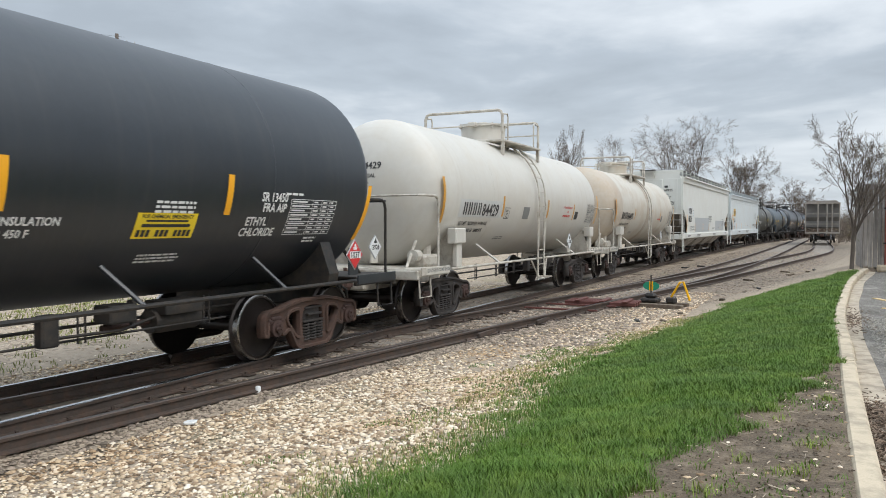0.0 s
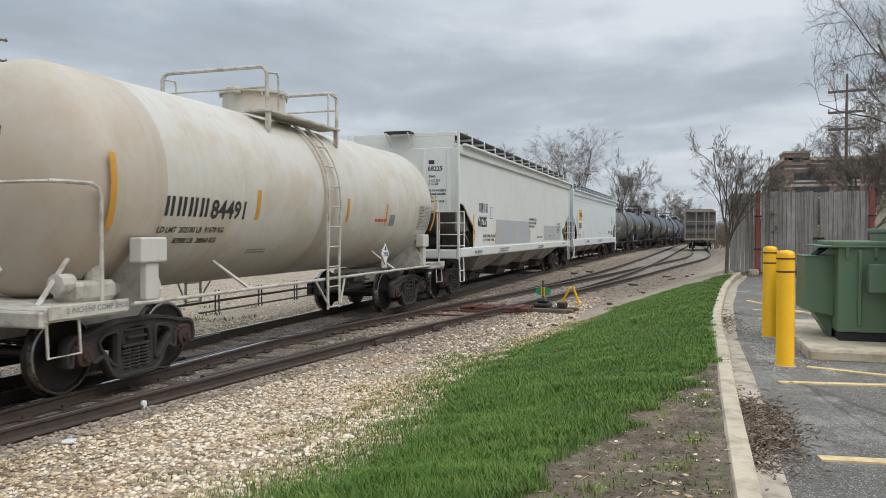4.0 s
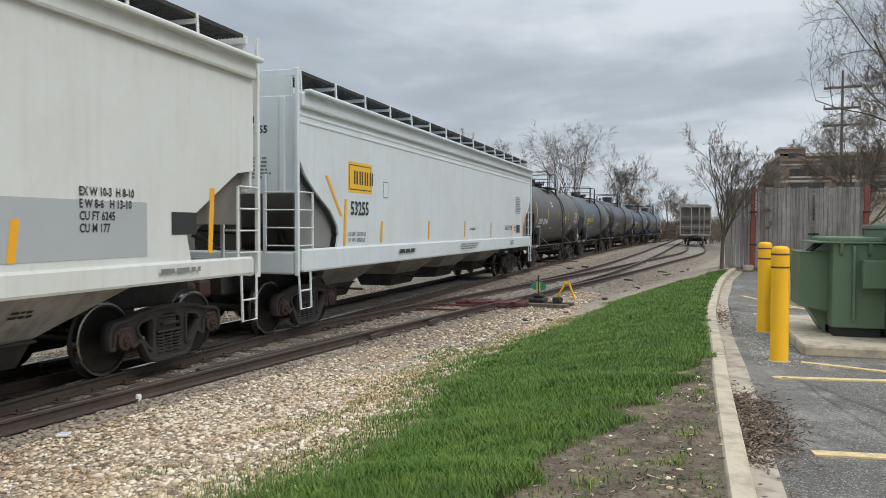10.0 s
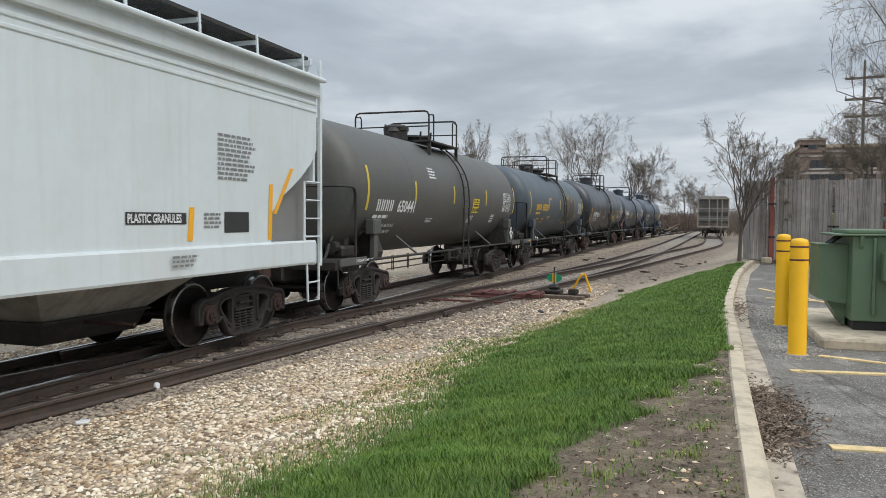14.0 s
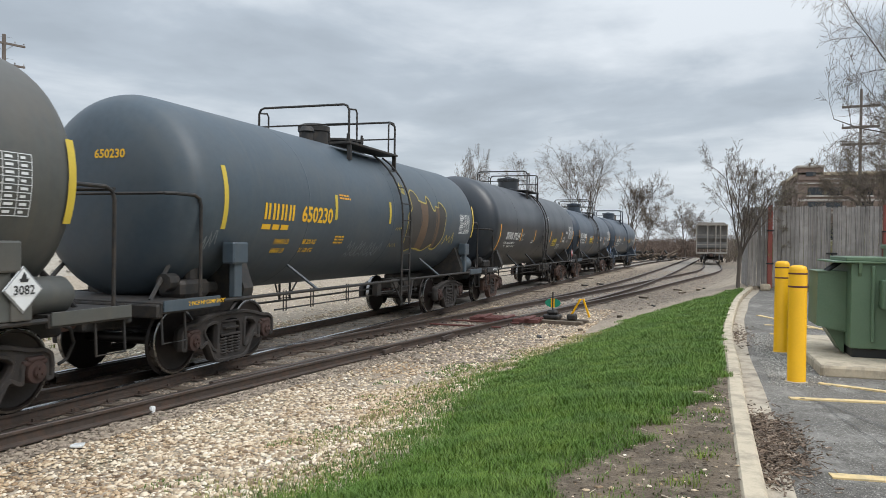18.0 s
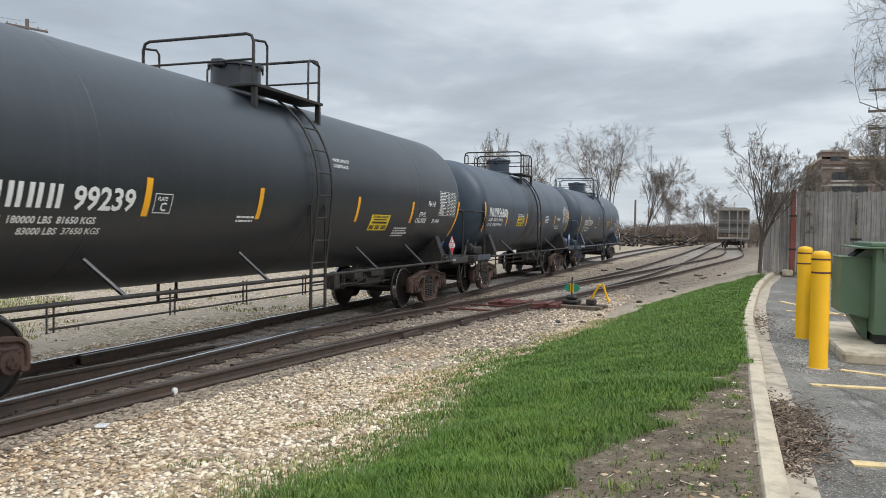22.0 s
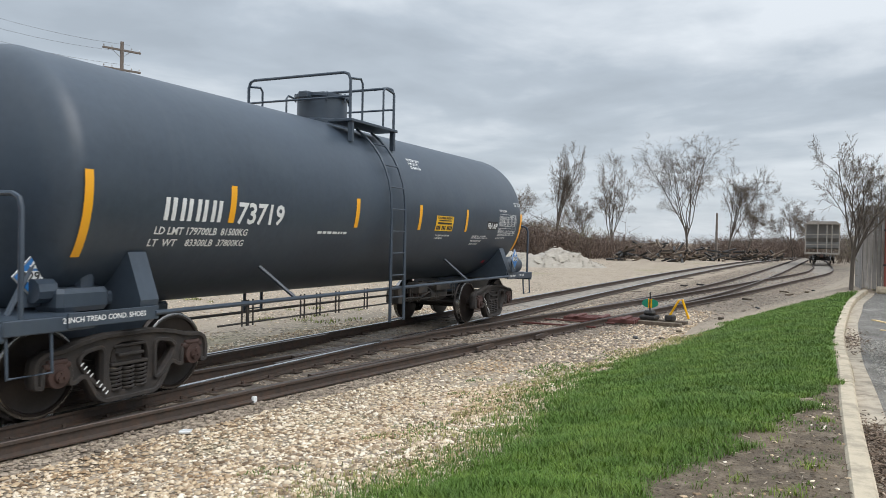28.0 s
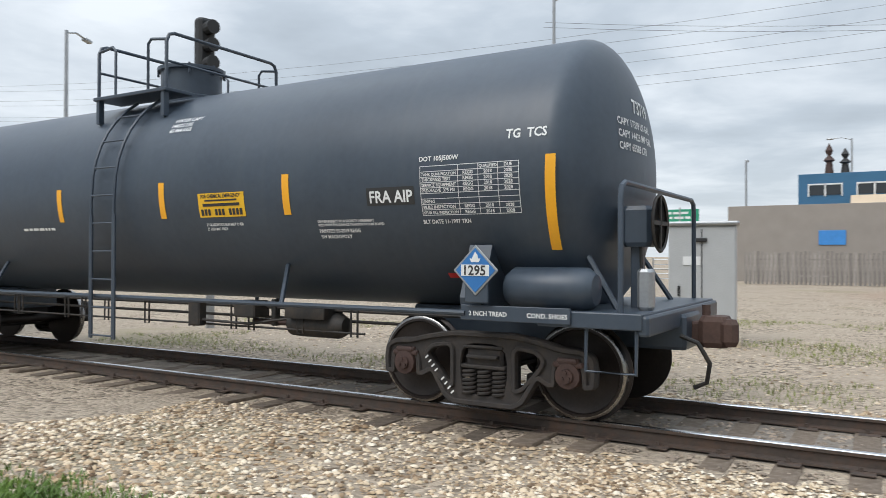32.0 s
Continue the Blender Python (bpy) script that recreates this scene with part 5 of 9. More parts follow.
def hopper_car(d):
    """A covered hopper: side sheets, sills, roof with hatches and running boards, slopes, outlets, end ladders."""
    car = thing("hopper_car", d["label"], "hopper car", "train of rail cars")
    H, W, paint = d["half"], 1.60, d["paint"]
    E_, z0, z1, zr = H - 0.55, d["sill0"], d["sill1"], d["eave"]
    B = d.get("truck", H - 2.45)
    cut = d.get("cut", 1.75)
    notch = d.get("notch", ((0.0, 2.62), (cut, z1)))
    poly = [(-E_, zr), (E_, zr)] + [(E_ - a, b) for a, b in notch] + [(a - E_, b) for a, b in notch[::-1]]
    for s in (-1, 1):
        part("side_sheet", Geo().prism(poly, s * W - 0.02, s * W + 0.02), paint, car)
        part("side_sill", Geo().box(-E_ + 0.05, s * W - 0.06, z0, E_ - 0.05, s * W + 0.09, z1, 0.03), d.get("sillpaint", paint), car)
        part("eave", Geo().box(-E_, s * W - 0.10, zr - 0.20, E_, s * W + 0.05, zr + 0.05, 0.03).box(-E_, s * W - 0.22, zr + 0.03, E_, s * W - 0.10, zr + 0.09, 0.02), paint, car)
        for k in range(d.get("ribs", 0)):
            part("eave_rib", Geo().box(-E_, s * W - 0.03 + s * 0.005, zr - 0.22 - k * 0.115, E_, s * W + 0.03 + s * 0.005, zr - 0.17 - k * 0.115, 0.012), paint, car)
    # arched roof
    n = 10
    ys = np.linspace(-W + 0.1, W - 0.1, n)
    part("roof", Geo().prism([(y, zr + 0.10 + 0.22 * (1 - (y / W) ** 2)) for y in ys] + [(y, zr + 0.02) for y in ys[::-1]], -E_, E_, axis="x"), paint, car)
    rb = zr + 0.44
    for s in (-1, 1):
        grate = Geo()
        for k in range(13):
            yk = s * 1.16 - 0.36 + 0.06 * k
            grate.box(-E_ + 0.12, yk - 0.017, rb - 0.05, E_ - 0.12, yk + 0.017, rb)
        for x in np.arange(-E_ + 0.14, E_ - 0.12, 0.33):
            grate.box(x - 0.008, s * 1.16 - 0.37, rb - 0.045, x + 0.008, s * 1.16 + 0.37, rb - 0.01)
        part("running_board", grate, "under", car, "dark grating roof walkway")
        for x in np.arange(-E_ + 0.15, E_, 1.32):
            part("board_bracket", Geo().tube([(x, s * 1.55, rb + 0.02), (x, s * 1.57, zr + 0.1)], 0.022, 5).box(x - 0.025, s * 1.16 - 0.38, rb - 0.12, x + 0.025, s * 1.16 + 0.39, rb - 0.066), paint, car)
    part("hatch_row", Geo().box(-E_ + 0.6, -0.35, zr + 0.26, E_ - 0.6, 0.35, rb - 0.08, 0.06), paint, car)
    for x in np.arange(-E_ + 1.2, E_ - 0.6, 2.4):
        part("hatch", Geo().box(x - 0.9, -0.42, rb - 0.1, x + 0.9, 0.42, rb - 0.02, 0.03), paint, car)
    for s in (-1, 1):
        ends = paint
        part("end_sheet", Geo().box(s * E_ - 0.03, -W + 0.02, 2.40, s * E_ + 0.03, W - 0.02, zr, 0.01), ends, car)
        x_in = s * (E_ - cut - 0.4)
        xs = (s * E_, x_in)
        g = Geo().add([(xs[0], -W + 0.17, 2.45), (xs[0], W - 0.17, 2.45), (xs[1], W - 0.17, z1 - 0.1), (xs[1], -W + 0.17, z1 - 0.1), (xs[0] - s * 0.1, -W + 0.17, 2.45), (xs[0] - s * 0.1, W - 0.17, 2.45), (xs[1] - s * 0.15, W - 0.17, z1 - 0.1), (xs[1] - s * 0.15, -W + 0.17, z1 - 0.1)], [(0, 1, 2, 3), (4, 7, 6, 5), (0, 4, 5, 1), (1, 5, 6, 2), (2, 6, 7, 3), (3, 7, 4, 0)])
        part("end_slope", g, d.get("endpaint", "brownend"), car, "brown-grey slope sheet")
        for y in (-0.4, 1.45):
            part("end_brace", Geo().tube([(s * (E_ - 0.1), y, z1), (s * (E_ - 0.1), y, 2.5)], 0.05, 6), d.get("endpaint", "brownend"), car)
        part("end_sill", Geo().box(s * E_ - 0.12, -W + 0.02, z0 - 0.03, s * E_ + 0.12, W - 0.02, z1 - 0.04, 0.03), paint, car)
        part("center_sill", Geo().box(min(s * (E_ - 3.6), s * (E_ + 0.25)), -0.32, 0.70, max(s * (E_ - 3.6), s * (E_ + 0.25)), 0.32, 1.08, 0.03), "under", car)
        part("coupler", COUPLER, None, car, at=pose(s * (E_ + 0.22), 0, 0, 0, 0, 0 if s > 0 else 180))
        part("air_hose", HOSE, None, car, at=pose(s * (E_ + 0.15), 0, 0, 0, 0, 0 if s > 0 else 180))
        truck(car, s * B)
        # end crosswalk: a pale fascia over the arched end, and a small grating step on brackets
        part("end_fascia", Geo().box(s * (E_ - 0.02) - 0.03, -W + 0.06, rb - 0.12, s * (E_ - 0.02) + 0.03, W - 0.06, rb - 0.01, 0.01), paint, car)
        part("end_fascia", Geo().box(s * E_ - 0.024, -W + 0.12, zr - 0.004, s * E_ + 0.024, W - 0.12, rb - 0.124), paint, car)
        step = Geo()
        for k in range(7):
            xk = s * (E_ + 0.06 + 0.055 * k)
            step.box(xk - 0.016, -0.30, rb - 0.03, xk + 0.016, 0.42, rb + 0.01)
        for yk in (-0.29, 0.41):
            step.box(min(s * E_, s * (E_ + 0.42)), yk - 0.012, rb - 0.04, max(s * E_, s * (E_ + 0.42)), yk + 0.012, rb - 0.005)
        part("end_step", step, "under", car, "dark grating step")
        for yk in (-0.26, 0.38):
            part("step_bracket", Geo().tube([(s * (E_ + 0.40), yk, rb - 0.03), (s * (E_ + 0.34), yk, rb - 0.12), (s * (E_ + 0.03), yk, rb - 0.36)], 0.024, 6), paint, car)
        for yk in (-0.60, -1.32, 0.95):
            part("end_channel", Geo().box(s * (E_ + 0.03) - 0.03, yk - 0.05, 2.42, s * (E_ + 0.03) + 0.03, yk + 0.05, zr - 0.02, 0.012), paint, car)
        # corner ladder: a tall corner stile, one stile on the side and one on the end, a stirrup below
        zt = d.get("ladder_top", 2.62)
        for y in (-1, 1):
            ld = thing("end_ladder"); ld.parent = car
            cx_, cy_ = s * (E_ + 0.10), y * (W + 0.03)
            part("corner_stile", Geo().box(cx_ - 0.035, cy_ - 0.03, z0 - 0.05, cx_ + 0.035, cy_ + 0.03, rb - 0.02, 0.008), paint, ld)
            part("ladder_rail", Geo().box(cx_ - s * 0.52 - 0.025, cy_ - 0.015, z1, cx_ - s * 0.52 + 0.025, cy_ + 0.015, zt - 0.2, 0.006), paint, ld)
            part("ladder_rail", Geo().box(cx_ - 0.02, cy_ - y * 0.60 - 0.03, z1 - 0.1, cx_ + 0.02, cy_ - y * 0.60 + 0.03, zt + 0.1, 0.006), paint, ld)
            for k in range(4):
                z = z1 + 0.06 + (zt - 0.26 - z1) * k / 3
                part("rung", Geo().tube([(cx_ - s * 0.52, cy_ + y * 0.02, z), (cx_, cy_ + y * 0.02, z)], 0.013, 6), paint, ld)
                part("rung", Geo().tube([(cx_ + s * 0.02, cy_ - y * 0.60, z), (cx_ + s * 0.02, cy_, z)], 0.013, 6), paint, ld)
            part("stirrup", Geo().tube([(cx_ - s * 0.04, cy_, z0), (cx_ - s * 0.08, cy_ + y * 0.02, 0.50), (cx_ - s * 0.44, cy_ + y * 0.02, 0.50), (cx_ - s * 0.44, cy_, z0)], 0.022, 6).tube([(cx_ - s * 0.06, cy_ + y * 0.02, 0.80), (cx_ - s * 0.44, cy_ + y * 0.02, 0.80)], 0.016, 6), paint, ld)
        # flat inset panel added to fill the notch, standing in for the slope sheet
        for y in (-1, 1):
            low = d.get("skirt", z1)
            edge_ = [(a, max(b, low)) for a, b in notch] + [(0.12, low)]
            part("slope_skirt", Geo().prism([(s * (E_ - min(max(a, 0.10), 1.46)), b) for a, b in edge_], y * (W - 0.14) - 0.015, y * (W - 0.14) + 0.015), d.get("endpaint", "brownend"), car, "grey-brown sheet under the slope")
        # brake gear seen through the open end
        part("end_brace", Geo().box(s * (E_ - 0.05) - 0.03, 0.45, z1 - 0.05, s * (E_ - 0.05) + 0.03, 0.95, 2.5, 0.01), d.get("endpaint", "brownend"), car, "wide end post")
        part("air_reservoir", Geo().lathe([(0.0, -0.42), (0.16, -0.40), (0.21, -0.32), (0.21, 0.32), (0.16, 0.40), (0.0, 0.42)], 16, "y", (s * (E_ - 0.75), -0.45, z1 + 0.16)), "under", car, smooth=True)
        part("brake_pipe", Geo().tube([(s * (E_ - 0.2), -1.2, z1 + 0.1), (s * (E_ - 0.6), -0.9, z1 + 0.35), (s * (E_ - 1.0), -0.2, z1 + 0.2), (s * (E_ - 0.6), 0.8, z1 + 0.3)], 0.022, 5), "under", car)
    # hopper bays and outlet gates
    bays = d.get("bays", 4)
    span = (2 * B - 2.2) / bays
    for k in range(bays):
        xc = d["bay_x"][k] if "bay_x" in d else -B + 1.1 + span * (k + 0.5)
        a, b_, inn = span * d.get("bay_span", 0.5), d.get("gate", 0.66), d.get("bay_in", 0.05)
        gy = d.get("gate_y", 0.95)
        vs = [(xc - a, -W + inn, z0 + 0.05), (xc + a, -W + inn, z0 + 0.05), (xc + a, W - inn, z0 + 0.05), (xc - a, W - inn, z0 + 0.05), (xc - b_, -gy, 0.62), (xc + b_, -gy, 0.62), (xc + b_, gy, 0.62), (xc - b_, gy, 0.62)]
        hb = part("hopper_bay", Geo().add(vs, [(0, 1, 5, 4), (1, 2, 6, 5), (2, 3, 7, 6), (3, 0, 4, 7), (4, 5, 6, 7), (3, 2, 1, 0)]), d.get("baypaint", "patch"), car)
        part("outlet_gate", Geo().add([(xc - b_ - 0.02, -gy - 0.03, 0.62), (xc + b_ + 0.02, -gy - 0.03, 0.62), (xc + b_ + 0.02, gy + 0.03, 0.62), (xc - b_ - 0.02, gy + 0.03, 0.62), (xc - b_ + 0.06, -gy + 0.1, 0.34), (xc + b_ - 0.06, -gy + 0.1, 0.34), (xc + b_ - 0.06, gy - 0.1, 0.34), (xc - b_ + 0.06, gy - 0.1, 0.34)], [(0, 1, 5, 4), (1, 2, 6, 5), (2, 3, 7, 6), (3, 0, 4, 7), (4, 5, 6, 7), (3, 2, 1, 0)]), "under", car)
        part("gate_flange", Geo().box(xc - b_ - 0.06, -gy - 0.07, 0.60, xc + b_ + 0.06, gy + 0.07, 0.635, 0.008), "under", car)
        part("outlet_cap", Geo().lathe([(0, b_ - 0.06), (0.10, b_ - 0.06), (0.11, b_ + 0.12), (0, b_ + 0.14)], 12, "x", (xc, -gy + 0.35, 0.46)).box(xc + b_ + 0.1, -gy + 0.29, 0.40, xc + b_ + 0.18, -gy + 0.41, 0.52, 0.02), "bearing", car)
        part("gate_shaft", Geo().tube([(xc - 0.2, -1.25, 0.56), (xc - 0.2, 1.25, 0.56)], 0.025, 6), "bearing", car)
        if inn < 0.1:
            part("bay_print", bars(Geo(), xc + 0.1, 1.0, 0.35, 2, 0.028, 0.025, lambda g, x0, z0_, x1, z1_: g.add([(x0, -W + 0.05 + (z0 + 0.05 - z0_) / (z0 - 0.57) * (W - 1.0) - 0.012, z0_), (x1, -W + 0.05 + (z0 + 0.05 - z0_) / (z0 - 0.57) * (W - 1.0) - 0.012, z0_), (x1, -W + 0.05 + (z0 + 0.05 - z1_) / (z0 - 0.57) * (W - 1.0) - 0.012, z1_), (x0, -W + 0.05 + (z0 + 0.05 - z1_) / (z0 - 0.57) * (W - 1.0) - 0.012, z1_)], [(0, 1, 2, 3)]), 40 + k), "ink", car)
    put = lambda o: (lambda g, x0, z0_, x1, z1_: g.add([(x0, -W - 0.02 - o, z0_), (x1, -W - 0.02 - o, z0_), (x1, -W - 0.02 - o, z1_), (x0, -W - 0.02 - o, z1_)], [(0, 1, 2, 3)]))
    for i, (x, za, w, hh, m) in enumerate(d.get("panels", ())):
        part("repaint_patch", put(0.003 + 0.0008 * i)(Geo(), x, za, x + w, za + hh), m, car)
    for x, za, zb, w, sl, m in d.get("stripes", ()):
        part("reflective_stripe", Geo().add([(x - w / 2 - sl, -W - 0.028, za), (x + w / 2 - sl, -W - 0.028, za), (x + w / 2, -W - 0.028, zb), (x - w / 2, -W - 0.028, zb)], [(0, 1, 2, 3)]), m, car, "amber reflective stripe")
    for s_, x, z, size, sq, m in d.get("words", ()):
        vs, fs, w = text_mesh(s_)
        part("stencil", Geo().add([(x + a * size * sq, -W - 0.03, z + b * size) for a, b in vs], fs), m, car)
    for x, z, nn, size, m in d.get("marks", ()):
        part("owner_mark", letter_blocks(Geo(), x, z, nn, size, put(0.008)), m, car)
    for i, (x, z, w, rr, h, m) in enumerate(d.get("fine", ())):
        part("small_print", bars(Geo(), x, z, w, rr, h, h * 0.8, put(0.008), i + 11), m, car)
    for i, (x, z, w, rr, h, m) in enumerate(d.get("sillfine", ())):
        pp = lambda g, x0, z0_, x1, z1_: g.add([(x0, -W - 0.095, z0_), (x1, -W - 0.095, z0_), (x1, -W - 0.095, z1_), (x0, -W - 0.095, z1_)], [(0, 1, 2, 3)])
        part("sill_print", bars(Geo(), x, z, w, rr, h, h * 0.8, pp, i + 21), m, car)
    for y, z, w, rr, h, m in d.get("endfine", ()):
        pp = lambda g, x0, z0_, x1, z1_: g.add([(-E_ - 0.034, -x0, z0_), (-E_ - 0.034, -x1, z0_), (-E_ - 0.034, -x1, z1_), (-E_ - 0.034, -x0, z1_)], [(0, 1, 2, 3)])
        part("end_print", bars(Geo(), y, z, w, rr, h, h * 0.8, pp, 31), m, car)
    for s_, y, z, size, m in d.get("endwords", ()):
        vs, fs, w = text_mesh(s_)
        part("end_stencil", Geo().add([(-E_ - 0.036, -(y + a * size), z + b * size) for a, b in vs], fs), m, car)
    return car


# ---- the ten cars of the train ----
def stripes(mid, za, zb, ends, ea, eb, m="orange", sl=0.10, w=0.10):
    return [(x, za, zb, w, 0.0, m) for x in mid] + [(ends[0], ea, eb, w, sl, m), (ends[1], ea, eb, w, -sl, m)]


CARS = []
J = dict(half=7.55, hangers=11, marked=True, dome_r=0.82, plat=6.86, hrail=0, R=1.40, zc=2.385, tank=5.97, head=0.50, fascia_x=5.15, fascia_end=6.24, rail_end=5.2, truck=5.2, paint="charcoal", frame="charcoal", label="charcoal grey tank car with white stencils, last of the train",
    stripes=stripes((-3.96, -1.18, 0.9, 2.92), 2.0, 2.44, (-6.0, 6.04), 1.61, 2.46, sl=0.03), marks=[(-5.02, 2.0, 4, 0.25, "letters")],
    words=[("73719", -3.86, 2.0, 0.25, 1.0, "letters"), ("LD LMT 179700LB  81500KG", -5.1, 1.85, 0.085, 1.0, "letters"), ("LT  WT    83300LB  37800KG", -5.14, 1.72, 0.085, 1.0, "letters"), ("FRA AIP", 4.05, 2.09, 0.115, 0.92, "letters"), ("TG  TCS", 5.59, 2.63, 0.085, 0.9, "letters"), ("DOT 105J500W", 4.66, 2.47, 0.045, 1.0, "letters"), ("WATER CAPY", 0.82, 3.22, 0.055, 1.0, "letters"), ("144320 LBS", 0.82, 3.15, 0.055, 1.0, "letters"), ("65 464 KGS", 0.82, 3.08, 0.055, 1.0, "letters"), ("PAINTED 05-2019 REGG", 3.32, 1.80, 0.04, 0.9, "letters"), ("SW MACROPOXY", 3.32, 1.74, 0.04, 0.9, "letters"), ("OWNER SUBJECT TO A SECURITY AGREEMENT", 3.32, 1.905, 0.027, 0.9, "letters"), ("FILED WITH THE SURFACE TRANSPORTATION BOARD", 3.32, 1.868, 0.027, 0.9, "letters"), ("BLT DATE 11-1997 TRN", 4.66, 1.87, 0.04, 0.9, "letters"), ("2\" GLASSWOOL BLANKET OVER", 1.62, 1.90, 0.032, 0.9, "letters"), ("2\" CERAMIC FIBER", 1.62, 1.85, 0.032, 0.9, "letters")],
    fine=[(-2.13, 1.93, 0.92, 1, 0.035, "letters")], table_text=(4.67, 1.95, 1.06, 0.47, ((0, 2, "QUALIFIED"), (0, 3, "DUE"), (1, 0, "TANK QUALIFICATION"), (1, 1, "REGG"), (1, 2, "2018"), (1, 3, "2028"), (2, 0, "THICKNESS TEST"), (2, 1, "REGG"), (2, 2, "2018"), (2, 3, "2028"), (3, 0, "SERVICE EQUIPMENT"), (3, 1, "REGG"), (3, 2, "2018"), (3, 3, "2028"), (4, 0, "PRD-VALVE  375 PSI"), (4, 1, "REGG"), (4, 2, "2018"), (4, 3, "2028"), (6, 0, "LINING"), (7, 0, "88.B.2 INSPECTION"), (7, 1, "REGG"), (7, 2, "2018"), (7, 3, "2028"), (8, 0, "STUB SILL INSPECTION"), (8, 1, "REGG"), (8, 2, "2018"), (8, 3, "2028"))), signs=[(1.54, 2.0, 0.75, 0.28, "signyellow", "ink")],
    panels=[(4.74, 1.33, 0.14, 0.05, "red"), (4.01, 2.06, 0.58, 0.18, "ink")], tail_words=[("73719", -0.2, 2.98, 0.14, "letters"), ("CAPY 17339 US GAL", -0.62, 2.82, 0.07, "letters"), ("CAPY 14423 IMP GAL", -0.62, 2.70, 0.07, "letters"), ("CAPY 65583 LTR", -0.62, 2.58, 0.07, "letters")], sill_words=[("2 INCH TREAD", 5.24, 1.0, 0.041, "letters"), ("COND. SHOES", 5.83, 1.0, 0.041, "letters"), ("2 INCH TREAD COND. SHOES", -6.3, 1.005, 0.05, "letters")],
    placards=[(5.35, 1.42, "1295", "blue", "letters", -1.52), (-6.2, 1.42, "1295", "blue", "letters", -0.9)], seams=(), stays=(-0.5, 0.45), handbrake=1, top=(-0.87, 0.52), ladder=-0.1,
    head_words=[("73719", 0.15, 2.95, 0.16, "letters"), ("CAPY 17339 US GAL", 0.62, 2.75, 0.09, "letters"), ("CAPY 14423 IMP GAL", 0.62, 2.60, 0.09, "letters"), ("CAPY 65583 LTR", 0.62, 2.45, 0.09, "letters")])
I_ = dict(half=7.12, marked=True, rusty=True, knuckle=0.68, hand_z=2.27, dome_r=0.74, tail=0.27, R=1.39, zc=2.38, tank=5.5, truck=4.85, paint="charcoal", frame="under", label="charcoal grey tank car with white stencils and black ladder band",
    stripes=stripes((-3.56, -1.13, 0.89, 3.25), 1.9, 2.32, (-5.85, 5.6), 1.73, 2.56), marks=[(-5.43, 2.16, 4, 0.25, "letters")], words=[("56860", -4.5, 2.16, 0.25, 1.0, "letters"), ("LD LMT  180300 LB  81800 KG", -5.42, 2.03, 0.085, 0.9, "letters"), ("LT  WT    82700 LB  37500 KG", -5.42, 1.89, 0.085, 0.9, "letters"), ("FRA AIP", 3.7, 2.15, 0.11, 0.9, "letters"), ("Q8-6011", 5.0, 2.63, 0.085, 0.9, "letters")],
    fine=[(1.6, 2.3, 0.7, 5, 0.03, "letters"), (3.5, 1.95, 0.8, 3, 0.025, "letters"), (-2.3, 2.28, 0.8, 2, 0.025, "letters")], tables=[(4.45, 2.07, 1.05, 0.55)], signs=[(-2.3, 1.9, 0.83, 0.28, "lemon", "ink")],
    zones=[(-1.0, -0.30, "black"), (0.22, 0.45, "black")], seams=(-2.9, 2.3), placards=[(5.15, 1.42, "2988", "blue", "letters", -1.52), (-6.42, 1.45, "2988", "blue", "letters", -0.3)], sill_words=[("2 INCH TREAD COND. SHOES", 4.7, 1.005, 0.05, "letters")], top=(-0.7, 0.75), ladder=0.2,
    head_words=[("56860", 0.16, 2.80, 0.11, "letters"), ("CAPY 17342 US GAL", 0.5, 2.69, 0.06, "letters"), ("CAPY 65648 L", 0.5, 2.60, 0.06, "letters")])
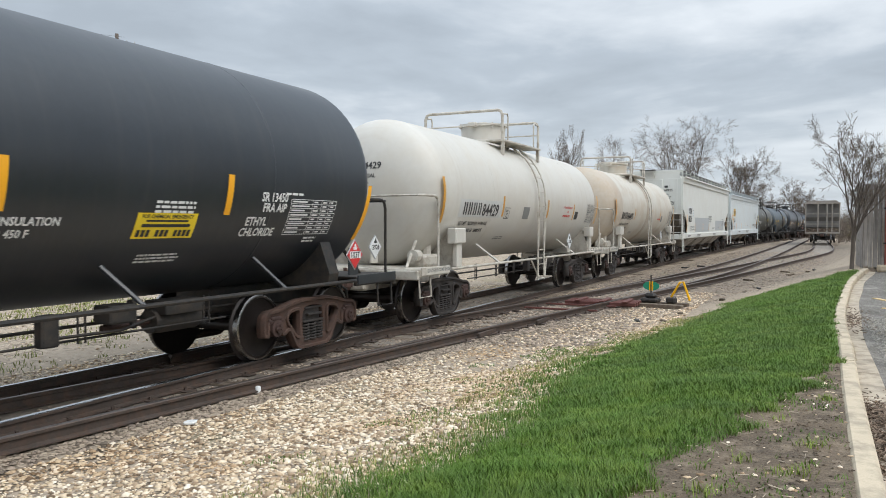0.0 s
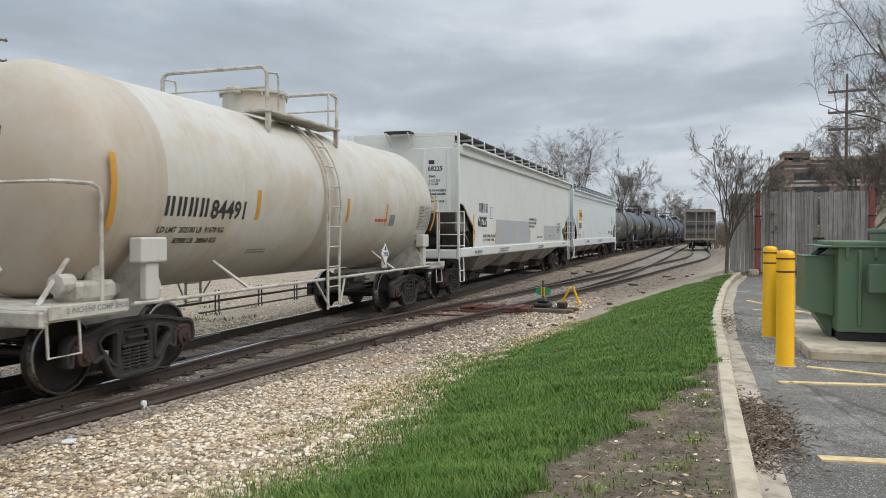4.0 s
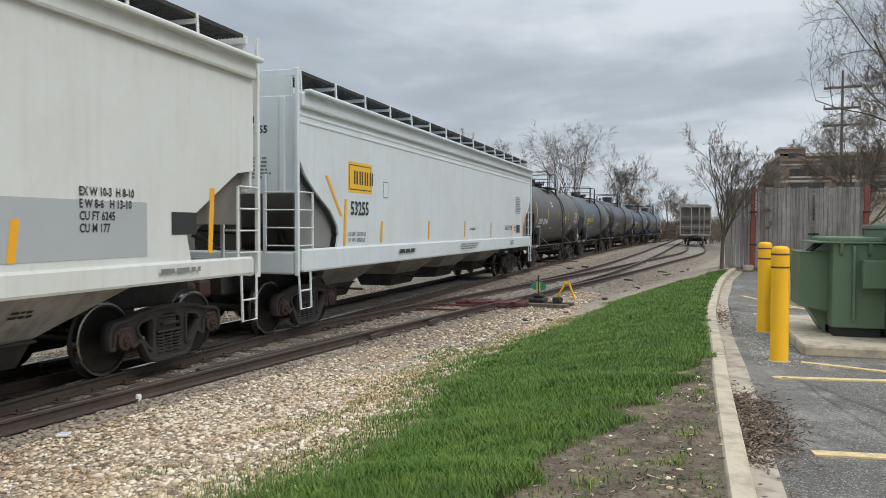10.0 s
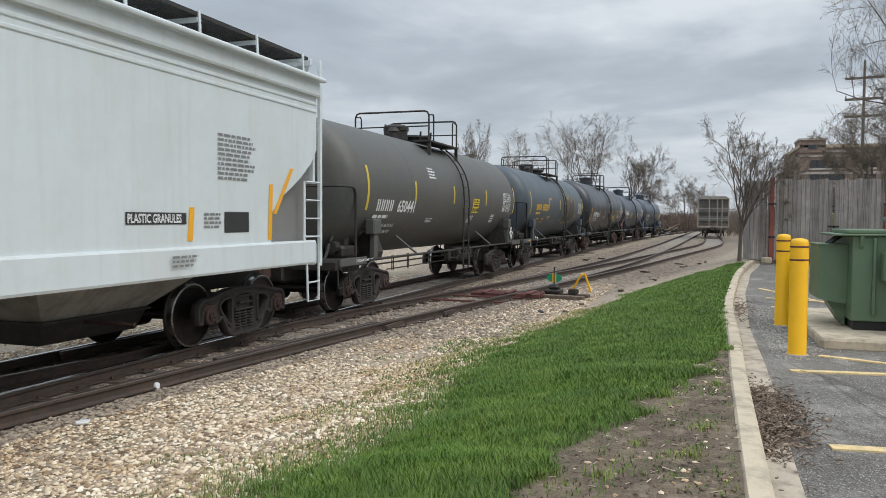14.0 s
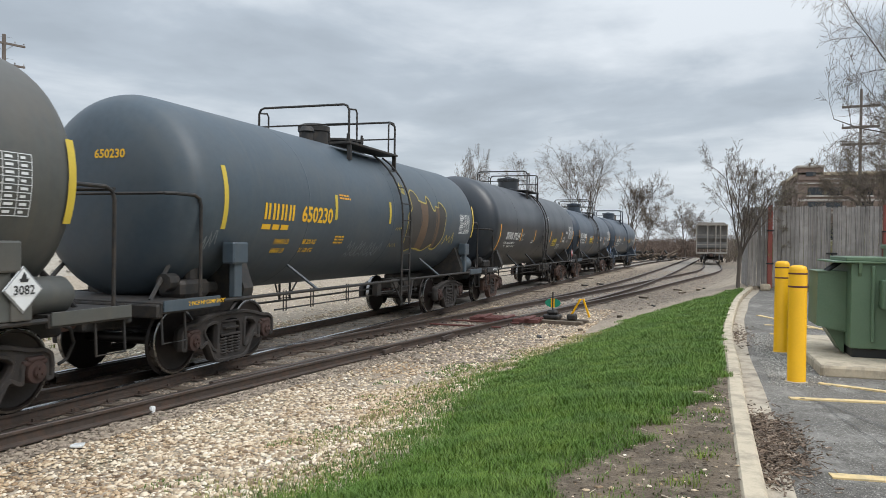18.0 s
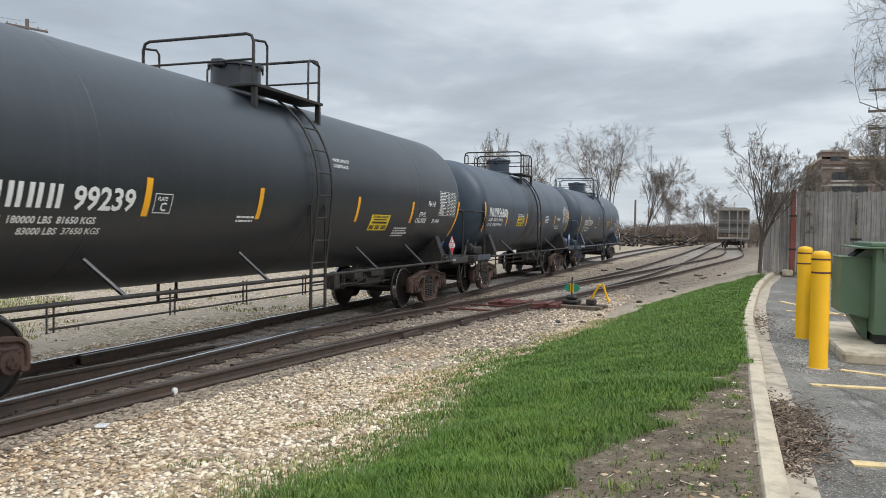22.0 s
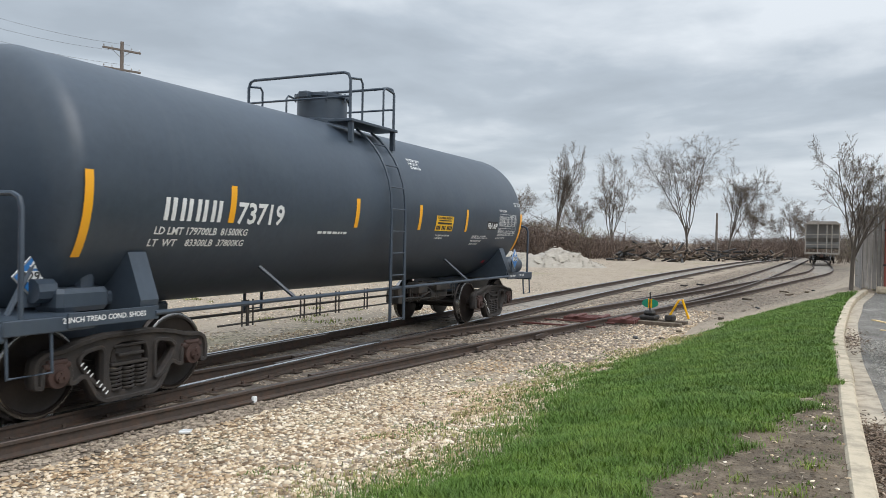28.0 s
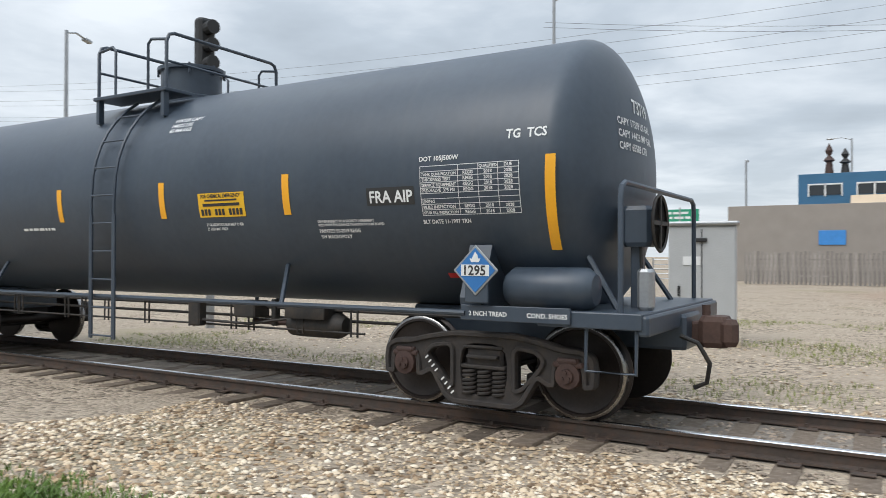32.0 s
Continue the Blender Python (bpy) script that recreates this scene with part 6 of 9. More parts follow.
Hh = dict(half=8.35, tail=0.18, rusty=True, knuckle=0.72, hand_z=2.27, dome_r=0.78, R=1.515, zc=2.485, tank=6.75, truck=6.05, paint="black", frame="under", label="glossy black tank car with ethyl chloride stencils and rusty brown trucks",
    stripes=stripes((-3.67, -1.42, 1.65, 4.18), 1.92, 2.36, (-6.61, 6.90), 1.62, 2.46), marks=[(-5.71, 1.98, 4, 0.24, "letters")], words=[("99239", -4.72, 1.98, 0.24, 1.0, "letters"), ("LD LMT  180000 LBS  81650 KGS", -5.86, 1.83, 0.075, 1.0, "letters"), ("WT        83000 LBS  37650 KGS", -5.7, 1.72, 0.075, 1.0, "letters"), ("FRA AIP", 5.05, 2.30, 0.11, 0.8, "letters"), ("ETHYL", 4.62, 2.06, 0.10, 0.85, "letters"), ("CHLORIDE", 4.48, 1.93, 0.10, 0.85, "letters"), ("SR 13450", 5.45, 1.93, 0.09, 0.9, "letters"), ("C", -3.44, 1.99, 0.10, 1.0, "letters"), ("PLATE", -3.50, 2.11, 0.045, 0.9, "letters"), ("WATER CAPACITY", 0.72, 2.92, 0.055, 0.9, "letters"), ("213700 POUNDS", 0.72, 2.82, 0.055, 0.9, "letters")],
    fine=[(-1.9, 1.96, 0.5, 2, 0.03, "letters"), (3.5, 1.82, 0.8, 4, 0.028, "letters")], tables=[(5.58, 2.11, 1.1, 0.54)], signs=[(2.29, 1.76, 0.84, 0.30, "lemon", "ink")], panels=[(-3.55, 1.96, 0.30, 0.01, "letters"), (-3.55, 2.18, 0.30, 0.01, "letters"), (-3.55, 1.96, 0.01, 0.23, "letters"), (-3.26, 1.96, 0.01, 0.23, "letters")],
    seams=(-4.4, 0.0, 4.6), placards=[(6.35, 1.40, "1037", "red", "letters", -1.55), (-7.35, 1.45, "1037", "red", "letters", -0.3)], sill_words=[("2 INCH TREAD COND. SHOES", -7.3, 1.005, 0.05, "letters"), ("TREAD COND SHOES", 6.4, 1.005, 0.05, "letters")], top=(-0.95, 1.0), ladder=0.2, dome_x=0.05, airtank=0, stays=(-0.62, -0.2, 0.35, 0.7),
    head_words=[("99239", 0.1, 2.85, 0.16, "letters"), ("CAPY 25671 US GAL", 0.7, 2.68, 0.08, "letters"), ("CAPY 97175 L", 0.7, 2.55, 0.08, "letters")])
A_ = dict(Hh); A_.update(tail=0.0, knuckle=1.0, R=1.545, zc=2.515, stripes=stripes((-3.67, -1.42, 1.0, 3.8), 1.98, 2.45, (-6.75, 6.9), 1.64, 2.46), signs=[(2.5, 1.72, 0.85, 0.27, "lemon", "ink")], tables=[(4.98, 1.74, 1.04, 0.46)],
    words=[("SR 13450", 4.38, 2.16, 0.11, 0.85, "letters"), ("FRA AIP", 4.44, 2.03, 0.11, 0.85, "letters"), ("ETHYL", 4.18, 1.86, 0.11, 0.85, "letters"), ("CHLORIDE", 4.12, 1.73, 0.11, 0.85, "letters"), ("GLASS INSULATION", 0.7, 1.86, 0.08, 0.9, "letters"), ("EXCEED 450 F", 0.7, 1.75, 0.08, 0.9, "letters")], fine=[(2.71, 2.12, 0.7, 3, 0.028, "letters"), (2.7, 1.55, 0.7, 3, 0.02, "letters"), (4.85, 2.28, 0.4, 1, 0.03, "letters"), (5.5, 1.70, 0.3, 2, 0.025, "letters")], placards=[(6.45, 1.42, "1037", "red", "letters", -1.55)], sill_words=[], label="glossy black tank car with ethyl chloride stencils, leading the passing cars")
F_ = dict(half=7.33, tail=0.34, knuckle=0.68, hand_z=2.43, struts=(-0.23, 0.23), R=1.42, zc=2.45, tank=5.75, truck=4.95, paint="olive", frame="under", label="sooty olive-grey tank car with worn white stencils", dome="valves",
    stripes=stripes((-3.0, -0.2, 2.86), 2.23, 2.68, (-5.6, 6.0), 2.0, 2.88, "dullyellow", sl=0.02), marks=[(-5.09, 1.99, 4, 0.235, "letters")], words=[("650441", -3.99, 1.98, 0.25, 1.0, "letters"), ("LD LMT  194800 LB  88 350 KG", -5.3, 1.66, 0.075, 1.0, "letters"), ("LT  WT    66200 LB  30 050 KG", -5.32, 1.53, 0.075, 1.0, "letters")],
    fine=[(-5.16, 1.91, 0.95, 1, 0.07, "letters"), (-2.0, 3.06, 0.5, 4, 0.04, "letters"), (-2.0, 1.84, 0.5, 3, 0.02, "letters"), (1.35, 1.92, 0.5, 4, 0.03, "letters")], tables=[(4.5, 2.06, 0.98, 0.6)], signs=[(1.54, 2.0, 0.6, 0.4, "lemon", "ink")], panels=[(3.72, 1.72, 0.36, 0.24, "letters"), (3.75, 1.75, 0.30, 0.18, "ink")], boxes=[(-5.5, 1.52, 0.36, 0.3, "olive"), (4.95, 1.52, 0.36, 0.3, "olive")], seams=(-3.2, 0.5, 3.4), top=(-1.1, 1.15), ladder=0.58, dome_x=-0.1, placards=[(5.32, 1.35, "3082", "letters", "ink", -1.5)], sill_words=[("2 INCH HF COMP SHOES", -6.2, 1.005, 0.05, "letters")], head_words=[("650441", 0.1, 2.95, 0.15, "letters")])
TAG_EDGE = [(140, 395), (172, 365), (165, 300), (185, 272), (215, 275), (240, 305), (245, 318), (312, 328), (318, 300), (330, 290), (352, 310), (368, 345), (385, 362), (400, 360), (402, 338), (438, 342), (440, 318), (460, 312), (490, 330), (515, 365), (508, 440), (508, 500), (490, 545), (460, 572), (415, 568), (412, 548), (390, 560), (345, 580), (290, 572), (230, 568), (180, 580), (150, 555), (138, 500), (138, 440), (140, 395)]
tag_at = lambda p: (1.3 + (p[0] - 140) / 375 * 2.6, 3.05 - (p[1] - 265) / 313 * 1.39)


def rounded(pts, n=4):
    """A closed line through the points, with soft corners."""
    out = []
    for i in range(len(pts) - 1):
        p0, p1, p2, p3 = (pts[j % (len(pts) - 1)] for j in (i - 1, i, i + 1, i + 2))
        for k in range(n):
            u = k / n
            out.append(tuple(0.5 * (2 * b + (c - a) * u + (2 * a - 5 * b + 4 * c - e) * u * u + (3 * b - a - 3 * c + e) * u**3) for a, b, c, e in zip(p0, p1, p2, p3)))
    return out + [out[0]]


TAG_LINE = rounded([tag_at(p) for p in TAG_EDGE])
TAG = []
for k in range(44):
    x_ = 1.30 + (k + 0.5) * 0.0585
    cut_ = sorted(a[1] + (b[1] - a[1]) * (x_ - a[0]) / (b[0] - a[0]) for a, b in zip(TAG_LINE, TAG_LINE[1:]) if (a[0] - x_) * (b[0] - x_) < 0)
    if len(cut_) >= 2:
        TAG.append(([(x_, cut_[0]), (x_, cut_[-1])], 0.2001, "tagfill" if 13 < k < 22 or 31 < k < 36 else "tagdark", "graffiti_fill"))
TAG.append((TAG_LINE, 0.034, "tagline", "graffiti_outline"))
for px in ((250, 320, 265, 420, 250, 500, 235, 560), (330, 300, 345, 380, 330, 470, 330, 570), (385, 370, 375, 440, 390, 450, 375, 555), (415, 350, 420, 440, 415, 545), (462, 330, 455, 420, 468, 520, 445, 560), (175, 380, 150, 460, 170, 550)):
    TAG.append(([tag_at((px[i], px[i + 1])) for i in range(0, len(px), 2)], 0.03, "ink", "graffiti_shade"))
TAG += [([(4.0 + 0.13 * k, 1.80 + 0.20 * (k % 2) + 0.05 * (k % 3)) for k in range(7)], 0.04, "tagline", "graffiti_tag"), ([(1.0, 3.0), (1.1, 3.14), (1.14, 2.98), (1.22, 3.12), (1.2, 2.92), (1.05, 2.96)], 0.07, "tagline", "graffiti_tag"), ([(0.62 + 0.06 * k, 2.1 + 0.07 * (k % 2)) for k in range(7)], 0.02, "tagline", "graffiti_tag"), ([(0.5 + 0.07 * k, 1.74 + 0.08 * (k % 2)) for k in range(7)], 0.02, "tagline", "graffiti_tag"), ([(4.15, 1.5), (4.28, 1.72)], 0.015, "chalk", "graffiti_tag")]
TAG += [([(-1.4 + 0.055 * k, 1.72 + 0.12 * math.sin(k * 2.1) + 0.06 * math.sin(k * 0.7)) for k in range(30)], 0.03, "chalk", "chalk_scrawl"), ([(-1.4 + 0.075 * k, 1.60 + 0.05 * math.sin(k * 2.4)) for k in range(20)], 0.025, "chalk", "chalk_scrawl"), ([(-5.9 + 0.03 * k, 1.75 + 0.14 * math.sin(k * 1.9) + 0.02 * k) for k in range(10)], 0.02, "chalk", "chalk_scrawl")]
M["tagfill"] = mat("brown_spray_paint", (0.12, 0.075, 0.045), 0.55, vary=0.3, scale=2.5, bump=0.0)
M["tagdark"] = mat("dark_spray_paint", (0.05, 0.045, 0.04), 0.55, vary=0.3, scale=2.5, bump=0.0)
M["tagline"] = mat("gold_spray_paint", (0.42, 0.34, 0.08), 0.55, vary=0.3, scale=2.5, bump=0.0)
M["chalk"] = mat("faint_chalk", (0.22, 0.24, 0.25), 0.8, vary=0.3, scale=2.5, bump=0.0)
G_ = dict(F_); G_.update(graffiti=TAG, paint="bluegrey", stripes=stripes((-2.23, 0.26), 2.23, 2.68, (-5.58, 6.0), 2.0, 2.88, "dullyellow", sl=0.02), label="blue-grey tank car with yellow stencils, graffiti and chalked scrawl", marks=[(-4.58, 2.17, 4, 0.25, "signyellow")], words=[("650230", -3.45, 2.17, 0.25, 1.0, "signyellow"), ("194400 LB", -4.1, 1.80, 0.085, 0.85, "signyellow"), ("68600 LB", -4.1, 1.66, 0.085, 0.85, "signyellow"), ("88 200 KG", -3.22, 1.80, 0.085, 0.85, "signyellow"), ("31 100 KG", -3.22, 1.66, 0.085, 0.85, "signyellow")], fine=[(-4.6, 2.10, 0.95, 1, 0.08, "signyellow"), (-2.1, 2.70, 0.5, 2, 0.03, "orange"), (-2.1, 1.95, 0.4, 3, 0.03, "signyellow")], tables=[(4.74, 2.1, 0.9, 0.5)], signs=[], panels=[], boxes=[(-5.5, 1.52, 0.36, 0.3, "bluegrey"), (5.02, 1.52, 0.36, 0.3, "bluegrey")], placards=[], sill_words=[("2 INCH HF COMP SHOES", -6.4, 1.005, 0.05, "signyellow")], head_words=[("650230", 0.12, 2.93, 0.115, "signyellow")], top=(-0.95, 1.4), ladder=0.95, dome_x=0.2)
B_ = dict(half=6.9, struts=(-0.23, 0.23), dome_r=1.08, R=1.44, zc=2.50, tank=5.3, truck=4.72, paint="white", frame="underwhite", rails="underwhite", fascia="underwhite", ladder_paint="underwhite", label="cream white tank car with black stencils and amber stripes", head=0.7,
    stripes=stripes((-2.42, 0.75), 2.05, 2.50, (-5.5, 5.66), 1.90, 2.77, "dullorange", sl=0.04), marks=[(-4.55, 2.07, 4, 0.25, "ink")], words=[("84429", -3.6, 2.06, 0.25, 1.0, "ink"), ("LD LMT  202200 LB  91700 KG", -4.6, 1.86, 0.08, 0.95, "ink"), ("LT WT    83860 LB  38000 KG", -4.66, 1.72, 0.08, 0.95, "ink"), ("For Chemical Emergency", 2.08, 2.32, 0.06, 0.95, "red"), ("Call", 2.45, 2.2, 0.06, 0.95, "red"), ("C", -2.19, 2.03, 0.10, 1.0, "ink"), ("PLATE", -2.26, 2.16, 0.045, 0.9, "ink")],
    fine=[(-2.3, 1.60, 0.7, 2, 0.022, "grime"), (2.12, 2.14, 0.8, 1, 0.06, "red"), (-4.6, 1.45, 0.4, 1, 0.02, "grime")], tables=[(4.5, 1.93, 0.85, 0.55)], table_ink="grime", panels=[(-2.30, 2.0, 0.30, 0.012, "ink"), (-2.30, 2.24, 0.30, 0.012, "ink"), (-2.30, 2.0, 0.012, 0.25, "ink"), (-2.01, 2.0, 0.012, 0.25, "ink"), (-4.75, 2.02, 2.30, 0.36, mat("pale_grey_patch", (0.52, 0.52, 0.50), 0.5, bump=0)), (-1.09, 2.0, 0.42, 0.29, "grime"), (3.25, 2.02, 0.32, 0.22, "ink"), (3.06, 2.0, 0.09, 0.45, "dullorange")], boxes=[(-5.1, 1.50, 0.46, 0.3, "white"), (4.6, 1.50, 0.4, 0.3, "white")], placards=[(2.35, 1.40, "2928", "letters", "ink", -1.52), (-6.2, 1.45, "2928", "letters", "ink", -0.35)], seams=(-3.0, 0.0, 3.4), top=(-1.5, 1.08), ladder=-0.05, dome_x=-0.25, rail_h=0.64, post=0.035, airtank=0, sill_words=[("2 INCH HF COMP SHOES", -6.2, 1.005, 0.06, "grime"), ("2 INCH HF COMP SHOES", 5.3, 1.005, 0.06, "grime")], head_words=[("84429", 0.12, 2.93, 0.125, "ink"), ("CAPY 18,290 GAL", 0.55, 2.76, 0.07, "ink"), ("CAPY 69,200 L", 0.55, 2.65, 0.07, "ink")])
C_ = dict(B_); C_.update(tail=0.22, words=[("84491", -3.6, 2.06, 0.25, 1.0, "ink"), ("LD LMT  202100 LB  91670 KG", -4.6, 1.86, 0.08, 0.95, "ink"), ("LT WT    83900 LB  38060 KG", -4.66, 1.72, 0.08, 0.95, "ink")], panels=[(2.9, 2.0, 0.3, 0.24, "grime"), (2.65, 2.0, 0.09, 0.45, "dullorange")], zones=[(-0.28, 0.18, "tan"), (-5.3, -4.55, "tan")], end_paint="tan", label="cream tank car with a tan stained head and black stencils", head_words=[("84491", 0.12, 2.93, 0.125, "ink"), ("CAPY 18290 GAL", 0.55, 2.76, 0.07, "ink"), ("CAPY 69230 L", 0.55, 2.65, 0.07, "ink")], paint="cream", placards=[(2.35, 1.40, "2928", "letters", "ink", -1.52), (-6.2, 1.45, "2928", "letters", "ink", -0.35)])
M["cream"] = mat("warm_cream_tank_paint", (0.55, 0.52, 0.455), 0.45, vary=0.06, scale=0.6, fine=10, bump=0.002, second=(0.45, 0.36, 0.26), amount=0.55, streaks=0.3, stain=(0.36, 0.28, 0.20))
# dark brown for slope sheets, end posts and notch panels
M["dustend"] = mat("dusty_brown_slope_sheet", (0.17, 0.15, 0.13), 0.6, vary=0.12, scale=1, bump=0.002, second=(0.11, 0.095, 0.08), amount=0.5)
D_ = dict(half=9.82, skirt=1.88, truck=8.05, notch=((0.0, 2.66), (0.42, 2.60), (0.62, 2.48), (1.50, 1.95), (1.58, 1.80), (1.48, 1.42)), paint="hopper_warm", sill0=1.16, sill1=1.42, eave=4.18, bays=4, label="pale grey covered hopper with repaint patches and black numbers", cut=1.5, endpaint="dustend", baypaint="bay",
    panels=[(-7.38, 2.37, 1.28, 0.46, mat("white_repaint", (0.66, 0.67, 0.66), 0.45, bump=0)), (-5.2, 1.46, 5.2, 0.80, "patch"), (2.85, 1.50, 4.2, 0.63, "patch"), (-5.9, 2.28, 0.3, 0.36, "grime"), (-5.88, 2.30, 0.26, 0.32, "hopper"), (7.5, 1.75, 0.5, 0.28, "ink")],
    stripes=[(-7.75, 1.50, 2.38, 0.10, 0.08, "orange"), (-5.18, 1.49, 1.92, 0.10, 0.06, "orange"), (-2.3, 1.5, 1.92, 0.10, 0.06, "orange"), (0.1, 1.5, 1.92, 0.10, 0.06, "orange"), (5.2, 1.5, 1.92, 0.10, 0.06, "orange"), (8.35, 1.5, 2.36, 0.10, 0.06, "orange")],
    marks=[(-7.24, 2.45, 4, 0.28, "ink")], words=[("68225", -7.32, 2.03, 0.29, 0.95, "ink"), ("LD LMT  221300 lbs  100 350 kg LO", -6.75, 1.71, 0.075, 0.9, "ink"), ("LT  WT    64700 lbs   29 400 kg", -6.75, 1.58, 0.075, 0.9, "ink"), ("EX W 10-3  H 8-10", 6.0, 2.18, 0.09, 0.8, "ink"), ("E W 8-6   H 13-10", 6.0, 2.05, 0.09, 0.8, "ink"), ("CU FT 6245", 6.0, 1.92, 0.09, 0.8, "ink"), ("CU M 177", 6.0, 1.79, 0.09, 0.8, "ink"), ("CLEAN FOR BOILING WATER", -0.1, 2.31, 0.085, 0.85, "ink"), ("PHENCLO EPOXY 09-05 NSC", -0.1, 2.17, 0.085, 0.85, "ink"), ("399 EPOXY 09-05 NSC", -0.1, 2.03, 0.085, 0.85, "ink")],
    fine=[(1.4, 1.68, 1.4, 2, 0.025, "grime"), (4.1, 1.72, 0.5, 1, 0.04, "ink")], sillfine=[(-7.9, 1.32, 1.1, 1, 0.07, "grime"), (-4.9, 1.34, 1.3, 2, 0.04, "grime"), (7.2, 1.34, 0.8, 1, 0.06, "grime"), (1.4, 1.33, 1.2, 2, 0.04, "grime")], endwords=[("68225", 0.72, 3.55, 0.12, "ink"), ("SPRG", 0.74, 3.36, 0.06, "ink"), ("2 OC D5", 0.74, 3.25, 0.06, "ink"), ("2 IC D5", 0.74, 3.16, 0.06, "ink"), ("36 IN WHEELS", 0.74, 2.98, 0.055, "ink"), ("BRAKE BEAMS", 0.74, 2.88, 0.055, "ink"), ("NO.24", 0.74, 2.79, 0.055, "ink"), ("DRAFT GEAR", 0.74, 2.68, 0.055, "ink")], endfine=[(0.74, 3.84, 0.34, 1, 0.11, "ink")])
E_car = dict(half=10.3, paint="hopper", sill0=1.10, sill1=1.48, eave=4.0, bays=4, ribs=3, label="pale grey covered hopper with ribbed eaves and an amber badge", cut=1.9, baypaint="bay",
    panels=[(-7.4, 2.5, 1.12, 0.58, "signyellow"), (-7.35, 2.55, 1.02, 0.48, "ink"), (-7.33, 2.57, 0.98, 0.44, "signyellow"), (7.14, 1.64, 0.58, 0.28, "ink"), (-5.7, 2.45, 0.28, 0.34, "grime"), (-5.68, 2.47, 0.24, 0.30, "hopper"), (5.3, 1.76, 1.05, 0.14, "ink")],
    stripes=[(-7.5, 1.5, 2.36, 0.10, 0.08, "orange"), (-8.3, 2.05, 2.75, 0.10, -0.6, "orange"), (-5.75, 1.52, 1.97, 0.10, 0.06, "orange"), (-2.75, 1.55, 1.99, 0.10, 0.04, "orange"), (0.4, 1.56, 2.02, 0.10, 0.04, "orange"), (3.4, 1.53, 1.97, 0.10, 0.04, "orange"), (6.46, 1.55, 1.97, 0.10, 0.04, "orange"), (8.3, 1.52, 2.33, 0.10, 0.04, "orange"), (8.9, 1.9, 2.6, 0.10, 0.5, "orange")],
    marks=[(-7.15, 2.66, 4, 0.26, "ink")], words=[("53255", -7.3, 2.08, 0.25, 0.95, "ink"), ("LD LMT  220700 LB", -7.4, 1.68, 0.075, 0.9, "grime"), ("LT  WT  65300 LB", -7.4, 1.56, 0.075, 0.9, "grime"), ("PLASTIC GRANULES", 5.33, 1.78, 0.10, 0.72, "letters"), ("NO HATCHES", 0.9, 1.76, 0.07, 0.9, "ink")],
    fine=[(7.0, 2.95, 0.9, 10, 0.035, "grime"), (6.7, 1.9, 0.4, 4, 0.03, "grime")], sillfine=[(-4.9, 1.36, 1.3, 1, 0.085, "ink"), (-0.2, 1.39, 1.9, 3, 0.035, "grime"), (6.0, 1.38, 0.5, 3, 0.03, "grime")], endwords=[("53255", 0.62, 3.40, 0.12, "ink")], endfine=[(0.62, 3.68, 0.36, 1, 0.11, "ink"), (0.75, 3.0, 0.36, 6, 0.035, "grime")], endpaint="brownend")
def shifted(d, dx):
    """The same marks on a car whose middle lies dx further on."""
    out = dict(d)
    for key in ("panels", "stripes", "marks", "fine", "sillfine"):
        out[key] = [(v[0] - dx, *v[1:]) for v in d[key]]
    out["words"] = [(v[0], v[1] - dx, *v[2:]) for v in d["words"]]
    return out


E_car = shifted(E_car, 0.22)
E_car.update(bay_in=0.5, bay_span=0.42, gate=0.85, gate_y=0.5, bay_x=(-5.9, -1.72, 1.9, 5.85), baypaint="bay", half=10.03, truck=8.2, ladder_top=2.62, notch=((0.0, 2.95), (0.18, 2.72), (0.55, 2.45), (1.15, 2.12), (1.42, 1.86), (1.46, 1.70), (1.38, 1.48)))
for build, d, u in ((tank_car, A_, -133.0), (tank_car, B_, -117.75), (tank_car, C_, -103.95), (hopper_car, shifted(D_, 0.1), -87.25), (hopper_car, E_car, -67.08), (tank_car, F_, -49.5), (tank_car, G_, -34.87), (tank_car, Hh, -19.1), (tank_car, I_, -3.55), (tank_car, J, 11.2)):
    CARS.append((build(d), u, d.get("truck", d["half"] - 2.45)))

# ---- car park side: kerb, asphalt, bollards, transformer, fence ----
ASPH = 0.48


def strip(f0, f1, x0, x1, z0, z1, step, bev=0.02):
    """A band between two lines over a stretch of x, as one bevelled block."""
    xs = np.linspace(x0, x1, max(2, int(round((x1 - x0) / step)) + 1))
    vs = []
    for x in xs:
        a, b = f0(x), f1(x)
        vs += [(x, a, z0), (x, a, z1 - bev), (x, a - bev, z1), (x, b + bev, z1), (x, b, z1 - bev), (x, b, z0)]
    fs = []
    for i in range(len(xs) - 1):
        fs += [(i * 6 + k, i * 6 + k + 1, i * 6 + k + 7, i * 6 + k + 6) for k in range(5)]
    n = (len(xs) - 1) * 6
    fs += [(0, 1, 2, 3, 4, 5), (n, n + 1, n + 2, n + 3, n + 4, n + 5)]
    return Geo().add(vs, fs)


